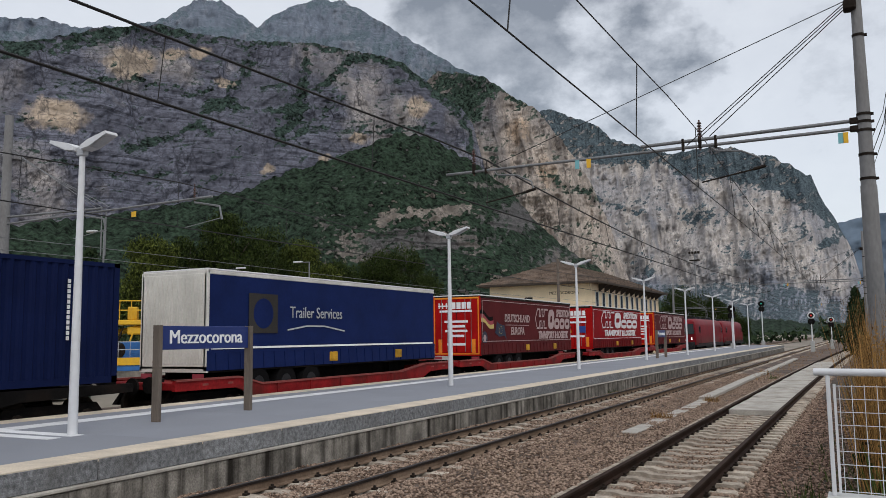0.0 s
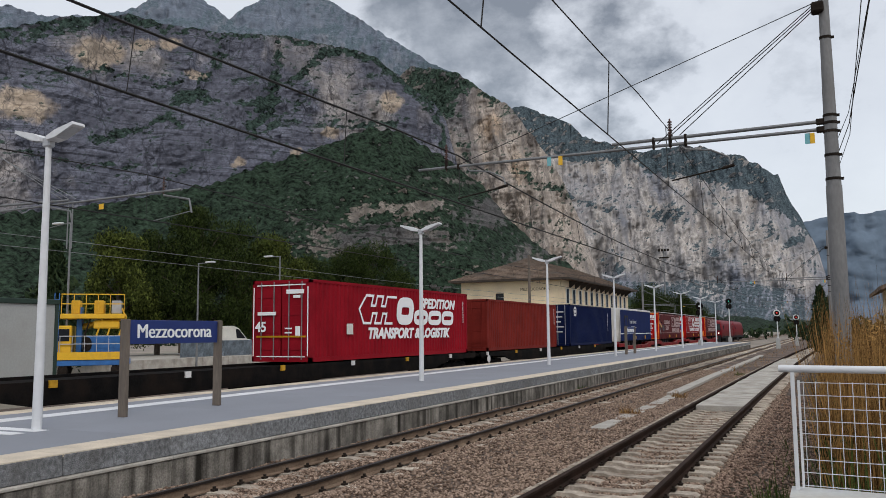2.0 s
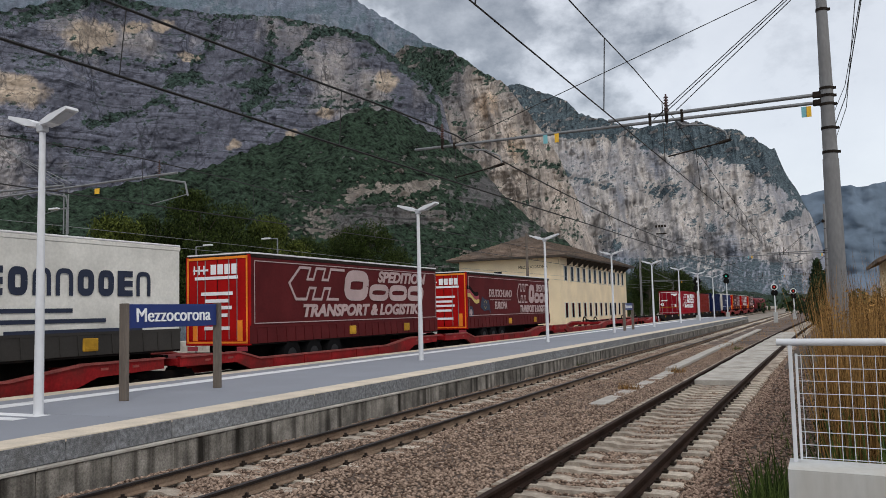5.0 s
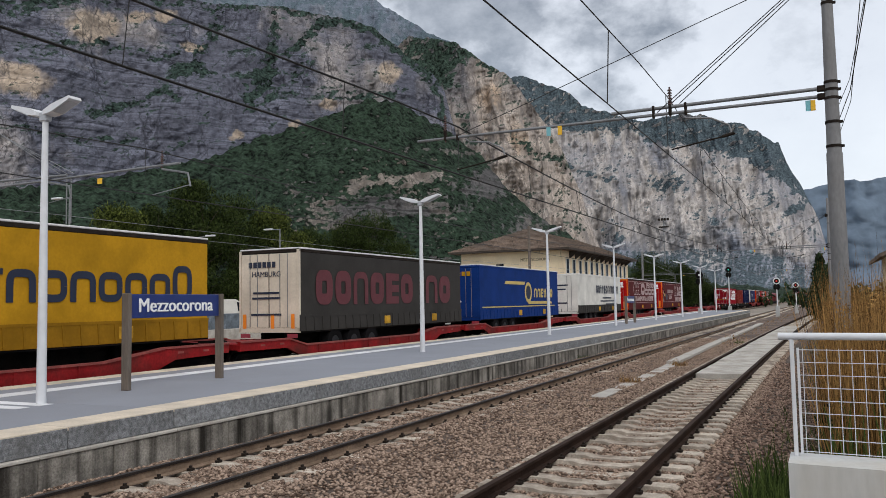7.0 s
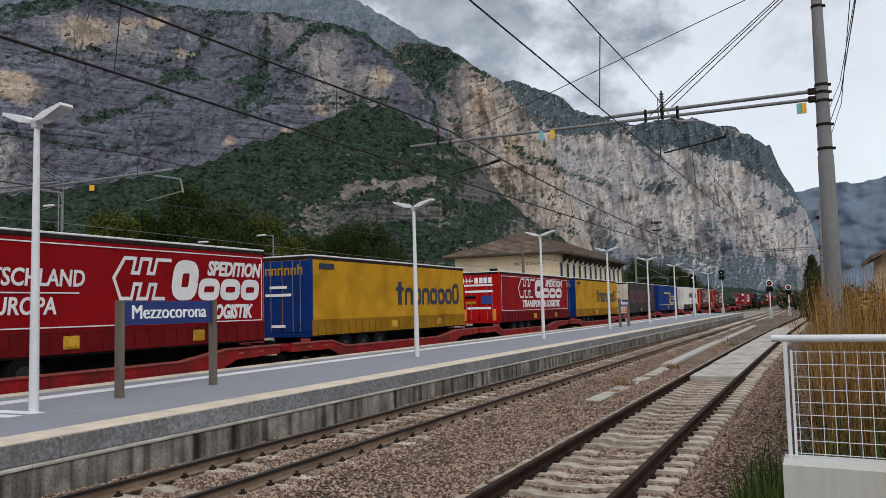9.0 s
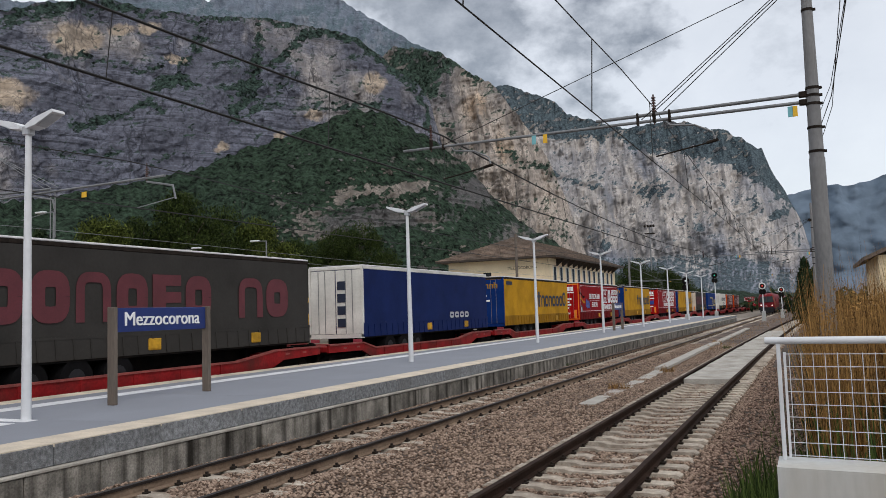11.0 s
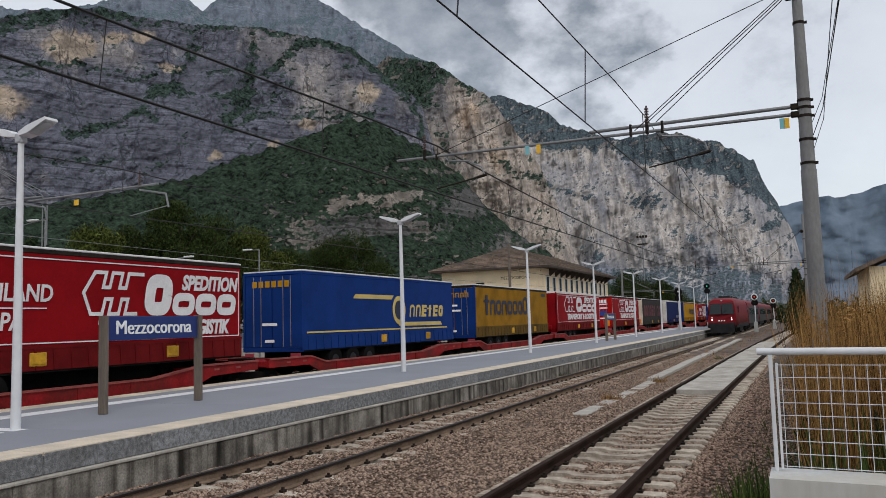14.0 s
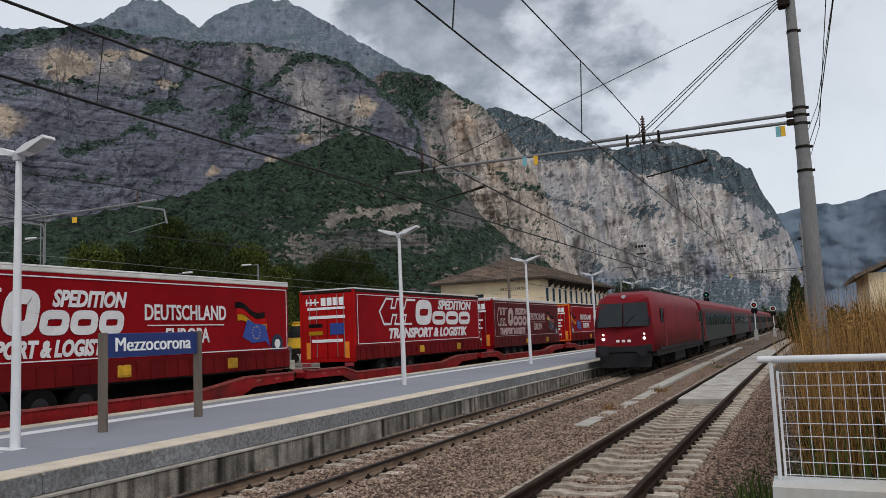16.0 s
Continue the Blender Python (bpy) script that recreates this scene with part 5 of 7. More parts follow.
        for x in (-0.98, 0.82):
            bm = B()
            end_plate(bm, x, x + 0.2, TB + 0.1, TB + 0.75)
            part("amber_panel", bm, M_ORANGE, t)
    return t


def blocks(t, n, y0, y1, z0, z1, material, slant=0.0, holes=(1,), gap=0.18, name="mark_block", tall=()):
    """A row of n chunky blocks standing for a brand mark."""
    w = (y1 - y0) / n
    for k in range(n):
        bm = B()
        up = 0.32 * (z1 - z0) if k in tall else 0
        ring_block(bm, y0 + w * k, y0 + w * (k + 1 - gap), z0, z1 + up, slant, holes[k % len(holes)])
        part(name, bm, material, t)


def yellow_trailer(old=False):
    t = trailer_base("semi_trailer", "grimy ochre curtain trailer with dark blue block print" if old else "dusty yellow curtain trailer with dark blue block print", M_OLDGOLD if old else M_GOLD, M_BLUE, M_IRON, M_GRIME if old else M_OLDGOLD)
    if old:
        blocks(t, 8, 1.3, 9.2, 2.5, 3.35, M_INK, 0, (0, 1, 2, 1, 2, 2, 2, 2), 0.10, tall=(0, 7))
    else:
        blocks(t, 8, 6.3, 13.0, 2.35, 3.1, M_INK, 0, (0, 1, 2, 1, 2, 2, 2, 2), 0.10, tall=(0, 7))
    bm = B()
    for k in range(7):
        tall = 0.12 if k in (0, 6) else 0.0
        end_plate(bm, -1.0 + 0.28 * k, -0.94 + 0.28 * k, TT - 0.66, TT - 0.40 + tall)
        end_plate(bm, -0.84 + 0.28 * k, -0.78 + 0.28 * k, TT - 0.66, TT - 0.40)
        end_plate(bm, -0.94 + 0.28 * k, -0.84 + 0.28 * k, TT - 0.45, TT - 0.40)
    part("end_logo", bm, M_GOLD, t)
    bars_on_end(t, [(3.0, 0.5), (2.72, 0.75), (1.6, 0.4)], M_WHITE, -0.9, 1.5, 0.1)
    bm = B()
    side_plate(bm, 12.2 if old else 0.5, 13.1 if old else 1.5, TT - 0.45, TT - 0.25)
    part("fleet_mark", bm, M_INK, t)
    return t


def grey_trailer():
    t = trailer_base("semi_trailer", "dusty dark grey curtain trailer with dark red block print", M_GREY, M_CREAMEND, M_IRON, M_GREY)
    blocks(t, 6, 1.0, 8.6, 2.2, 3.45, M_GREYRED, 0, (3, 3, 1, 3, 4, 3), 0.14)
    blocks(t, 2, 9.7, 12.5, 2.2, 3.45, M_GREYRED, 0, (1, 3), 0.14)
    bm = B()
    for k in range(6):
        end_plate(bm, -0.85 + 0.2 * k, -0.70 + 0.2 * k, TT - 0.62, TT - 0.42)
    part("end_logo", bm, M_INK, t)
    letters("HAMBURG", 0.26, (-0.1, -0.004, TT - 0.86), M_INK, t, facing="end")
    bars_on_end(t, [(2.6, 0.7), (2.42, 0.75), (1.85, 0.8)], M_INK, -0.9, 1.6, 0.07)
    for x in (-1.1, 0.1, 0.95):
        bm = B()
        end_plate(bm, x, x + 0.14, TB + 0.1, TB + 0.6)
        part("amber_panel", bm, M_ORANGE, t)
    return t


def blue_trailer():
    t = trailer_base("semi_trailer", "blue curtain trailer with a gold block emblem", M_BLUE, M_BLUE, M_BLUE, M_BLUE)
    bm = B()
    side_plate(bm, 3.6, 6.9, 3.2, 3.38, slant=0.2)
    tube(bm, (TW, 7.6, 2.75), (TW + 0.011, 7.6, 2.75), 0.62, 0.62, 24)
    side_plate(bm, 7.6, 12.2, 2.05, 2.22, slant=-0.2)
    part("gold_emblem", bm, M_PALEGOLD, t)
    bm = B()
    tube(bm, (TW, 7.6, 2.75), (TW + 0.016, 7.6, 2.75), 0.42, 0.42, 24)
    part("emblem_centre", bm, M_INK, t)
    blocks(t, 6, 8.6, 12.4, 2.45, 3.0, M_PALEGOLD, 0.1, (1, 1, 4, 0, 4, 3), 0.2)
    bm = B()
    for k in range(6):
        end_plate(bm, -0.85 + 0.28 * k, -0.65 + 0.28 * k, TT - 0.55, TT - 0.32)
    part("end_logo", bm, M_GOLD, t)
    bars_on_end(t, [(2.2, 0.4), (1.6, 0.25)], M_WHITE, -0.9, 1.6, 0.1)
    bm = B()
    side_plate(bm, 0.3, 12.8, TB + 0.60, TB + 0.66)
    part("lower_line", bm, M_PALEGOLD, t)
    return t


def navy_trailer(second=False):
    t = trailer_base("semi_trailer", "navy blue curtain trailer with a plain white headboard" if not second else "dark navy curtain trailer with a white printed end", M_NAVY, M_OFFWHITE, M_SILVER, M_NAVY, second)
    if not second:
        bm = B()
        side_plate(bm, 1.75, 3.1, 2.35, 3.55)
        part("square_badge", bm, M_GREY, t)
        bm = B()
        tube(bm, (TW, 2.42, 2.95), (TW + 0.016, 2.42, 2.95), 0.46, 0.46, 24)
        part("badge_disc", bm, M_NAVY, t)
        letters("Trailer Services", 0.52, (TW + 0.006, 5.2, 3.0), M_LAMPGREY, t, stretch=0.9)
        bm = B()
        stroke(bm, [(3.6, 2.45), (4.6, 2.58), (5.6, 2.58), (6.8, 2.42)], 0.05)
        part("swoosh", bm, M_LAMPGREY, t)
        bm = B()
        side_plate(bm, 0.2, 13.4, TB + 0.60, TB + 0.66)
        part("white_line", bm, M_WHITE, t)
        bm = B()
        for k in range(24):
            x = -1.15 + 0.1 * k
            box(bm, x - 0.012, x + 0.012, -0.01, 0.01, TB + 0.2, TT - 0.2)
        part("headboard_ribs", bm, M_OFFWHITE, t)
    else:
        bm = B()
        for k in range(4):
            end_plate(bm, 0.1, 0.5, 1.7 + 0.5 * k, 2.05 + 0.5 * k)
        part("end_logo", bm, M_INK, t)
        blocks(t, 4, 8.5, 11, 1.9, 2.2, M_LAMPGREY, 0, (3,), 0.2)
    return t


def white_trailer():
    t = trailer_base("semi_trailer", "white curtain trailer with dark block print", M_OFFWHITE, M_OFFWHITE, M_OFFWHITE, M_GREY)
    blocks(t, 12, 5.2, 12.6, 2.75, 3.4, M_INK, 0, (3, 3, 0, 0, 4, 3, 1, 1, 3, 3, 4, 1), 0.2)
    bars_on_end(t, [(3.3, 0.8), (3.0, 0.6), (2.0, 0.7)], M_INK, -0.9, 1.6, 0.1)
    for k, (a, b) in enumerate(((7.2, 10), (6.5, 11), (8.2, 12.2))):
        bm = B()
        side_plate(bm, a, b, 2.35 - 0.25 * k, 2.45 - 0.25 * k)
        part("printed_bar", bm, M_INK, t)
    return t


CB = 1.17


def container(kind):
    length, height = (13.716, 2.896) if kind == "red" else (12.19, 2.896 if kind == "blue" else 2.75)
    m = {"red": M_REDBOX, "brown": M_BROWNBOX, "blue": M_BLUEBOX}[kind]
    label = {"red": "bright red corrugated container with large white print", "brown": "plain brown corrugated steel container", "blue": "dark blue corrugated steel container"}[kind]
    t = thing("shipping_container", label, "container", "containers on flat wagons")
    w, z0, z1 = 1.25, CB, CB + height
    bm = B()
    n = int(length / 0.28)
    for s in (1, -1):
        outline = []
        for k in range(n):
            y = 0.18 + (length - 0.36) * k / n
            d = (length - 0.36) / n
            outline += [(y, 0), (y + d * 0.34, 0), (y + d * 0.5, -0.04), (y + d * 0.84, -0.04)]
        outline.append((length - 0.18, 0))
        lo = [bm.verts.new((s * (w - 0.012 + o), y, z0 + 0.15)) for y, o in outline]
        hi = [bm.verts.new((s * (w - 0.012 + o), y, z1 - 0.1)) for y, o in outline]
        for i in range(len(outline) - 1):
            bm.faces.new((lo[i], lo[i + 1], hi[i + 1], hi[i]) if s > 0 else (lo[i], hi[i], hi[i + 1], lo[i + 1]))
    part("corrugated_side", bm, m, t)
    bm = B()
    box(bm, -w, w, 0, 0.16, z0, z0 + 0.16), box(bm, -w, w, 0, 0.16, z1 - 0.12, z1)
    box(bm, -w, w, length - 0.16, length, z0, z1)
    for s in (-1, 1):
        box(bm, s * w - 0.08 * (s > 0), s * w + 0.08 * (s < 0), 0, 0.18, z0, z1)
        box(bm, s * w - 0.06 * (s > 0), s * w + 0.06 * (s < 0), 0.1, length, z0, z0 + 0.16)
        box(bm, s * w - 0.06 * (s > 0), s * w + 0.06 * (s < 0), 0.1, length, z1 - 0.1, z1)
    part("corner_frame", bm, m, t)
    bm = B()
    box(bm, -w + 0.04, w - 0.04, 0.1, length - 0.1, z1 - 0.05, z1 - 0.01), box(bm, -w + 0.06, w - 0.06, 0.1, length - 0.1, z0 + 0.02, z0 + 0.1)
    part("roof_and_floor", bm, m, t)
    for s in (-1, 1):
        bm = B()
        box(bm, s * 0.6 - 0.57, s * 0.6 + 0.57, 0.03, 0.08, z0 + 0.17, z1 - 0.13)
        for k in range(4):
            z = z0 + 0.4 + 0.62 * k
            box(bm, s * 0.6 - 0.5, s * 0.6 + 0.5, 0.015, 0.03, z, z + 0.34, 0.01)
        door = part("container_door", bm, m, t)
        for o in (-0.25, 0.3):
            bm = B()
            tube(bm, (s * 0.6 + o, -0.005, z0 + 0.08), (s * 0.6 + o, -0.005, z1 - 0.06), 0.02, 0.02, 8)
            part("lock_rod", bm, M_LAMPGREY if kind == "blue" else M_GALV if kind == "red" else m, door)
    if kind == "red":
        bm = B()
        for a, b, c, d in ((-1.2, -1.16, z0 + 0.2, z1 - 0.25), (1.14, 1.18, z0 + 0.2, z1 - 0.25), (-1.05, 1.05, z1 - 0.2, z1 - 0.16), (-1.05, 1.05, z0 + 0.17, z0 + 0.2)):
            end_plate(bm, a, b, c, d, -0.02)
        part("outline_tape", bm, M_WHITE, t)
        bm = B()
        end_plate(bm, -1.05, 1.1, z0 + 0.86, z0 + 0.92, -0.03)
        part("yellow_band", bm, M_GOLD, t)
        letters("45", 0.5, (-0.85, -0.032, z0 + 1.22), M_WHITE, t, facing="end", bold=0.012)
        bm = B()
        for a, b, c, d in ((0.25, 1.0, 2.45, 2.6), (0.55, 0.85, 2.3, 2.4), (-1.0, -0.2, 1.7, 1.82), (0.2, 0.5, 1.2, 1.25), (0.2, 0.5, 1.05, 1.1), (0.65, 0.85, 0.95, 1.3)):
            end_plate(bm, a, b, z0 + c - 0.05, z0 + d - 0.05, -0.03)
        part("data_bars", bm, M_WHITE, t)
        haulier_print(t, 3.2, CB + 0.75, 9.0, 1.75, M_WHITE, 1.25)
        bm = B()
        side_plate(bm, 2.35, 2.8, CB + 0.95, CB + 1.35)
        part("data_plate", bm, M_OFFWHITE, t)
    bm = B()
    if kind == "blue":
        ring = B()
        ring_block(ring, 0.95, 1.65, 3.25, 3.92, 0.0, 2, w + 0.012)
        side_plate(ring, 1.12, 1.62, 3.50, 3.68, w + 0.013)
        part("round_emblem", ring, M_DULLWHITE, t, "pale round emblem")
        for k in range(5):
            end_plate(bm, 0.15, 0.8 - 0.1 * (k % 3), 3.5 - 0.35 * k, 3.58 - 0.35 * k, -0.03)
        for k in range(12):
            side_plate(bm, length - 1.5, length - 1.42, 2.2 + 0.12 * k, 2.29 + 0.12 * k)
    else:
        for k in range(9):
            side_plate(bm, length - 0.62, length - 0.55, 2.6 + 0.12 * k, 2.7 + 0.12 * k)
    part("data_marks", bm, M_DULLWHITE, t)
    return t


def bogie(parent, y):
    bm = B()
    for s in (-1, 1):
        prism(bm, [(y - 1.45, 0.42), (y - 1.2, 0.72), (y + 1.2, 0.72), (y + 1.45, 0.42), (y + 0.9, 0.36), (y + 0.45, 0.24), (y - 0.45, 0.24), (y - 0.9, 0.36)], "x", s * 0.98 - 0.06, s * 0.98 + 0.06)
    box(bm, -0.95, 0.95, y - 0.25, y + 0.25, 0.4, 0.72)
    frame_part = part("bogie", bm, M_BLACK, parent)
    for dy in (-0.9, 0.9):
        bm = B()
        tube(bm, (-0.8, y + dy, 0.455), (0.8, y + dy, 0.455), 0.08, 0.08, 8)
        for s in (-1, 1):
            tube(bm, (s * 0.70, y + dy, 0.455), (s * 0.82, y + dy, 0.455), 0.46, 0.455, 24)
            tube(bm, (s * 1.04, y + dy, 0.455), (s * 1.14, y + dy, 0.455), 0.13, 0.13, 10)
        part("wheelset", bm, M_IRON, frame_part)


def pocket_wagon(length=34.0):
    """Red articulated pocket wagon with two trailer bays, three bogies and a sloping deck edge."""
    t = thing("pocket_wagon", "red articulated pocket wagon with stepped steel side beams", "railway wagon", "freight wagons")
    half = length / 2
    for k in range(2):
        y0 = 0.35 + k * half
        y1 = y0 + half - 0.6
        for s in (-1, 1):
            bm = B()
            outline = [(y0, 1.10), (y0 + 2.5, 1.10), (y0 + 3.5, 0.86), (y1 - 4.6, 0.86), (y1 - 3.6, 0.98), (y1 - 2.6, 1.10), (y1, 1.10), (y1, 0.82), (y1 - 2.2, 0.76), (y1 - 3.4, 0.34), (y0 + 3.6, 0.34), (y0 + 2.4, 0.80), (y0, 0.82)]
            prism(bm, outline, "x", s * 1.36 - 0.05, s * 1.36 + 0.05)
            part("side_beam", bm, M_WAGONRED, t)
            bm = B()
            edge = [(y0, 1.12), (y0 + 2.5, 1.12), (y0 + 3.5, 0.88), (y1 - 4.6, 0.88), (y1 - 3.6, 1.0), (y1 - 2.6, 1.12), (y1, 1.12)]
            for (a, za), (b, zb) in zip(edge, edge[1:]):
                quads(bm, [(s * 1.36 - 0.1, a, za), (s * 1.36 + 0.09, a, za), (s * 1.36 + 0.09, b, zb), (s * 1.36 - 0.1, b, zb),
                           (s * 1.36 - 0.1, a, za - 0.05), (s * 1.36 + 0.09, a, za - 0.05), (s * 1.36 + 0.09, b, zb - 0.05), (s * 1.36 - 0.1, b, zb - 0.05)],
                      [(0, 1, 2, 3), (7, 6, 5, 4), (1, 5, 6, 2), (0, 3, 7, 4)])
            part("top_flange", bm, M_STEELRED, t)
            for j in range(5):
                y = y0 + 4.2 + 1.7 * j
                bm = B()
                box(bm, s * 1.36 - 0.02, s * 1.43 if s > 0 else s * 1.36 + 0.02, y, y + 0.09, 0.36, 0.85) if s > 0 else box(bm, s * 1.43, s * 1.36, y, y + 0.09, 0.36, 0.85)
                part("stiffener", bm, M_WAGONRED, t)
        bm = B()
        box(bm, -1.3, 1.3, y0 + 3.4, y1 - 3.4, 0.26, 0.33)
        part("pocket_floor", bm, M_BLACK, t)
        for a, b in ((y0, y0 + 2.9), (y1 - 2.9, y1)):
            bm = B()
            box(bm, -1.3, 1.3, a, b, 0.84, 1.04, 0.02)
            part("end_deck", bm, M_WAGONRED, t)
        for y in (y0 + 0.3, y1 - 0.5):
            part("cross_bar", box(B(), -0.5, 0.5, y, y + 0.2, 1.03, 1.12), M_BLACK, t)
        part("hitch_stand", box(B(), -0.25, 0.25, y1 - 1.6, y1 - 1.0, 1.03, 1.18, 0.03), M_BLACK, t)
        for s in (-0.45, 0.45):
            bm = path_tube(B(), [(s, y1 - 2.6, 1.05), (s, y1 - 2.45, 1.38), (s, y1 - 2.1, 1.45), (s, y1 - 1.7, 1.32), (s, y1 - 1.5, 1.05)], 0.05, 6)
            part("hitch_arm", bm, M_BLACK, t)
        for y in (y0 + 1.0, y0 + 2.0, y1 - 2.1, y1 - 1.1):
            bm = B()
            box(bm, 1.405, 1.416, y, y + 0.22, 0.92, 0.98)
            part("data_plate", bm, M_STEELRED, t)
    bogie(t, 1.9), bogie(t, half), bogie(t, length - 1.9)
    for s in (-0.87, 0.87):
        for y, e in ((0.35, -0.02), (length - 0.2, length + 0.02)):
            bm = B()
            tube(bm, (s, y, 1.0), (s, e, 1.0), 0.09, 0.09, 10)
            tube(bm, (s, e - 0.03, 1.0), (s, e + 0.03, 1.0), 0.22, 0.22, 14)
            part("buffer", bm, M_BLACK, t)
    return t


def flat_wagon(length, label):
    t = thing("container_wagon", label, "railway wagon", "freight wagons")
    bm = B()
    for s in (-1, 1):
        prism(bm, [(0.3, 1.12), (length - 0.3, 1.12), (length - 0.3, 0.9), (length - 3.4, 0.86), (length - 5, 0.56), (5, 0.56), (3.4, 0.86), (0.3, 0.9)], "x", s * 1.2 - 0.06, s * 1.2 + 0.06)
    part("side_sill", bm, M_BLACK, t)
    bm = B()
    box(bm, -1.2, 1.2, 0.3, length - 0.3, 0.92, 1.04)
    part("frame", bm, M_BLACK, t)
    for k in range(int(length / 4.4)):
        bm = B()
        box(bm, 1.24, 1.32, 1.0 + 4.4 * k, 1.2 + 4.4 * k, 0.96, 1.13)
        part("container_lock", bm, M_TRUCKLAMP if k % 2 else M_DULLWHITE, t, "yellow or pale lock bracket")
    bogie(t, 2.4), bogie(t, length / 2), bogie(t, length - 2.4)
    for s in (-0.87, 0.87):
        for y, e in ((0.35, -0.02), (length - 0.2, length + 0.02)):
            bm = B()
            tube(bm, (s, y, 1.0), (s, e, 1.0), 0.09, 0.09, 10)
            tube(bm, (s, e - 0.03, 1.0), (s, e + 0.03, 1.0), 0.22, 0.22, 14)
            part("buffer", bm, M_BLACK, t)
    bm = B()
    tube(bm, (1.3, 1.2, 0.75), (1.33, 1.2, 0.75), 0.2, 0.2, 14)
    part("brake_wheel", bm, M_DULLWHITE, t)
    return t


# ---- red electric engines and coaches ----
M_LOCORED = mat("loco_red_paint", (0.165, 0.005, 0.010), 0.5, var=0.1, scale=0.8, fine=10, bump=0.02, dirt=(0.07, 0.009, 0.011), dirt_amount=0.6, dirt_scale=0.6, spec=0.12)
M_COACHDARK = mat("coach_dark_grey", (0.022, 0.025, 0.027), 0.45, var=0.15, spec=0.2)
M_COACHSIDE = mat("coach_grey_paint", (0.032, 0.037, 0.035), 0.5, var=0.15, spec=0.2)
M_CAB = mat("cab_glass", (0.016, 0.02, 0.022), 0.12, var=0.1, bump=0, spec=0.3)
M_HEADLIGHT = glow("lit_headlamp", (1.0, 0.95, 0.88), 1.6)
M_SILLGREY = mat("pantograph_steel", (0.10, 0.10, 0.11), 0.5, 0.4, var=0.1)


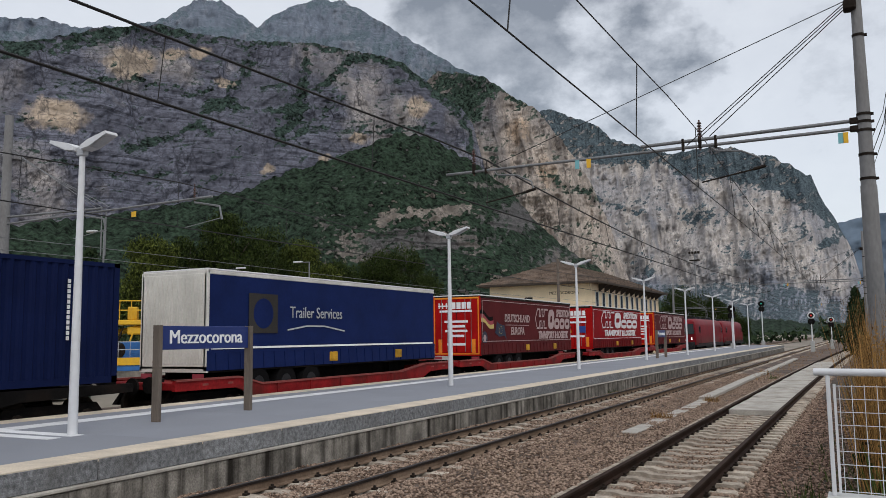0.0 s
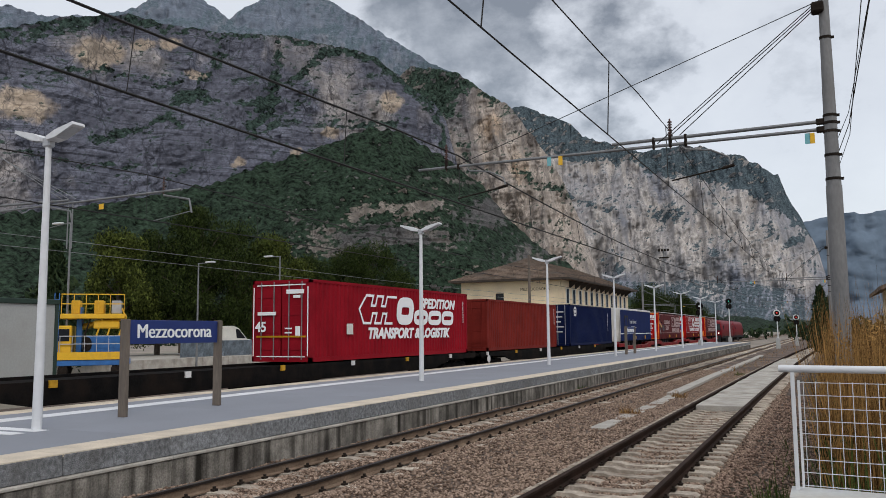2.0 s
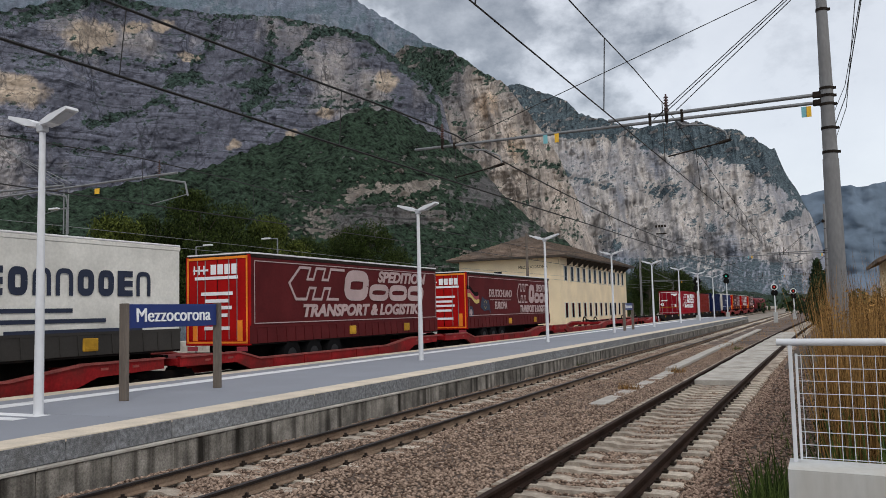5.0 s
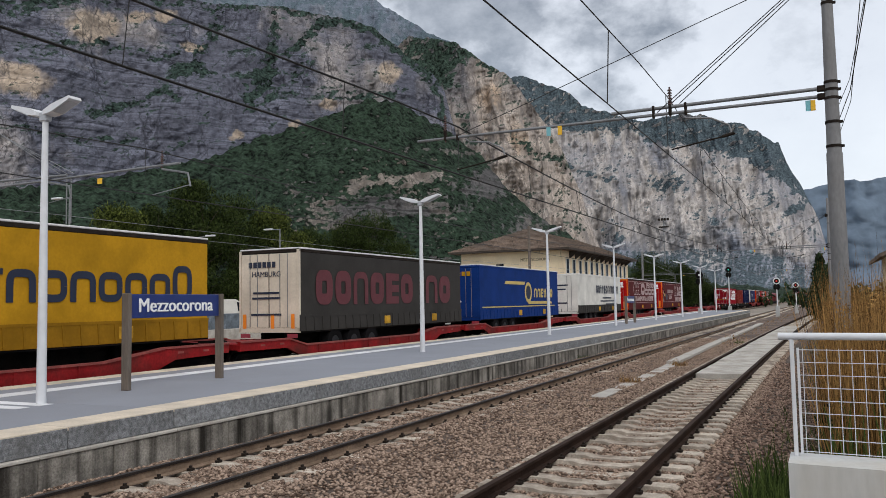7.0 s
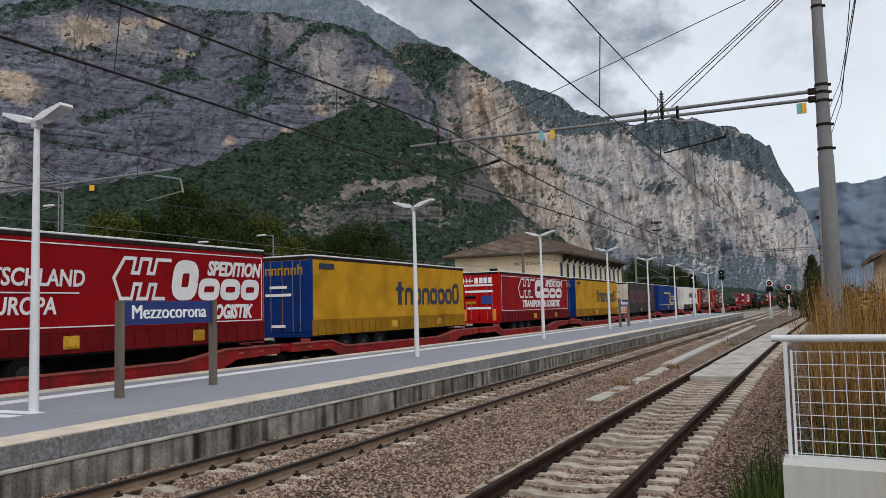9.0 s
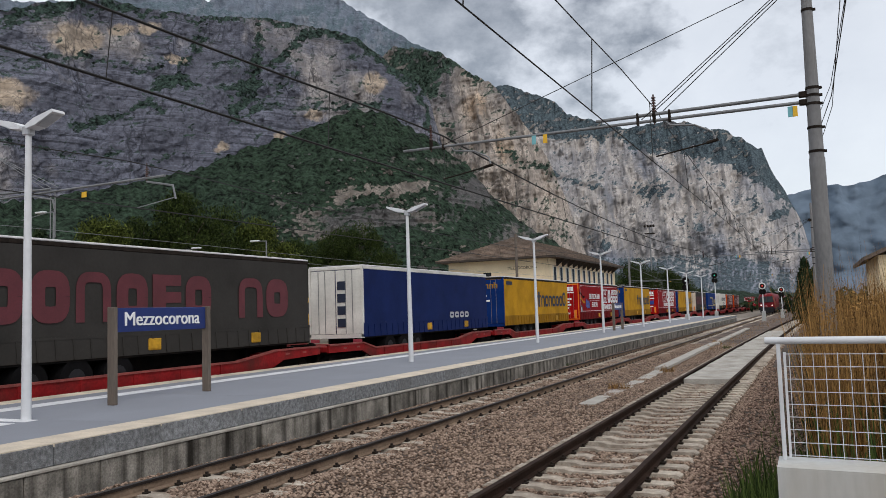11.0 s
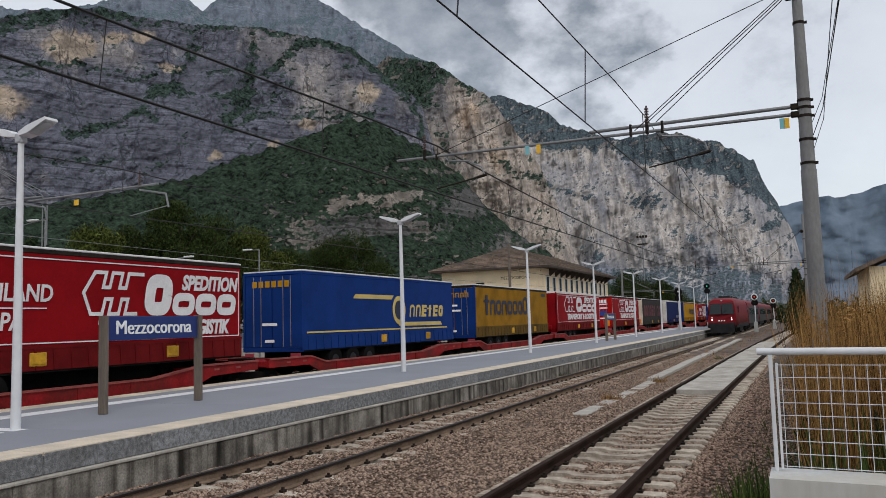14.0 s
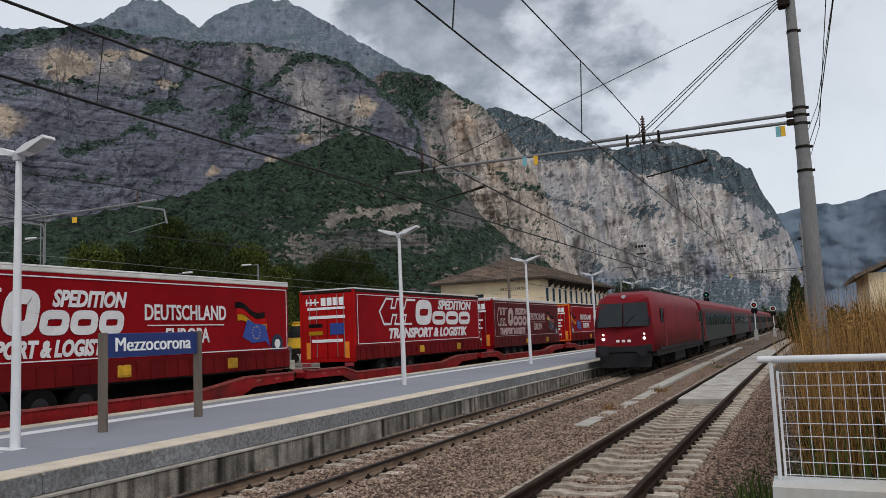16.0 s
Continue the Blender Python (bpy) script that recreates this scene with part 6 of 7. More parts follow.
def engine():
    """Rounded-nose electric engine; its lead end is at y = 0 and it reaches to y = 19.3."""
    t = thing("locomotive", "dark red rounded electric locomotive with pale headlamps", "locomotive", "electric locomotives")
    L = 19.3
    def section(y):
        u = min(y, L - y)
        k = min(1.0, max(0.0, u / 2.2))
        wide = 1.5 - 0.16 * (1 - k) ** 2
        roof = 3.86 - 0.22 * (1 - k) ** 1.5
        return [(-wide, 1.0), (-wide, 2.2), (-wide + 0.05 + 0.06 * (1 - k), 3.1), (-wide + 0.20, 3.62 - 0.16 * (1 - k)), (-wide * 0.62, roof), (wide * 0.62, roof), (wide - 0.20, 3.62 - 0.16 * (1 - k)), (wide - 0.05 - 0.06 * (1 - k), 3.1), (wide, 2.2), (wide, 1.0)]
    def nose(i, y):
        """Front rake: upper ring points lie further back than lower ones."""
        back = (0.0, 0.0, 0.26, 0.48, 0.75, 0.75, 0.48, 0.26, 0.0, 0.0)[i]
        return y + back * (max(0, 1 - y / 2.0)) - back * max(0, 1 - (L - y) / 2.0)
    bm = B()
    ys = [0, 0.25, 0.7, 1.3, 2.2, 5, 9.65, 14.3, 17.1, 18.0, 18.6, 19.05, L]
    rings = [[bm.verts.new((px, nose(i, y), pz)) for i, (px, pz) in enumerate(section(y))] for y in ys]
    for a, b in zip(rings, rings[1:]):
        for i in range(9):
            f = bm.faces.new((a[i], a[i + 1], b[i + 1], b[i]))
            f.smooth = True
        bm.faces.new((a[9], a[0], b[0], b[9]))
    bm.faces.new(rings[0][::-1]), bm.faces.new(rings[-1])
    bmesh.ops.recalc_face_normals(bm, faces=bm.faces[:])
    part("body", bm, M_LOCORED, t)
    for e, sgn in ((0.0, 1), (L, -1)):
        bm = B()
        def fy(z):
            return e + sgn * (0.26 * max(0, min(1, (z - 2.2) / 0.9)) + 0.22 * max(0, min(1, (z - 3.1) / 0.36)) - 0.03)
        for x0, x1 in ((-1.18, -0.03), (0.03, 1.18)):
            pts = [(x0, fy(2.18), 2.18), (x1, fy(2.18), 2.18), (x1 * 0.94, fy(3.28), 3.28), (x0 * 0.94, fy(3.28), 3.28)]
            vs = [bm.verts.new(p) for p in pts]
            back = [bm.verts.new((p[0], p[1] + sgn * 0.08, p[2])) for p in pts]
            bm.faces.new(vs)
            for i in range(4):
                bm.faces.new((vs[i], vs[(i + 1) % 4], back[(i + 1) % 4], back[i]))
        bmesh.ops.recalc_face_normals(bm, faces=bm.faces[:])
        part("windscreen", bm, M_CAB, t, "grey reflecting windscreen")
        bm = B()
        prism(bm, [(-1.30, 1.0), (1.30, 1.0), (1.28, 1.34), (0.5, 1.27), (-0.5, 1.27), (-1.28, 1.34)], "y", e - 0.014, e + 0.014)
        part("bumper_panel", bm, M_LOCOGREY, t, "black lower nose panel")
        for sx in (-1, 1):
            part("windscreen_pillar", box(B(), sx * 1.20 - 0.035, sx * 1.20 + 0.035, e + sgn * 0.06 - 0.07, e + sgn * 0.06 + 0.07, 2.16, 2.6, 0.01), M_LOCOGREY, t)
        part("wiper", path_tube(B(), [(0.05, fy(2.2) - sgn * 0.03, 2.2), (0.55, fy(2.7) - sgn * 0.03, 2.72)], 0.015, 5), M_LOCOGREY, t)
        part("top_lamp", tube(B(), (0, e + sgn * 0.52, 3.58), (0, e + sgn * 0.70, 3.58), 0.09, 0.09, 12), M_LAMPGREY, t)
        for x in (-0.95, 0.95):
            bm = B()
            tube(bm, (x, e - sgn * 0.03, 1.62), (x, e + sgn * 0.06, 1.62), 0.07, 0.07, 14)
            tube(bm, (x, e - sgn * 0.03, 1.82), (x, e + sgn * 0.06, 1.82), 0.045, 0.045, 14)
            part("headlamp", bm, M_HEADLIGHT if e == 0 else M_LAMPGREY, t, "round headlamp")
        for k in range(3):
            ring_x = -0.36 + 0.26 * k
            part("badge_block", box(B(), ring_x, ring_x + 0.16, e - 0.02, e + 0.02, 1.45, 1.57, 0.02), M_WHITE, t, "small white badge block")
        bm = B()
        prism(bm, [(-1.2, 0.95), (1.2, 0.95), (1.1, 0.3), (-1.1, 0.3)], "y", e + (0.02 if sgn > 0 else -0.62), e + (0.62 if sgn > 0 else -0.02))
        part("snow_plough", bm, M_LOCOGREY, t)
        for x in (-0.87, 0.87):
            bm = B()
            tube(bm, (x, e + sgn * 0.1, 1.04), (x, e - sgn * 0.35, 1.04), 0.09, 0.09, 10)
            tube(bm, (x, e - sgn * 0.35, 1.04), (x, e - sgn * 0.42, 1.04), 0.24, 0.24, 16)
            part("buffer", bm, M_LOCOGREY, t)
    bm = B()
    box(bm, -1.44, 1.44, 0.3, L - 0.3, 0.78, 1.03)
    box(bm, -1.2, 1.2, 7.6, 11.7, 0.25, 0.8, 0.05)
    part("underframe", bm, M_LOCOGREY, t)
    bm = B()
    box(bm, -0.9, 0.9, 2.6, L - 2.6, 3.78, 3.92, 0.03)
    for y in (4.2, 7.5, 11, 14.4):
        box(bm, -0.6, 0.6, y, y + 0.9, 3.9, 4.12, 0.05)
    part("roof_gear", bm, M_LOCOGREY, t)
    for y in (3.4, L - 3.4):
        bm = B()
        path_tube(bm, [(0, y - 0.8, 4.05), (0, y + 0.9, 4.6), (0, y - 0.3, 5.15)], 0.035, 6)
        tube(bm, (-0.75, y - 0.3, 5.15), (0.75, y - 0.3, 5.15), 0.03, 0.03, 6)
        part("pantograph", bm, M_SILLGREY, t)
    for s in (-1, 1):
        for y in (1.75, L - 2.3):
            bm = B()
            box(bm, s * 1.49 - 0.02, s * 1.49 + 0.02, y, y + 0.55, 2.3, 3.0, 0.02)
            part("cab_window", bm, M_GLASS, t)
        for y in (2.5, L - 3.2):
            part("cab_door", box(B(), s * 1.5 - 0.015, s * 1.5 + 0.012, y, y + 0.7, 1.1, 3.0, 0.01), M_LOCORED, t)
        part("sill_band", box(B(), s * 1.5 - 0.012, s * 1.5 + 0.012, 0.9, L - 0.9, 1.02, 1.16), M_LOCOGREY, t)
    for y in (4.3, L - 4.3):
        bogie(t, y)
    return t


def coach():
    t = thing("passenger_coach", "dark grey passenger coach with red roof and window band", "railway coach", "passenger coaches")
    L = 26.0
    bm = B()
    prof = [(-1.41, 0.95), (-1.43, 2.1), (-1.38, 3.2), (1.38, 3.2), (1.43, 2.1), (1.41, 0.95)]
    prism(bm, prof, "y", 0.15, L - 0.15)
    part("body", bm, M_COACHSIDE, t)
    bm = B()
    prism(bm, [(-1.40, 3.02), (-1.25, 3.55), (-0.8, 3.92), (0, 4.02), (0.8, 3.92), (1.25, 3.55), (1.40, 3.02)], "y", 0.12, L - 0.12)
    part("roof", bm, M_LOCORED, t, "dark red curved roof")
    bm = B()
    for s in (-1, 1):
        box(bm, s * 1.435 - 0.01, s * 1.435 + 0.01, 1.6, L - 1.6, 1.95, 2.95)
    part("window_band", bm, M_COACHDARK, t)
    for s in (-1, 1):
        for k in range(11):
            bm = B()
            box(bm, s * 1.45 - 0.008, s * 1.45 + 0.008, 2.2 + 2.0 * k, 3.7 + 2.0 * k, 2.05, 2.85, 0.0)
            part("window", bm, M_GLASS, t)
        for y in (0.55, L - 1.45):
            bm = B()
            box(bm, s * 1.435 - 0.015, s * 1.435 + 0.015, y, y + 0.9, 1.0, 3.0, 0.01)
            part("door", bm, M_LOCORED, t, "dark red coach door")
    bm = B()
    box(bm, -1.2, 1.2, 5.5, L - 5.5, 0.45, 0.95, 0.05)
    part("underframe", bm, M_LOCOGREY, t)
    bm = B()
    for e in (-0.12, L - 0.12):
        box(bm, -0.7, 0.7, e, e + 0.27, 1.0, 3.4)
    part("gangway", bm, M_TYRE, t)
    bogie(t, 3.4), bogie(t, L - 3.4)
    return t


# order of the freight train, distance of each rear end along the line at the start
FREIGHT = []
proto = {}


def load(kind, u, builder, *args):
    if kind in proto:
        ob = copy_thing(proto[kind], pose(X_FREIGHT, u, 0))
    else:
        ob = proto[kind] = builder(*args)
    FREIGHT.append((ob, u))
    return ob


load("engine", 91.3, engine), load("engine", 111.0, engine)
load("maroon_plain", 72.2, red_haulier, "maroon_plain")
load("plain", 53.7, red_haulier, "plain")
load("maroon_flag", 35.5, red_haulier, "maroon_flag")
load("navy", 17.2, navy_trailer)
load("blue_box", 2.0, container, "blue")
load("brown_box", -13.4, container, "brown")
load("red_box", -29.8, container, "red")
load("maroon_flag", -96.3, red_haulier), load("maroon_plain", -113.4, red_haulier)
load("white", -130.0, white_trailer)
load("blue", -148.4, blue_trailer)
load("grey", -164.4, grey_trailer)
load("yellow", -182.5, yellow_trailer)
load("front", -198.1, red_haulier, "front")
load("yellow", -216.8, yellow_trailer)
load("flag", -233.1, red_haulier, "flag")
load("yellow", -250.0, yellow_trailer)
load("navy_end", -266.3, navy_trailer, True)
load("grey", -283.7, grey_trailer)
load("front", -299.3, red_haulier)
load("headboard", -317.8, red_haulier, "headboard")
load("old_yellow", -333.7, yellow_trailer, True)
load("blue", -350.4, blue_trailer)
load("flag", -367.4, red_haulier)
load("maroon_rear_flag", -384.4, red_haulier, "maroon_rear_flag")
load("plain", -400.2, red_haulier)
load("rear_flag", -418.3, red_haulier, "rear_flag")
load("pocket", 52.0, pocket_wagon)
for u in (15.6, -99.6, -133.9, -168.0, -201.9, -235.6, -269.4, -303.4, -336.3, -369.9, -404.2, -438.4):
    load("pocket", u, pocket_wagon)
load("flat_long", -14.6, flat_wagon, 29.6, "black container wagon with pale lock brackets")
load("flat_empty", -45.7, flat_wagon, 30.9, "long black container wagon with a half-empty deck")
load("pocket_short", -65.5, pocket_wagon, 19.7)
ENGINE_LEAD = load("engine_express", 0, engine)
FREIGHT.pop()
EXPRESS = [(ENGINE_LEAD, 0.0)]
first_coach = coach()
EXPRESS.append((first_coach, 19.6))
for k in range(1, 7):
    EXPRESS.append((copy_thing(first_coach, pose(X_MAIN, 500, 0)), 19.6 + 26.3 * k))


# ---- station building ----
def station():
    t = thing("station_building", "cream rendered station building with brown hipped roof and dark eaves", "building")
    x1, x0, y0, y1, ze = -25.9, -37.9, 85.5, 118.0, 8.0
    bm = B()
    wx, wy = -33.2, 5.25  # the opening of the end window
    for a, b, c, d, e, f in ((x0, wx - 0.52, y0, y0 + 0.4, GROUND_Z - 0.2, ze), (wx + 0.52, x1, y0, y0 + 0.4, GROUND_Z - 0.2, ze), (wx - 0.52, wx + 0.52, y0, y0 + 0.4, GROUND_Z - 0.2, wy), (wx - 0.52, wx + 0.52, y0, y0 + 0.4, wy + 1.25, ze),
                             (x0, x1, y1 - 0.4, y1, GROUND_Z - 0.2, ze), (x0, x0 + 0.4, y0 + 0.4, y1 - 0.4, GROUND_Z - 0.2, ze), (x1 - 0.4, x1, y0 + 0.4, y1 - 0.4, GROUND_Z - 0.2, ze)):
        part("wall", box(B(), a, b, c, d, e, f), M_CREAM, t)
    bm = B()
    box(bm, wx - 0.52, wx + 0.52, y0 + 0.2, y0 + 0.25, wy, wy + 1.25)
    win = part("window", bm, M_GLASS, t, "dark upper window")
    bm = B()
    box(bm, wx - 0.62, wx + 0.62, y0 - 0.08, y0 + 0.1, wy - 0.12, wy)
    part("sill", bm, M_LEDGE, win)
    for k in range(12):
        for z in (1.2, 5.3):
            y = 87.0 + 2.55 * k
            bm = B()
            box(bm, x1 - 0.02, x1 + 0.05, y, y + 0.95, z, z + 1.6, 0.01)
            pane = part("window", bm, M_GLASS, t, "tall narrow dark window")
            for a, b in ((y - 0.16, y), (y + 0.95, y + 1.11)):
                part("frame", box(B(), x1 - 0.02, x1 + 0.07, a, b, z - 0.1, z + 1.7), M_OFFWHITE, pane)
    o = 1.15
    bm = B()
    xm, zr = (x0 + x1) / 2, ze + 2.85
    quads(bm, [(x0 - o, y0 - o, ze), (x1 + o, y0 - o, ze), (x1 + o, y1 + o, ze), (x0 - o, y1 + o, ze), (xm, y0 + 5.9, zr), (xm, y1 - 5.9, zr),
               (x0 - o, y0 - o, ze - 0.2), (x1 + o, y0 - o, ze - 0.2), (x1 + o, y1 + o, ze - 0.2), (x0 - o, y1 + o, ze - 0.2)],
          [(0, 1, 4), (1, 2, 5, 4), (2, 3, 5), (3, 0, 4, 5), (6, 9, 8, 7)])
    bmesh.ops.recalc_face_normals(bm, faces=bm.faces[:])
    roof = part("roof", bm, M_ROOF, t)
    # tile courses laid on the two slopes that show
    run = Vector((xm - x1 - o, 0, zr - ze))
    for k in range(16):
        u = k / 16
        bm = B()
        xa, za = x1 + o + run.x * u, ze + run.z * u
        ya, yb = y0 - o + (5.9 + o) * u, y1 + o - (5.9 + o) * u
        box(bm, xa - 0.45, xa + 0.02, ya, yb, za - 0.02, za + 0.07)
        part("tile_course", bm, M_ROOF, roof)
        bm = B()
        yy, hw = y0 - o + (5.9 + o) * u, (x1 - x0 + 2 * o) / 2 * (1 - u)
        box(bm, xm - hw, xm + hw, yy - 0.02, yy + 0.42, za - 0.02, za + 0.07)
        part("tile_course", bm, M_ROOF, roof)
    bm = B()
    box(bm, x0 - o + 0.02, x1 + o - 0.02, y0 - o + 0.01, y0 - o + 0.1, ze - 0.22, ze + 0.02)
    box(bm, x1 + o - 0.1, x1 + o - 0.01, y0 - o + 0.1, y1 + o, ze - 0.22, ze + 0.02)
    part("fascia", bm, M_DARKWOOD, t)
    bm = B()
    prism(bm, [(0.02, ze - 1.0), (0.12, ze - 1.0), (1.0, ze - 0.3), (1.0, ze - 0.2), (0.02, ze - 0.2)], "y", 0, 0.16)
    br = mesh_of("eave_bracket", bm, M_DARKWOOD)
    for k in range(13):
        part("eave_bracket", br, None, t).location = (x1, 88.2 + 2.3 * k, 0)
    letters("MEZZOCORONA", 0.46, (-29.0, y0 - 0.01, ze - 1.15), M_BLACK, t, facing="end", label="dark place name on the wall", stretch=0.95)
    bm = B()
    box(bm, x0 - 4.5, x0, y0 + 5, y0 + 15, GROUND_Z - 0.2, 5.6)
    part("side_wing", bm, M_CREAM, t)
    bm = B()
    prism(bm, [(x0 - 5.2, 5.6), (x0 + 0.1, 5.6), (x0 + 0.1, 6.9), (x0 - 2, 6.9)], "y", y0 + 4.4, y0 + 15.5)
    part("wing_roof", bm, M_ROOF, t)
    for x in (x0 - 3.4, x0 - 1.6):
        bm = B()
        box(bm, x - 0.4, x + 0.4, y0 + 4.93, y0 + 5.05, 3.0, 4.4)
        part("window", bm, M_GLASS, t)
    return t


station()


# ---- white railing with mesh, close to the camera ----
def mesh_fence():
    t = thing("railing", "white steel railing with welded mesh on a concrete plinth", "railing")
    z0, z1 = 0.86, 1.835
    bm = B()
    tube(bm, (-0.08, 0, z1), (2.4, -0.25, z1), 0.03, 0.03, 12)
    part("handrail", bm, M_LAMP, t)
    for x in (0.02, 1.2, 2.4):
        bm = B()
        box(bm, x - 0.016, x + 0.016, -0.025 - 0.1 * x, 0.025 - 0.1 * x, z0, z1, 0.004)
        part("post", bm, M_LAMP, t)
    bm = B()
    box(bm, 0.055, 0.075, -0.02, 0.01, z0 + 0.02, z0 + 0.88)
    part("panel_frame", bm, M_LAMP, t)
    for k in range(9):
        z = z0 + 0.04 + 0.103 * k
        bm = B()
        tube(bm, (0.06, 0, z), (2.4, -0.25, z), 0.0034, 0.0034, 6)
        part("mesh_bar", bm, M_LAMP, t)
    for k in range(26):
        x = 0.10 + 0.09 * k
        bm = B()
        tube(bm, (x, -0.104 * x, z0 + 0.03), (x, -0.104 * x, z0 + 0.875), 0.0028, 0.0028, 6)
        part("mesh_rod", bm, M_LAMP, t)
    bm = B()
    prism(bm, [(-0.03, -0.35), (2.5, -0.6), (2.5, -0.1), (-0.03, 0.16)], "z", -0.5, z0)
    part("plinth", bm, M_PLINTH, t, "pale rust-streaked concrete plinth")
    return t


M_PLINTH = mat("pale_plinth_concrete", (0.50, 0.51, 0.50), 0.85, var=0.1, scale=2, fine=20, bump=0.15, dirt=(0.36, 0.30, 0.22), dirt_amount=0.5, dirt_scale=2.0, stretch=(1, 1, 0.2))
rail_fence = mesh_fence()
rail_fence.matrix_basis = pose(-0.30, 7.35, 0)


# ---- further masts ----
far_mast = copy_thing(mast, pose(0.35, 66.5, -0.1))
copy_thing(mast, pose(0.6, 116.5, -0.1))


def left_mast():
    t = thing("catenary_mast", "concrete mast with a cantilever over the freight line", "mast", "masts beyond the freight line")
    bm = B()
    tube(bm, (0, 0, -0.6), (0, 0, 10.2), 0.21, 0.14, 18)
    part("mast", bm, M_POLE, t)
    for a, b, r, n in (((0.1, 0, 6.55), (4.9, 0, 6.45), 0.04, "upper_tube"), ((0.1, 0, 6.3), (9.6, 0, 6.42), 0.035, "lower_tube")):
        part(n, tube(B(), a, b, r, r, 10), M_GALV, t)
    for k in range(3):
        part("stay_rod", tube(B(), (0.1, 0.05 * k, 9.0 - 0.1 * k), (4.6 + 0.25 * k, 0.05 * k, 6.5), 0.012, 0.012, 5), M_GALV, t)
    for x in (4.0, 8.9):
        bm = B()
        path_tube(bm, [(x, 0, 6.3), (x + 1.0, 0, 6.1), (x + 1.1, 0, 5.7)], 0.03, 8)
        path_tube(bm, [(x + 1.1, 0, 5.75), (x - 0.4, 0, 5.55)], 0.014, 6)
        part("steady_arm", bm, M_GALV, t)
        bm = B()
        for k in range(4):
            tube(bm, (x, 0, 6.45 + k * 0.07), (x, 0, 6.48 + k * 0.07), 0.06, 0.045, 8)
        tube(bm, (x, 0, 6.3), (x, 0, 6.85), 0.02, 0.02, 6)
        part("insulator", bm, M_INSUL, t)
    for x in (4.9, 5.1):
        bm = B()
        tube(bm, (x, 0, 4.9), (x, 0, 6.35), 0.02, 0.02, 6)
        part("drop_tube", bm, M_GALV, t)
    bm = B()
    box(bm, 6.3, 6.5, -0.05, -0.04, 6.05, 6.22)
    part("marker_plate", bm, M_YELLOW, t)
    return t


lm_ = left_mast()
lm_.matrix_basis = pose(-26.6, 18.1, 0.0)
copy_thing(lm_, pose(-26.6, 132, -0.2))

for k, (x, zt, r) in enumerate(((0.42, 8.4, 0.006), (0.62, 7.7, 0.008), (0.70, 7.5, 0.006))):
    bm = path_tube(B(), [(0.12, 0, 5.3 + 0.25 * k), (0.30, -0.4, 5.75 + 0.2 * k), (x * 0.8, -6, 6.3 + 0.3 * k), (x, -14, zt + 0.6)], r, 6)
    part("feeder_cable", bm, M_WIRE, mast)
low_wires = thing("telegraph_wire", "pale low wires slung along the yard", "wire")
for z in (5.05, 5.45):
    part("wire", path_tube(B(), [(-24.5, -30 + 10 * i, z - 0.1 * math.sin(i)) for i in range(22)], 0.012, 5), M_GALV, low_wires)


# ---- signals and small line-side gear ----
def signal(x, y, z, lit, white=True):
    t = thing("railway_signal", "colour light signal with pale round target board on a post" if white else "dark colour light signal on a post", "signal", "signals")
    part("post", tube(B(), (0, 0, -0.3), (0, 0, z - 0.4), 0.08, 0.07, 10), M_LAMP, t)
    for k in range(2):
        bm = B()
        tube(bm, (0, -0.05, z - 0.75 * k), (0, 0.02, z - 0.75 * k), 0.42, 0.42, 20)
        board = part("target_board", bm, M_WHITE if white and k == 0 else M_BLACK, t)
        bm = B()
        tube(bm, (0, -0.10, z - 0.75 * k), (0, -0.05, z - 0.75 * k), 0.30, 0.30, 20)
        part("lamp_hood", bm, M_BLACK, board)
        bm = B()
        tube(bm, (0, -0.12, z - 0.75 * k), (0, -0.1, z - 0.75 * k), 0.10, 0.10, 12)
        part("lens", bm, lit if k == 0 else M_GLASS, board)
    part("relay_box", box(B(), -0.25, 0.25, -0.2, 0.2, -0.3, 1.1, 0.03), M_GREYBOX, t)
    t.matrix_basis = pose(x, y, 0)
    return t


M_REDLENS = glow("red_signal_lens", (0.6, 0.03, 0.02), 0.5)
M_GREENLENS = glow("green_signal_lens", (0.02, 0.5, 0.35), 0.6)
signal(-5.7, 112, 4.3, M_REDLENS)
signal(-4.1, 132, 4.0, M_REDLENS)
signal(-12.9, 126, 6.4, M_GREENLENS, False)
signal(-13.0, 96, 4.9, M_WHITE, False)

# tall floodlight mast far off
flood = thing("floodlight_mast", "tall slim floodlight mast with a small platform", "mast")
part("mast", tube(B(), (0, 0, -0.4), (0, 0, 19), 0.2, 0.1, 10), M_GALV, flood)
part("platform", box(B(), -1.0, 1.0, -0.5, 0.5, 17.2, 17.4), M_IRON, flood)
for x in (-0.9, -0.3, 0.3, 0.9):
    part("floodlight", box(B(), x - 0.22, x + 0.22, -0.5, -0.2, 18.6, 19.1, 0.04), M_IRON, flood)
flood.matrix_basis = pose(-30.0, 172, 0)

pole = thing("utility_pole", "weathered wooden utility pole", "pole")
part("trunk", tube(B(), (0, 0, -0.4), (0, 0, 9.4), 0.16, 0.12, 10), M_POSTWOOD, pole)
part("crossarm", box(B(), -0.6, 0.6, -0.06, 0.06, 9.0, 9.12), M_POSTWOOD, pole)
pole.matrix_basis = pose(-25.3, 73, 0)


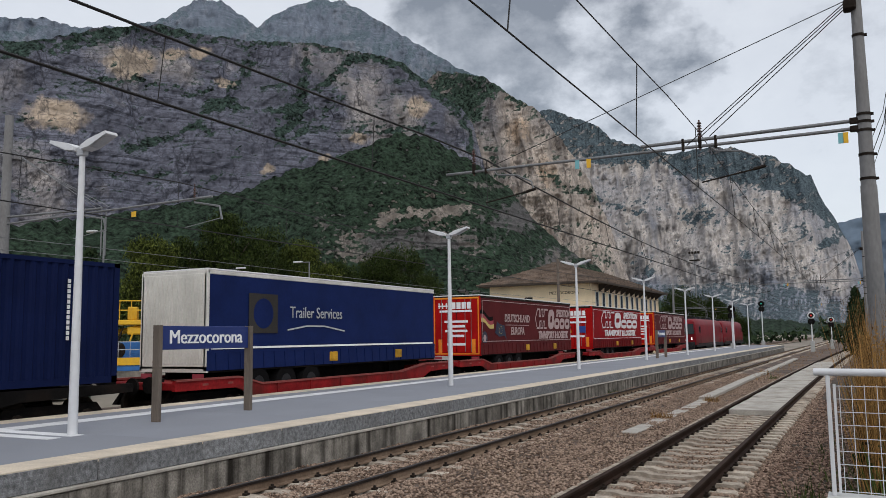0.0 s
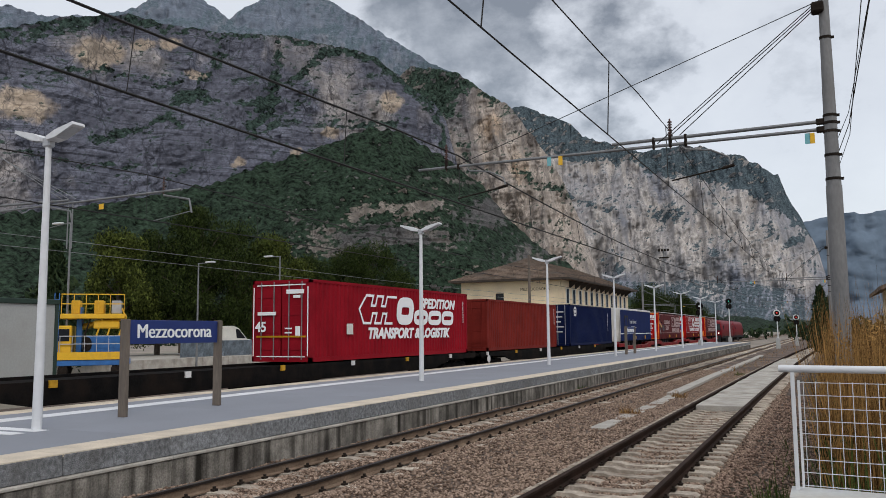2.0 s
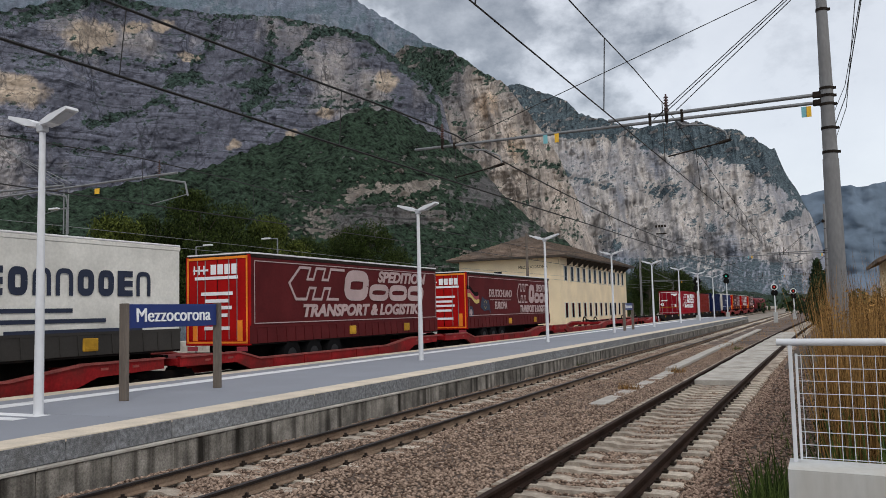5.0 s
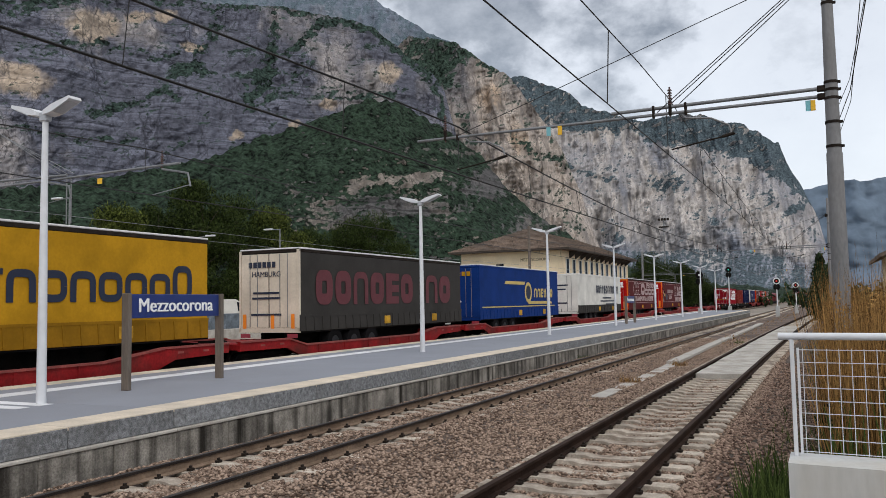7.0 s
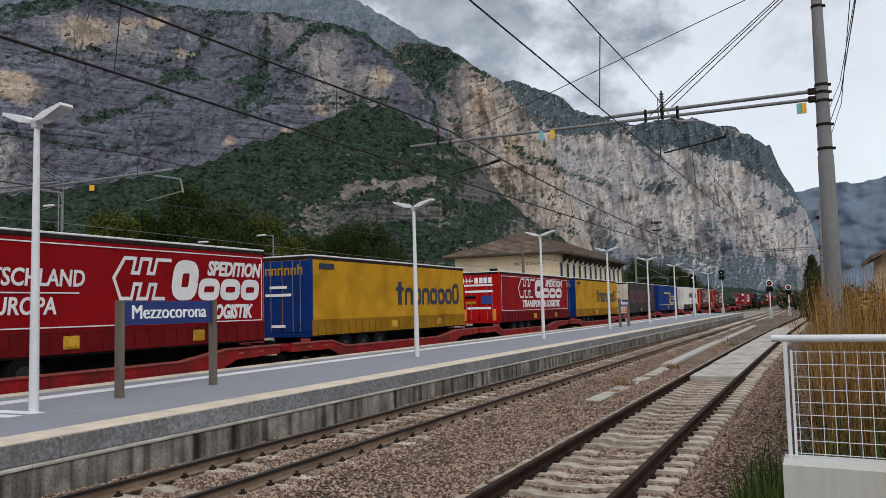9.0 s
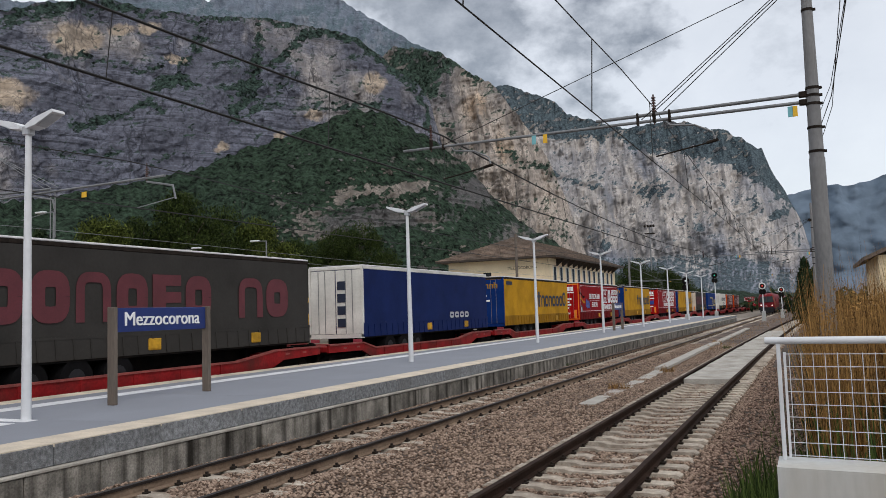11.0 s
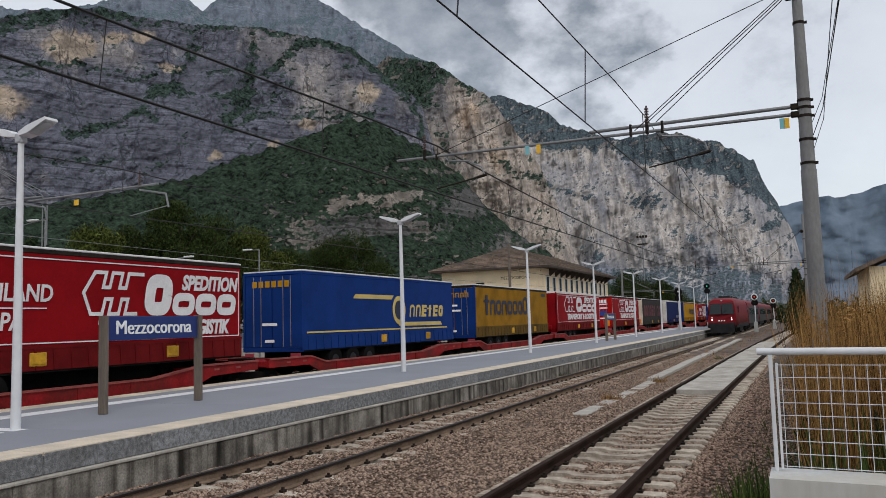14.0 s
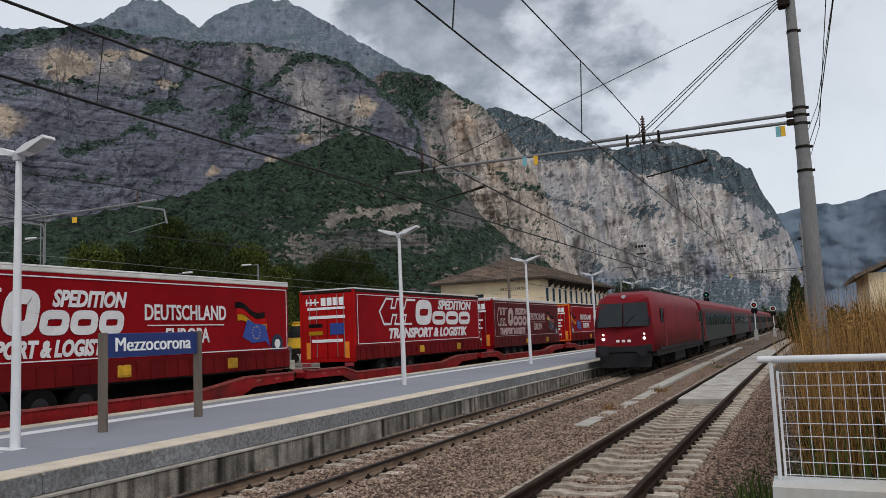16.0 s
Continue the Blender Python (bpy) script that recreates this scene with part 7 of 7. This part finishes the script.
# ---- goods yard ----
def yard_lamp(x, y, h, turn):
    t = thing("street_lamp", "thin grey yard lamp with one flat head", "street lamp", "yard lamps")
    part("mast", tube(B(), (0, 0, 0), (0, 0, h), 0.08, 0.05, 10), M_GALV, t)
    part("arm", tube(B(), (0, 0, h - 0.03), (1.0, 0, h), 0.035, 0.03, 8), M_GALV, t)
    part("lamp_head", box(B(), 0.7, 1.45, -0.14, 0.14, h - 0.02, h + 0.09, 0.03), M_LAMP, t)
    t.matrix_basis = pose(x, y, GROUND_Z, 0, 0, turn)


yard_lamp(-40.5, 45.0, 7.6, 0), yard_lamp(-37.4, 50.4, 8.4, 180), yard_lamp(-40.5, 34.0, 9.2, 180)

ramp = thing("loading_ramp", "long low pale concrete loading ramp", "ramp", kind="structure")
for k in range(8):
    bm = box(B(), -56, -43.5, 40.0 + 3.0 * k, 42.98 + 3.0 * k, GROUND_Z - 0.2, 0.42, 0.02)
    part("ramp_block", bm, M_LEDGE, ramp)

cabin = thing("site_cabin", "pale grey flat-sided site cabin with dark green edges", "cabin")
part("body", box(B(), -3.0, 0, -11, 0, -0.2, 3.55, 0.02), M_GREYBOX, cabin)
part("roof_edge", box(B(), -3.08, 0.08, -11.05, 0.08, 3.5, 3.72, 0.02), M_DARKGREEN := mat("dark_green_trim", (0.02, 0.04, 0.03), 0.6, var=0.1), cabin)
part("corner_post", box(B(), -0.12, 0.05, -0.1, 0.06, -0.3, 3.55), M_DARKGREEN, cabin)
cabin.matrix_basis = pose(-30.3, 24.9, 0)


def lift_vehicle():
    """Yellow and blue rail maintenance vehicle with a folded work platform."""
    t = thing("maintenance_vehicle", "yellow and blue rail maintenance vehicle with folded work platform", "vehicle")
    part("chassis", box(B(), -3.6, 3.6, -1.3, 1.3, 0.75, 1.1, 0.03), M_BLUEPAINT, t)
    for x in (-2.4, 2.4):
        for y in (-1.15, 1.15):
            part("wheel", tube(B(), (x, y - 0.1, 0.45), (x, y + 0.1, 0.45), 0.45, 0.45, 18), M_IRON, t)
    part("deck_skirt", box(B(), -3.5, 3.5, -1.36, -1.3, 1.1, 1.55), M_YELLOW, t)
    part("cab", box(B(), -3.4, -1.7, -1.25, 1.25, 1.1, 3.1, 0.06), M_YELLOW, t)
    part("cab_window", box(B(), -3.2, -1.9, -1.28, -1.24, 2.2, 2.9), M_GLASS, t)
    part("engine_box", box(B(), -0.4, 2.9, -1.0, 1.0, 1.1, 2.5, 0.08), M_BLUEPAINT, t)
    part("tower_post", box(B(), -1.4, -0.9, -0.5, 0.5, 1.1, 4.2, 0.03), M_BLUEPAINT, t)
    part("platform_base", box(B(), -2.8, 3.1, -1.2, 1.2, 3.5, 3.8, 0.04), M_YELLOW, t)
    part("boom", tube(B(), (-1.1, 0, 3.0), (2.6, 0, 3.55), 0.2, 0.16, 10), M_YELLOW, t)
    for x in (-2.7, -1.6, -0.5, 0.6, 1.7, 3.0):
        part("rail_post", box(B(), x - 0.03, x + 0.03, -1.2, -1.14, 3.8, 4.95), M_YELLOW, t)
        part("deck_post", box(B(), x - 0.025, x + 0.025, -1.36, -1.31, 1.55, 2.5), M_LAMPGREY, t)
    for z in (4.35, 4.92):
        part("guard_rail", box(B(), -2.75, 3.05, -1.2, -1.14, z, z + 0.06), M_YELLOW, t)
    for z in (2.0, 2.46):
        part("deck_rail", box(B(), -2.75, 3.05, -1.36, -1.31, z, z + 0.05), M_LAMPGREY, t)
    for x in (-3.3, -2.9):
        part("ladder_rail", box(B(), x - 0.04, x + 0.04, -1.34, -1.28, 1.1, 5.0), M_BLUEPAINT, t)
    for k in range(9):
        part("ladder_rung", box(B(), -3.3, -2.9, -1.33, -1.29, 1.4 + 0.4 * k, 1.45 + 0.4 * k), M_BLUEPAINT, t)
    part("boom_head", box(B(), 0.2, 2.6, -1.0, -0.4, 2.9, 3.4, 0.08), M_YELLOW, t)
    for x in (-0.6, 0.5, 1.5, 2.6):
        part("hydraulic_ram", tube(B(), (x, -0.95, 2.5), (x + 0.5, -0.9, 3.5), 0.09, 0.06, 8), M_YELLOW if x > 0 else M_IRON, t)
    part("hose", path_tube(B(), [(2.9, -1.0, 2.4), (3.3, -1.1, 2.9), (3.2, -1.1, 3.6), (2.8, -1.0, 4.1)], 0.06, 6), M_YELLOW, t)
    part("drum", tube(B(), (-0.3, -1.05, 2.0), (-0.3, -0.6, 2.0), 0.42, 0.42, 16), M_IRON, t)
    for x, w in ((-1.9, 0.8), (0.2, 0.9), (1.8, 0.9)):
        part("tool_crate", box(B(), x, x + w, -0.8, 0.6, 3.8, 4.6, 0.05), M_YELLOW if x < 1 else M_LAMPGREY, t)
    return t


lv = lift_vehicle()
lv.matrix_basis = pose(-40.2, 35.6, GROUND_Z, 0, 0, 44) @ Matrix.Diagonal((0.60, 1, 1, 1))


def rail_trolley():
    t = thing("rail_crane_vehicle", "yellow rail work trolley with glazed cab and small crane", "vehicle")
    part("chassis", box(B(), -3.2, 3.2, -1.3, 1.3, 0.9, 1.4, 0.03), M_IRON, t)
    part("cab", box(B(), -3.1, 1.3, -1.25, 1.25, 1.4, 3.9, 0.12), M_YELLOW, t)
    for x, w in ((-2.9, 1.5), (-1.2, 1.0), (0.0, 0.5), (0.65, 0.5)):
        part("cab_window", box(B(), x, x + w, -1.29, -1.24, 2.5, 3.6), M_GLASS, t)
    part("cab_roof", box(B(), -3.2, 1.4, -1.3, 1.3, 3.88, 4.02, 0.04), M_YELLOW, t)
    part("crane_arm", path_tube(B(), [(2.0, 0, 1.4), (2.2, 0, 3.3), (3.6, 0, 3.0), (4.0, 0, 1.9)], 0.16, 8), M_ORANGE, t)
    for x in (-2.2, 2.2):
        for y in (-1.1, 1.1):
            part("wheel", tube(B(), (x, y - 0.08, 0.45), (x, y + 0.08, 0.45), 0.45, 0.45, 16), M_IRON, t)
    return t


rt = rail_trolley()
rt.matrix_basis = pose(-44.0, 68.5, GROUND_Z + 0.35, 0, 0, 32)


def cabinet(x, y, w, d, h, turn):
    t = thing("equipment_cabin", "pale grey metal equipment cabin with flat roof", "cabin", "equipment cabins")
    part("body", box(B(), -w / 2, w / 2, -d / 2, d / 2, 0, h, 0.03), M_GREYBOX, t)
    part("roof", box(B(), -w / 2 - 0.1, w / 2 + 0.1, -d / 2 - 0.1, d / 2 + 0.1, h, h + 0.16, 0.03), M_OFFWHITE, t)
    for k in range(3):
        part("panel_seam", box(B(), -w / 2 + w * (k + 1) / 4 - 0.02, -w / 2 + w * (k + 1) / 4 + 0.02, -d / 2 - 0.015, -d / 2 + 0.01, 0.05, h - 0.05), M_LAMPGREY, t)
    t.matrix_basis = pose(x, y, GROUND_Z, 0, 0, turn)


cabinet(-37.5, 74.0, 6.2, 3.0, 3.9, 22), cabinet(-39.8, 79.5, 5.6, 2.6, 5.6, 22), cabinet(-33.6, 76.0, 1.8, 1.4, 2.4, 22)

shed = thing("goods_shed", "low white-roofed open goods shed", "shed")
part("roof", box(B(), -6, 6, -3, 3, 5.6, 6.1, 0.05), M_OFFWHITE, shed)
part("back_wall", box(B(), -5.8, 5.8, 2.6, 2.9, 0, 5.6), M_GREYBOX, shed)
for x in (-5.7, 0, 5.7):
    part("column", box(B(), x - 0.15, x + 0.15, -2.9, -2.6, 0, 5.6), M_GREYBOX, shed)
shed.matrix_basis = pose(-45.0, 91.0, GROUND_Z, 0, 0, 20)

for x, y, s in ((-39.6, 66.5, 1.05), (-37.6, 67.6, 0.75)):
    bm = B()
    for a, b, c, d in ((-1.0, 1.0, 0, 0.2), (-1.0, 1.0, 2.0, 2.2), (-1.0, -0.8, 0.2, 2.0), (0.8, 1.0, 0.2, 2.0)):
        box(bm, a * s, b * s, -0.8, 0.8, c * s, d * s, 0.02)
    ob = solid("culvert_block", bm, M_LEDGE, "square pale concrete culvert section standing open", "concrete block", group="culvert sections")
    ob.matrix_basis = pose(x, y, GROUND_Z, 0, 0, 35)


def van():
    t = thing("van", "white delivery van parked on the ramp", "van")
    bm = B()
    prism(bm, [(0, 0.35), (5.4, 0.35), (5.4, 1.15), (4.6, 1.35), (3.9, 2.25), (3.5, 2.45), (0.1, 2.45), (0, 2.2)], "y", -0.95, 0.95)
    part("body", bm, M_OFFWHITE, t)
    bm = B()
    prism(bm, [(3.75, 1.4), (4.5, 1.4), (3.92, 2.15), (3.65, 2.2)], "y", -0.97, 0.97)
    part("window", bm, M_GLASS, t)
    for x in (0.9, 4.4):
        for y in (-0.9, 0.9):
            part("wheel", tube(B(), (x, y - 0.1, 0.34), (x, y + 0.1, 0.34), 0.34, 0.34, 16), M_TYRE, t)
    return t


vn = van()
vn.matrix_basis = pose(-49.0, 53.6, 0.42, 0, 0, 48)
copy_thing(vn, pose(-31.0, 79.0, GROUND_Z, 0, 0, 70))


def debris(x, y, n, w, h, seed, name, label, m):
    r = random.Random(seed)
    t = thing(name, label, "rubble pile", "piles on the ramp")
    for k in range(n):
        bm = B()
        a, b, c = r.uniform(0.3, 1.4), r.uniform(0.15, 0.5), r.uniform(0.1, 0.3)
        box(bm, -a, a, -b, b, -c, c, 0.03)
        piece = part("slab_piece", bm, m, t)
        u, v = r.uniform(-1, 1), r.uniform(-1, 1)
        piece.matrix_basis = pose(u * w, v * 1.2, c + h * (1 - abs(u)) * r.uniform(0.0, 1), r.uniform(-20, 20), r.uniform(-25, 25), r.uniform(-40, 40))
    t.matrix_basis = pose(x, y, 0.42, 0, 0, 50)


debris(-48.8, 58.5, 40, 3.6, 1.6, 1, "rubble_pile", "grey heap of broken concrete slabs and beams", M_LEDGE)
debris(-46.4, 61.5, 40, 2.6, 2.3, 2, "rubble_pile", "grey heap of stacked concrete beams and rubble", M_LEDGE)
M_BLUEGREY = mat("blue_grey_board", (0.12, 0.145, 0.17), 0.8, var=0.45, scale=1.5, fine=10, bump=0.1)
for k in range(7):
    bm = box(B(), -1.2, 1.2, -0.04, 0.04, 0, 1.25, 0.01)
    ob = solid("hoarding_panel", bm, M_BLUEGREY, "blue-grey site hoarding panel leaning slightly", "panel", group="hoarding panels")
    ob.matrix_basis = pose(-44.6, 49.0 + 2.45 * k, 0.42, 3, 0, 88)
rack = thing("pallet_rack", "rusty red steel rack with upright bars", "rack")
for k in range(9):
    part("upright", box(B(), -2 + 0.5 * k - 0.06, -2 + 0.5 * k + 0.06, -0.4, 0.4, 0, 1.9), M_WAGONRED, rack)
part("shelf", box(B(), -2.1, 2.1, -0.5, 0.5, 0.5, 0.65), M_WAGONRED, rack)
rack.matrix_basis = pose(-33.0, 83.0, GROUND_Z + 0.9, 0, 0, 0)
part("rack_base", box(B(), -2.2, 2.2, -0.6, 0.6, -0.95, 0), M_LEDGE, rack)


# ---- plants ----
def leaf_cloud(centres, radii, per, size, seed, droop=0.0):
    """Small folded leaf blades scattered through clumps."""
    r = np.random.default_rng(seed)
    n = len(centres) * per
    c = np.repeat(np.asarray(centres), per, 0)
    rad = np.repeat(np.asarray(radii), per)[:, None]
    d = r.normal(size=(n, 3))
    d /= np.linalg.norm(d, axis=1)[:, None]
    p = c + d * rad * r.uniform(0.35, 1.0, (n, 1)) ** 0.6 * np.array([1, 1, 0.8])
    p[:, 2] -= droop * r.uniform(0, 1, n) ** 2
    a = r.normal(size=(n, 3))
    a /= np.linalg.norm(a, axis=1)[:, None]
    a[:, 2] -= 0.6 * (droop > 0)
    b = np.cross(a, r.normal(size=(n, 3)))
    b /= np.linalg.norm(b, axis=1)[:, None] + 1e-9
    s = size * r.uniform(0.6, 1.5, (n, 1))
    v = np.stack([p - a * s, p + b * s * 0.45, p + a * s, p - b * s * 0.45], 1).reshape(-1, 3)
    f = np.arange(n * 4).reshape(-1, 4)
    return v, f


def tree(x, y, h, spread, seed, name="tree", label="broad dark green tree with drooping leafy boughs", leaf=None, droop=0.8):
    r = random.Random(seed)
    t = thing(name, label, "tree", "trees behind the yard")
    bm = B()
    tube(bm, (0, 0, -0.3), (0.1, 0, h * 0.45), 0.28, 0.2, 10)
    tube(bm, (0.1, 0, h * 0.45), (0.0, 0.1, h * 0.9), 0.2, 0.05, 8)
    centres, radii = [], []
    for k in range(34):
        a, u = r.uniform(0, 6.28), r.uniform(0.12, 1.0)
        reach = spread * math.sin(math.pi * min(1, 0.25 + 0.72 * u)) ** 0.7 * r.uniform(0.35, 1.0)
        tip = (reach * math.cos(a), reach * math.sin(a), h * (0.15 + 0.80 * u))
        tube(bm, (0, 0, h * (0.12 + 0.6 * u)), tip, 0.07, 0.02, 5, False)
        centres.append(tip), radii.append(spread * r.uniform(0.22, 0.42))
    part("trunk", bm, M_BARK, t)
    v, f = leaf_cloud(centres, radii, 820, 0.105, seed, droop * 1.5)
    part("crown", soup("crown", v, f, leaf or M_LEAF), None, t)
    t.matrix_basis = pose(x, y, GROUND_Z, 0, 0, r.uniform(0, 360))
    return t


def by_bearing(az, dist):
    return -dist * math.sin(radians(az)), dist * math.cos(radians(az))


for k, (az, dist, h, sp) in enumerate(((47.0, 72, 10.4, 3.4), (44.5, 76, 11.0, 3.8), (41.8, 74, 13.0, 4.2), (39.6, 78, 12.0, 3.9), (37.2, 80, 11.4, 4.2), (34.6, 100, 11.2, 4.2), (32.0, 104, 12.6, 4.2), (30.2, 104, 13.0, 4.8), (28.6, 108, 10.4, 3.6), (35.8, 92, 10.2, 3.6), (43.0, 90, 11.6, 4.0))):
    tree(*by_bearing(az, dist), h * 1.09, sp, 100 + k, leaf=M_LEAFLIGHT if k in (0, 4, 10) else M_LEAF)
for k, (az, dist, h, sp) in enumerate(((10.8, 150, 10.5, 5.0), (9.4, 156, 9.8, 4.6), (8.0, 162, 7.5, 4.0))):
    tree(*by_bearing(az, dist), h, sp, 200 + k, label="rounded dark green tree behind the line")


def conifer(x, y, h, w, seed, label="dark conifer with layered drooping boughs"):
    t = thing("conifer", label, "tree", "trees behind the yard")
    part("trunk", tube(B(), (0, 0, -0.3), (0, 0, h), 0.2, 0.03, 8), M_BARK, t)
    r = random.Random(seed)
    centres, radii = [], []
    for k in range(60):
        u = k / 60
        a = k * 2.4
        reach = w * (1 - u) * r.uniform(0.4, 1)
        centres.append((reach * math.cos(a), reach * math.sin(a), h * (0.12 + 0.86 * u))), radii.append(0.35 + 0.5 * (1 - u))
    v, f = leaf_cloud(centres, radii, 60, 0.2, seed, 0.3)
    part("crown", soup("crown", v, f, M_LEAFDARK), None, t)
    t.matrix_basis = pose(x, y, GROUND_Z)


conifer(*by_bearing(50.8, 60), 9.0, 2.6, 5), conifer(*by_bearing(0.3, 92), 7.0, 1.1, 6, "slim dark cypress beside the line"), conifer(*by_bearing(-0.2, 86), 5.6, 1.0, 7, "slim dark cypress beside the line")

# distant belt of bushes at the foot of the slope
r_ = np.random.default_rng(12)
cen, rad = [], []
for k in range(520):
    az = r_.uniform(-6, 62)
    if -1.5 < az < 6.5 and k % 3:
        continue
    dd = r_.uniform(190, 330)
    cen.append((*by_bearing(az, dd), r_.uniform(0.0, 3.4))), rad.append(r_.uniform(1.6, 3.4))
v, f = leaf_cloud(cen, rad, 44, 0.8, 13)
tagged(part("bush_belt", soup("bush_belt", v, f, M_LEAFDARK), None), "belt of dark bushes along the valley floor", "bushes", kind="stuff")


def stalks(name, label, n, x0, x1, y0, y1, h0, h1, w, m, seed, lean=0.25, rise=0.0):
    r = np.random.default_rng(seed)
    x, y = r.uniform(x0, x1, n), y0 + (y1 - y0) * r.uniform(0, 1, n) ** 1.4
    h = r.uniform(h0, h1, n) * (0.55 + 0.45 * r.uniform(0, 1, n)) + rise * np.clip((x - x0) / (x1 - x0), 0, 1)
    a, b = r.uniform(0, 6.28, n), r.normal(0, lean, n) * h
    ux, uy = np.cos(a) * w, np.sin(a) * w
    lx, ly = r.normal(0, lean, n) * h * 0.5, b * 0.5
    z0 = np.full(n, GROUND_Z - 0.05)
    def at(f, s, k):
        return np.stack([x + lx * f ** 1.7 + s * ux * k, y + ly * f ** 1.7 + s * uy * k, z0 + h * f], -1)
    v = np.stack([at(0, -1, 1), at(0, 1, 1), at(0.55, 1, 0.8), at(0.55, -1, 0.8), at(1, 1, 0.15), at(1, -1, 0.15)], 1).reshape(-1, 3)
    i = np.arange(n)[:, None] * 6
    f = np.concatenate([i + np.array([[0, 1, 2, 3]]), i + np.array([[3, 2, 4, 5]])], 0)
    return tagged(part(name, soup(name, v, f, m), None), label, "reeds" if "reed" in name else "weeds", kind="stuff")


stalks("dry_reeds", "tall dry straw-coloured reeds beside the siding", 62000, -0.05, 6.5, 9.3, 36, 1.2, 3.3, 0.0055, M_REED, 21, 0.19, 0.6)
stalks("reed_undergrowth", "green and brown undergrowth among the reeds", 15000, 0.0, 5.0, 8.2, 24, 0.4, 1.75, 0.013, M_WEED, 22, 0.3)
stalks("weeds", "rank green weeds against the plinth", 5200, -0.85, 0.15, 6.9, 10.5, 0.25, 1.0, 0.013, M_WEED, 23, 0.30)
stalks("weeds", "thin dry weeds along the ballast edge", 2200, -1.0, 0.6, 10, 60, 0.1, 0.5, 0.010, M_WEED, 24, 0.4)
stalks("weeds", "low brown weeds between the tracks", 1500, -5.6, -4.0, 44, 130, 0.05, 0.45, 0.014, M_REED, 25, 0.35)
for k, (x, y) in enumerate(((-5.0, 30.5), (-4.3, 46), (-5.3, 24), (-9.2, 33), (-5.4, 52))):
    stalks("weeds", "small tuft of weeds in the ballast", 160, x - 0.25, x + 0.25, y - 0.25, y + 0.25, 0.2, 0.5, 0.012, M_REED if k % 2 == 0 else M_WEED, 30 + k, 0.4)

rr = np.random.default_rng(77)
tufts = np.stack([rr.uniform(0.1, 5.0, 420), rr.uniform(9.6, 26, 420), rr.uniform(0.4, 2.2, 420)], -1)
v, f = leaf_cloud(tufts, rr.uniform(0.15, 0.4, 420), 44, 0.026, 78)
tagged(part("reed_plumes", soup("reed_plumes", v, f, M_REED), None), "feathery dry brown plumes among the reeds", "reeds", kind="stuff")
tufts = np.stack([rr.uniform(0.0, 5.0, 160), rr.uniform(9.4, 20, 160), rr.uniform(-0.1, 1.0, 160)], -1)
v, f = leaf_cloud(tufts, rr.uniform(0.2, 0.4, 160), 40, 0.07, 79)
tagged(part("bramble", soup("bramble", v, f, M_LEAFDARK), None), "dark green brambles under the reeds", "bushes", kind="stuff")

# house behind the reeds
house = thing("house", "cream house with a brown tiled roof beyond the reeds", "house")
part("wall", box(B(), 0, 9, 0, 10, -0.5, 4.4), M_CREAM, house)
bm = B()
prism(bm, [(-0.7, 4.3), (4.5, 6.6), (9.7, 4.3), (9.7, 4.1), (4.5, 6.35), (-0.7, 4.1)], "y", -0.6, 10.6)
part("roof", bm, M_ROOF, house)
for x in (2.0, 5.6):
    part("window", box(B(), x, x + 1.0, -0.04, 0.06, 1.4, 2.8), M_GLASS, house)
house.matrix_basis = pose(3.2, 47, 0)

# ---- behind the camera: the side platform ----
side = B()
box(side, -0.9, 6.0, -30, 2.0, -0.6, 0.55, 0.02)
solid("side_platform", side, M_PAVING, "grey paved side platform", "platform", "structure")


# ---- what moves: the freight train runs away along its line, the express comes nearer ----
def motions():
    for ob, u in FREIGHT:
        walk(ob, [(t, pose(X_FREIGHT, u + 26.77 * t, 0)) for t in (0, 4, 8, 12, 16)])
    for ob, back in EXPRESS:
        walk(ob, [(t, pose(X_MAIN, 38.0 + back + 24.8 * (16 - t), 0)) for t in (0, 4, 8, 12, 16)])


motions()
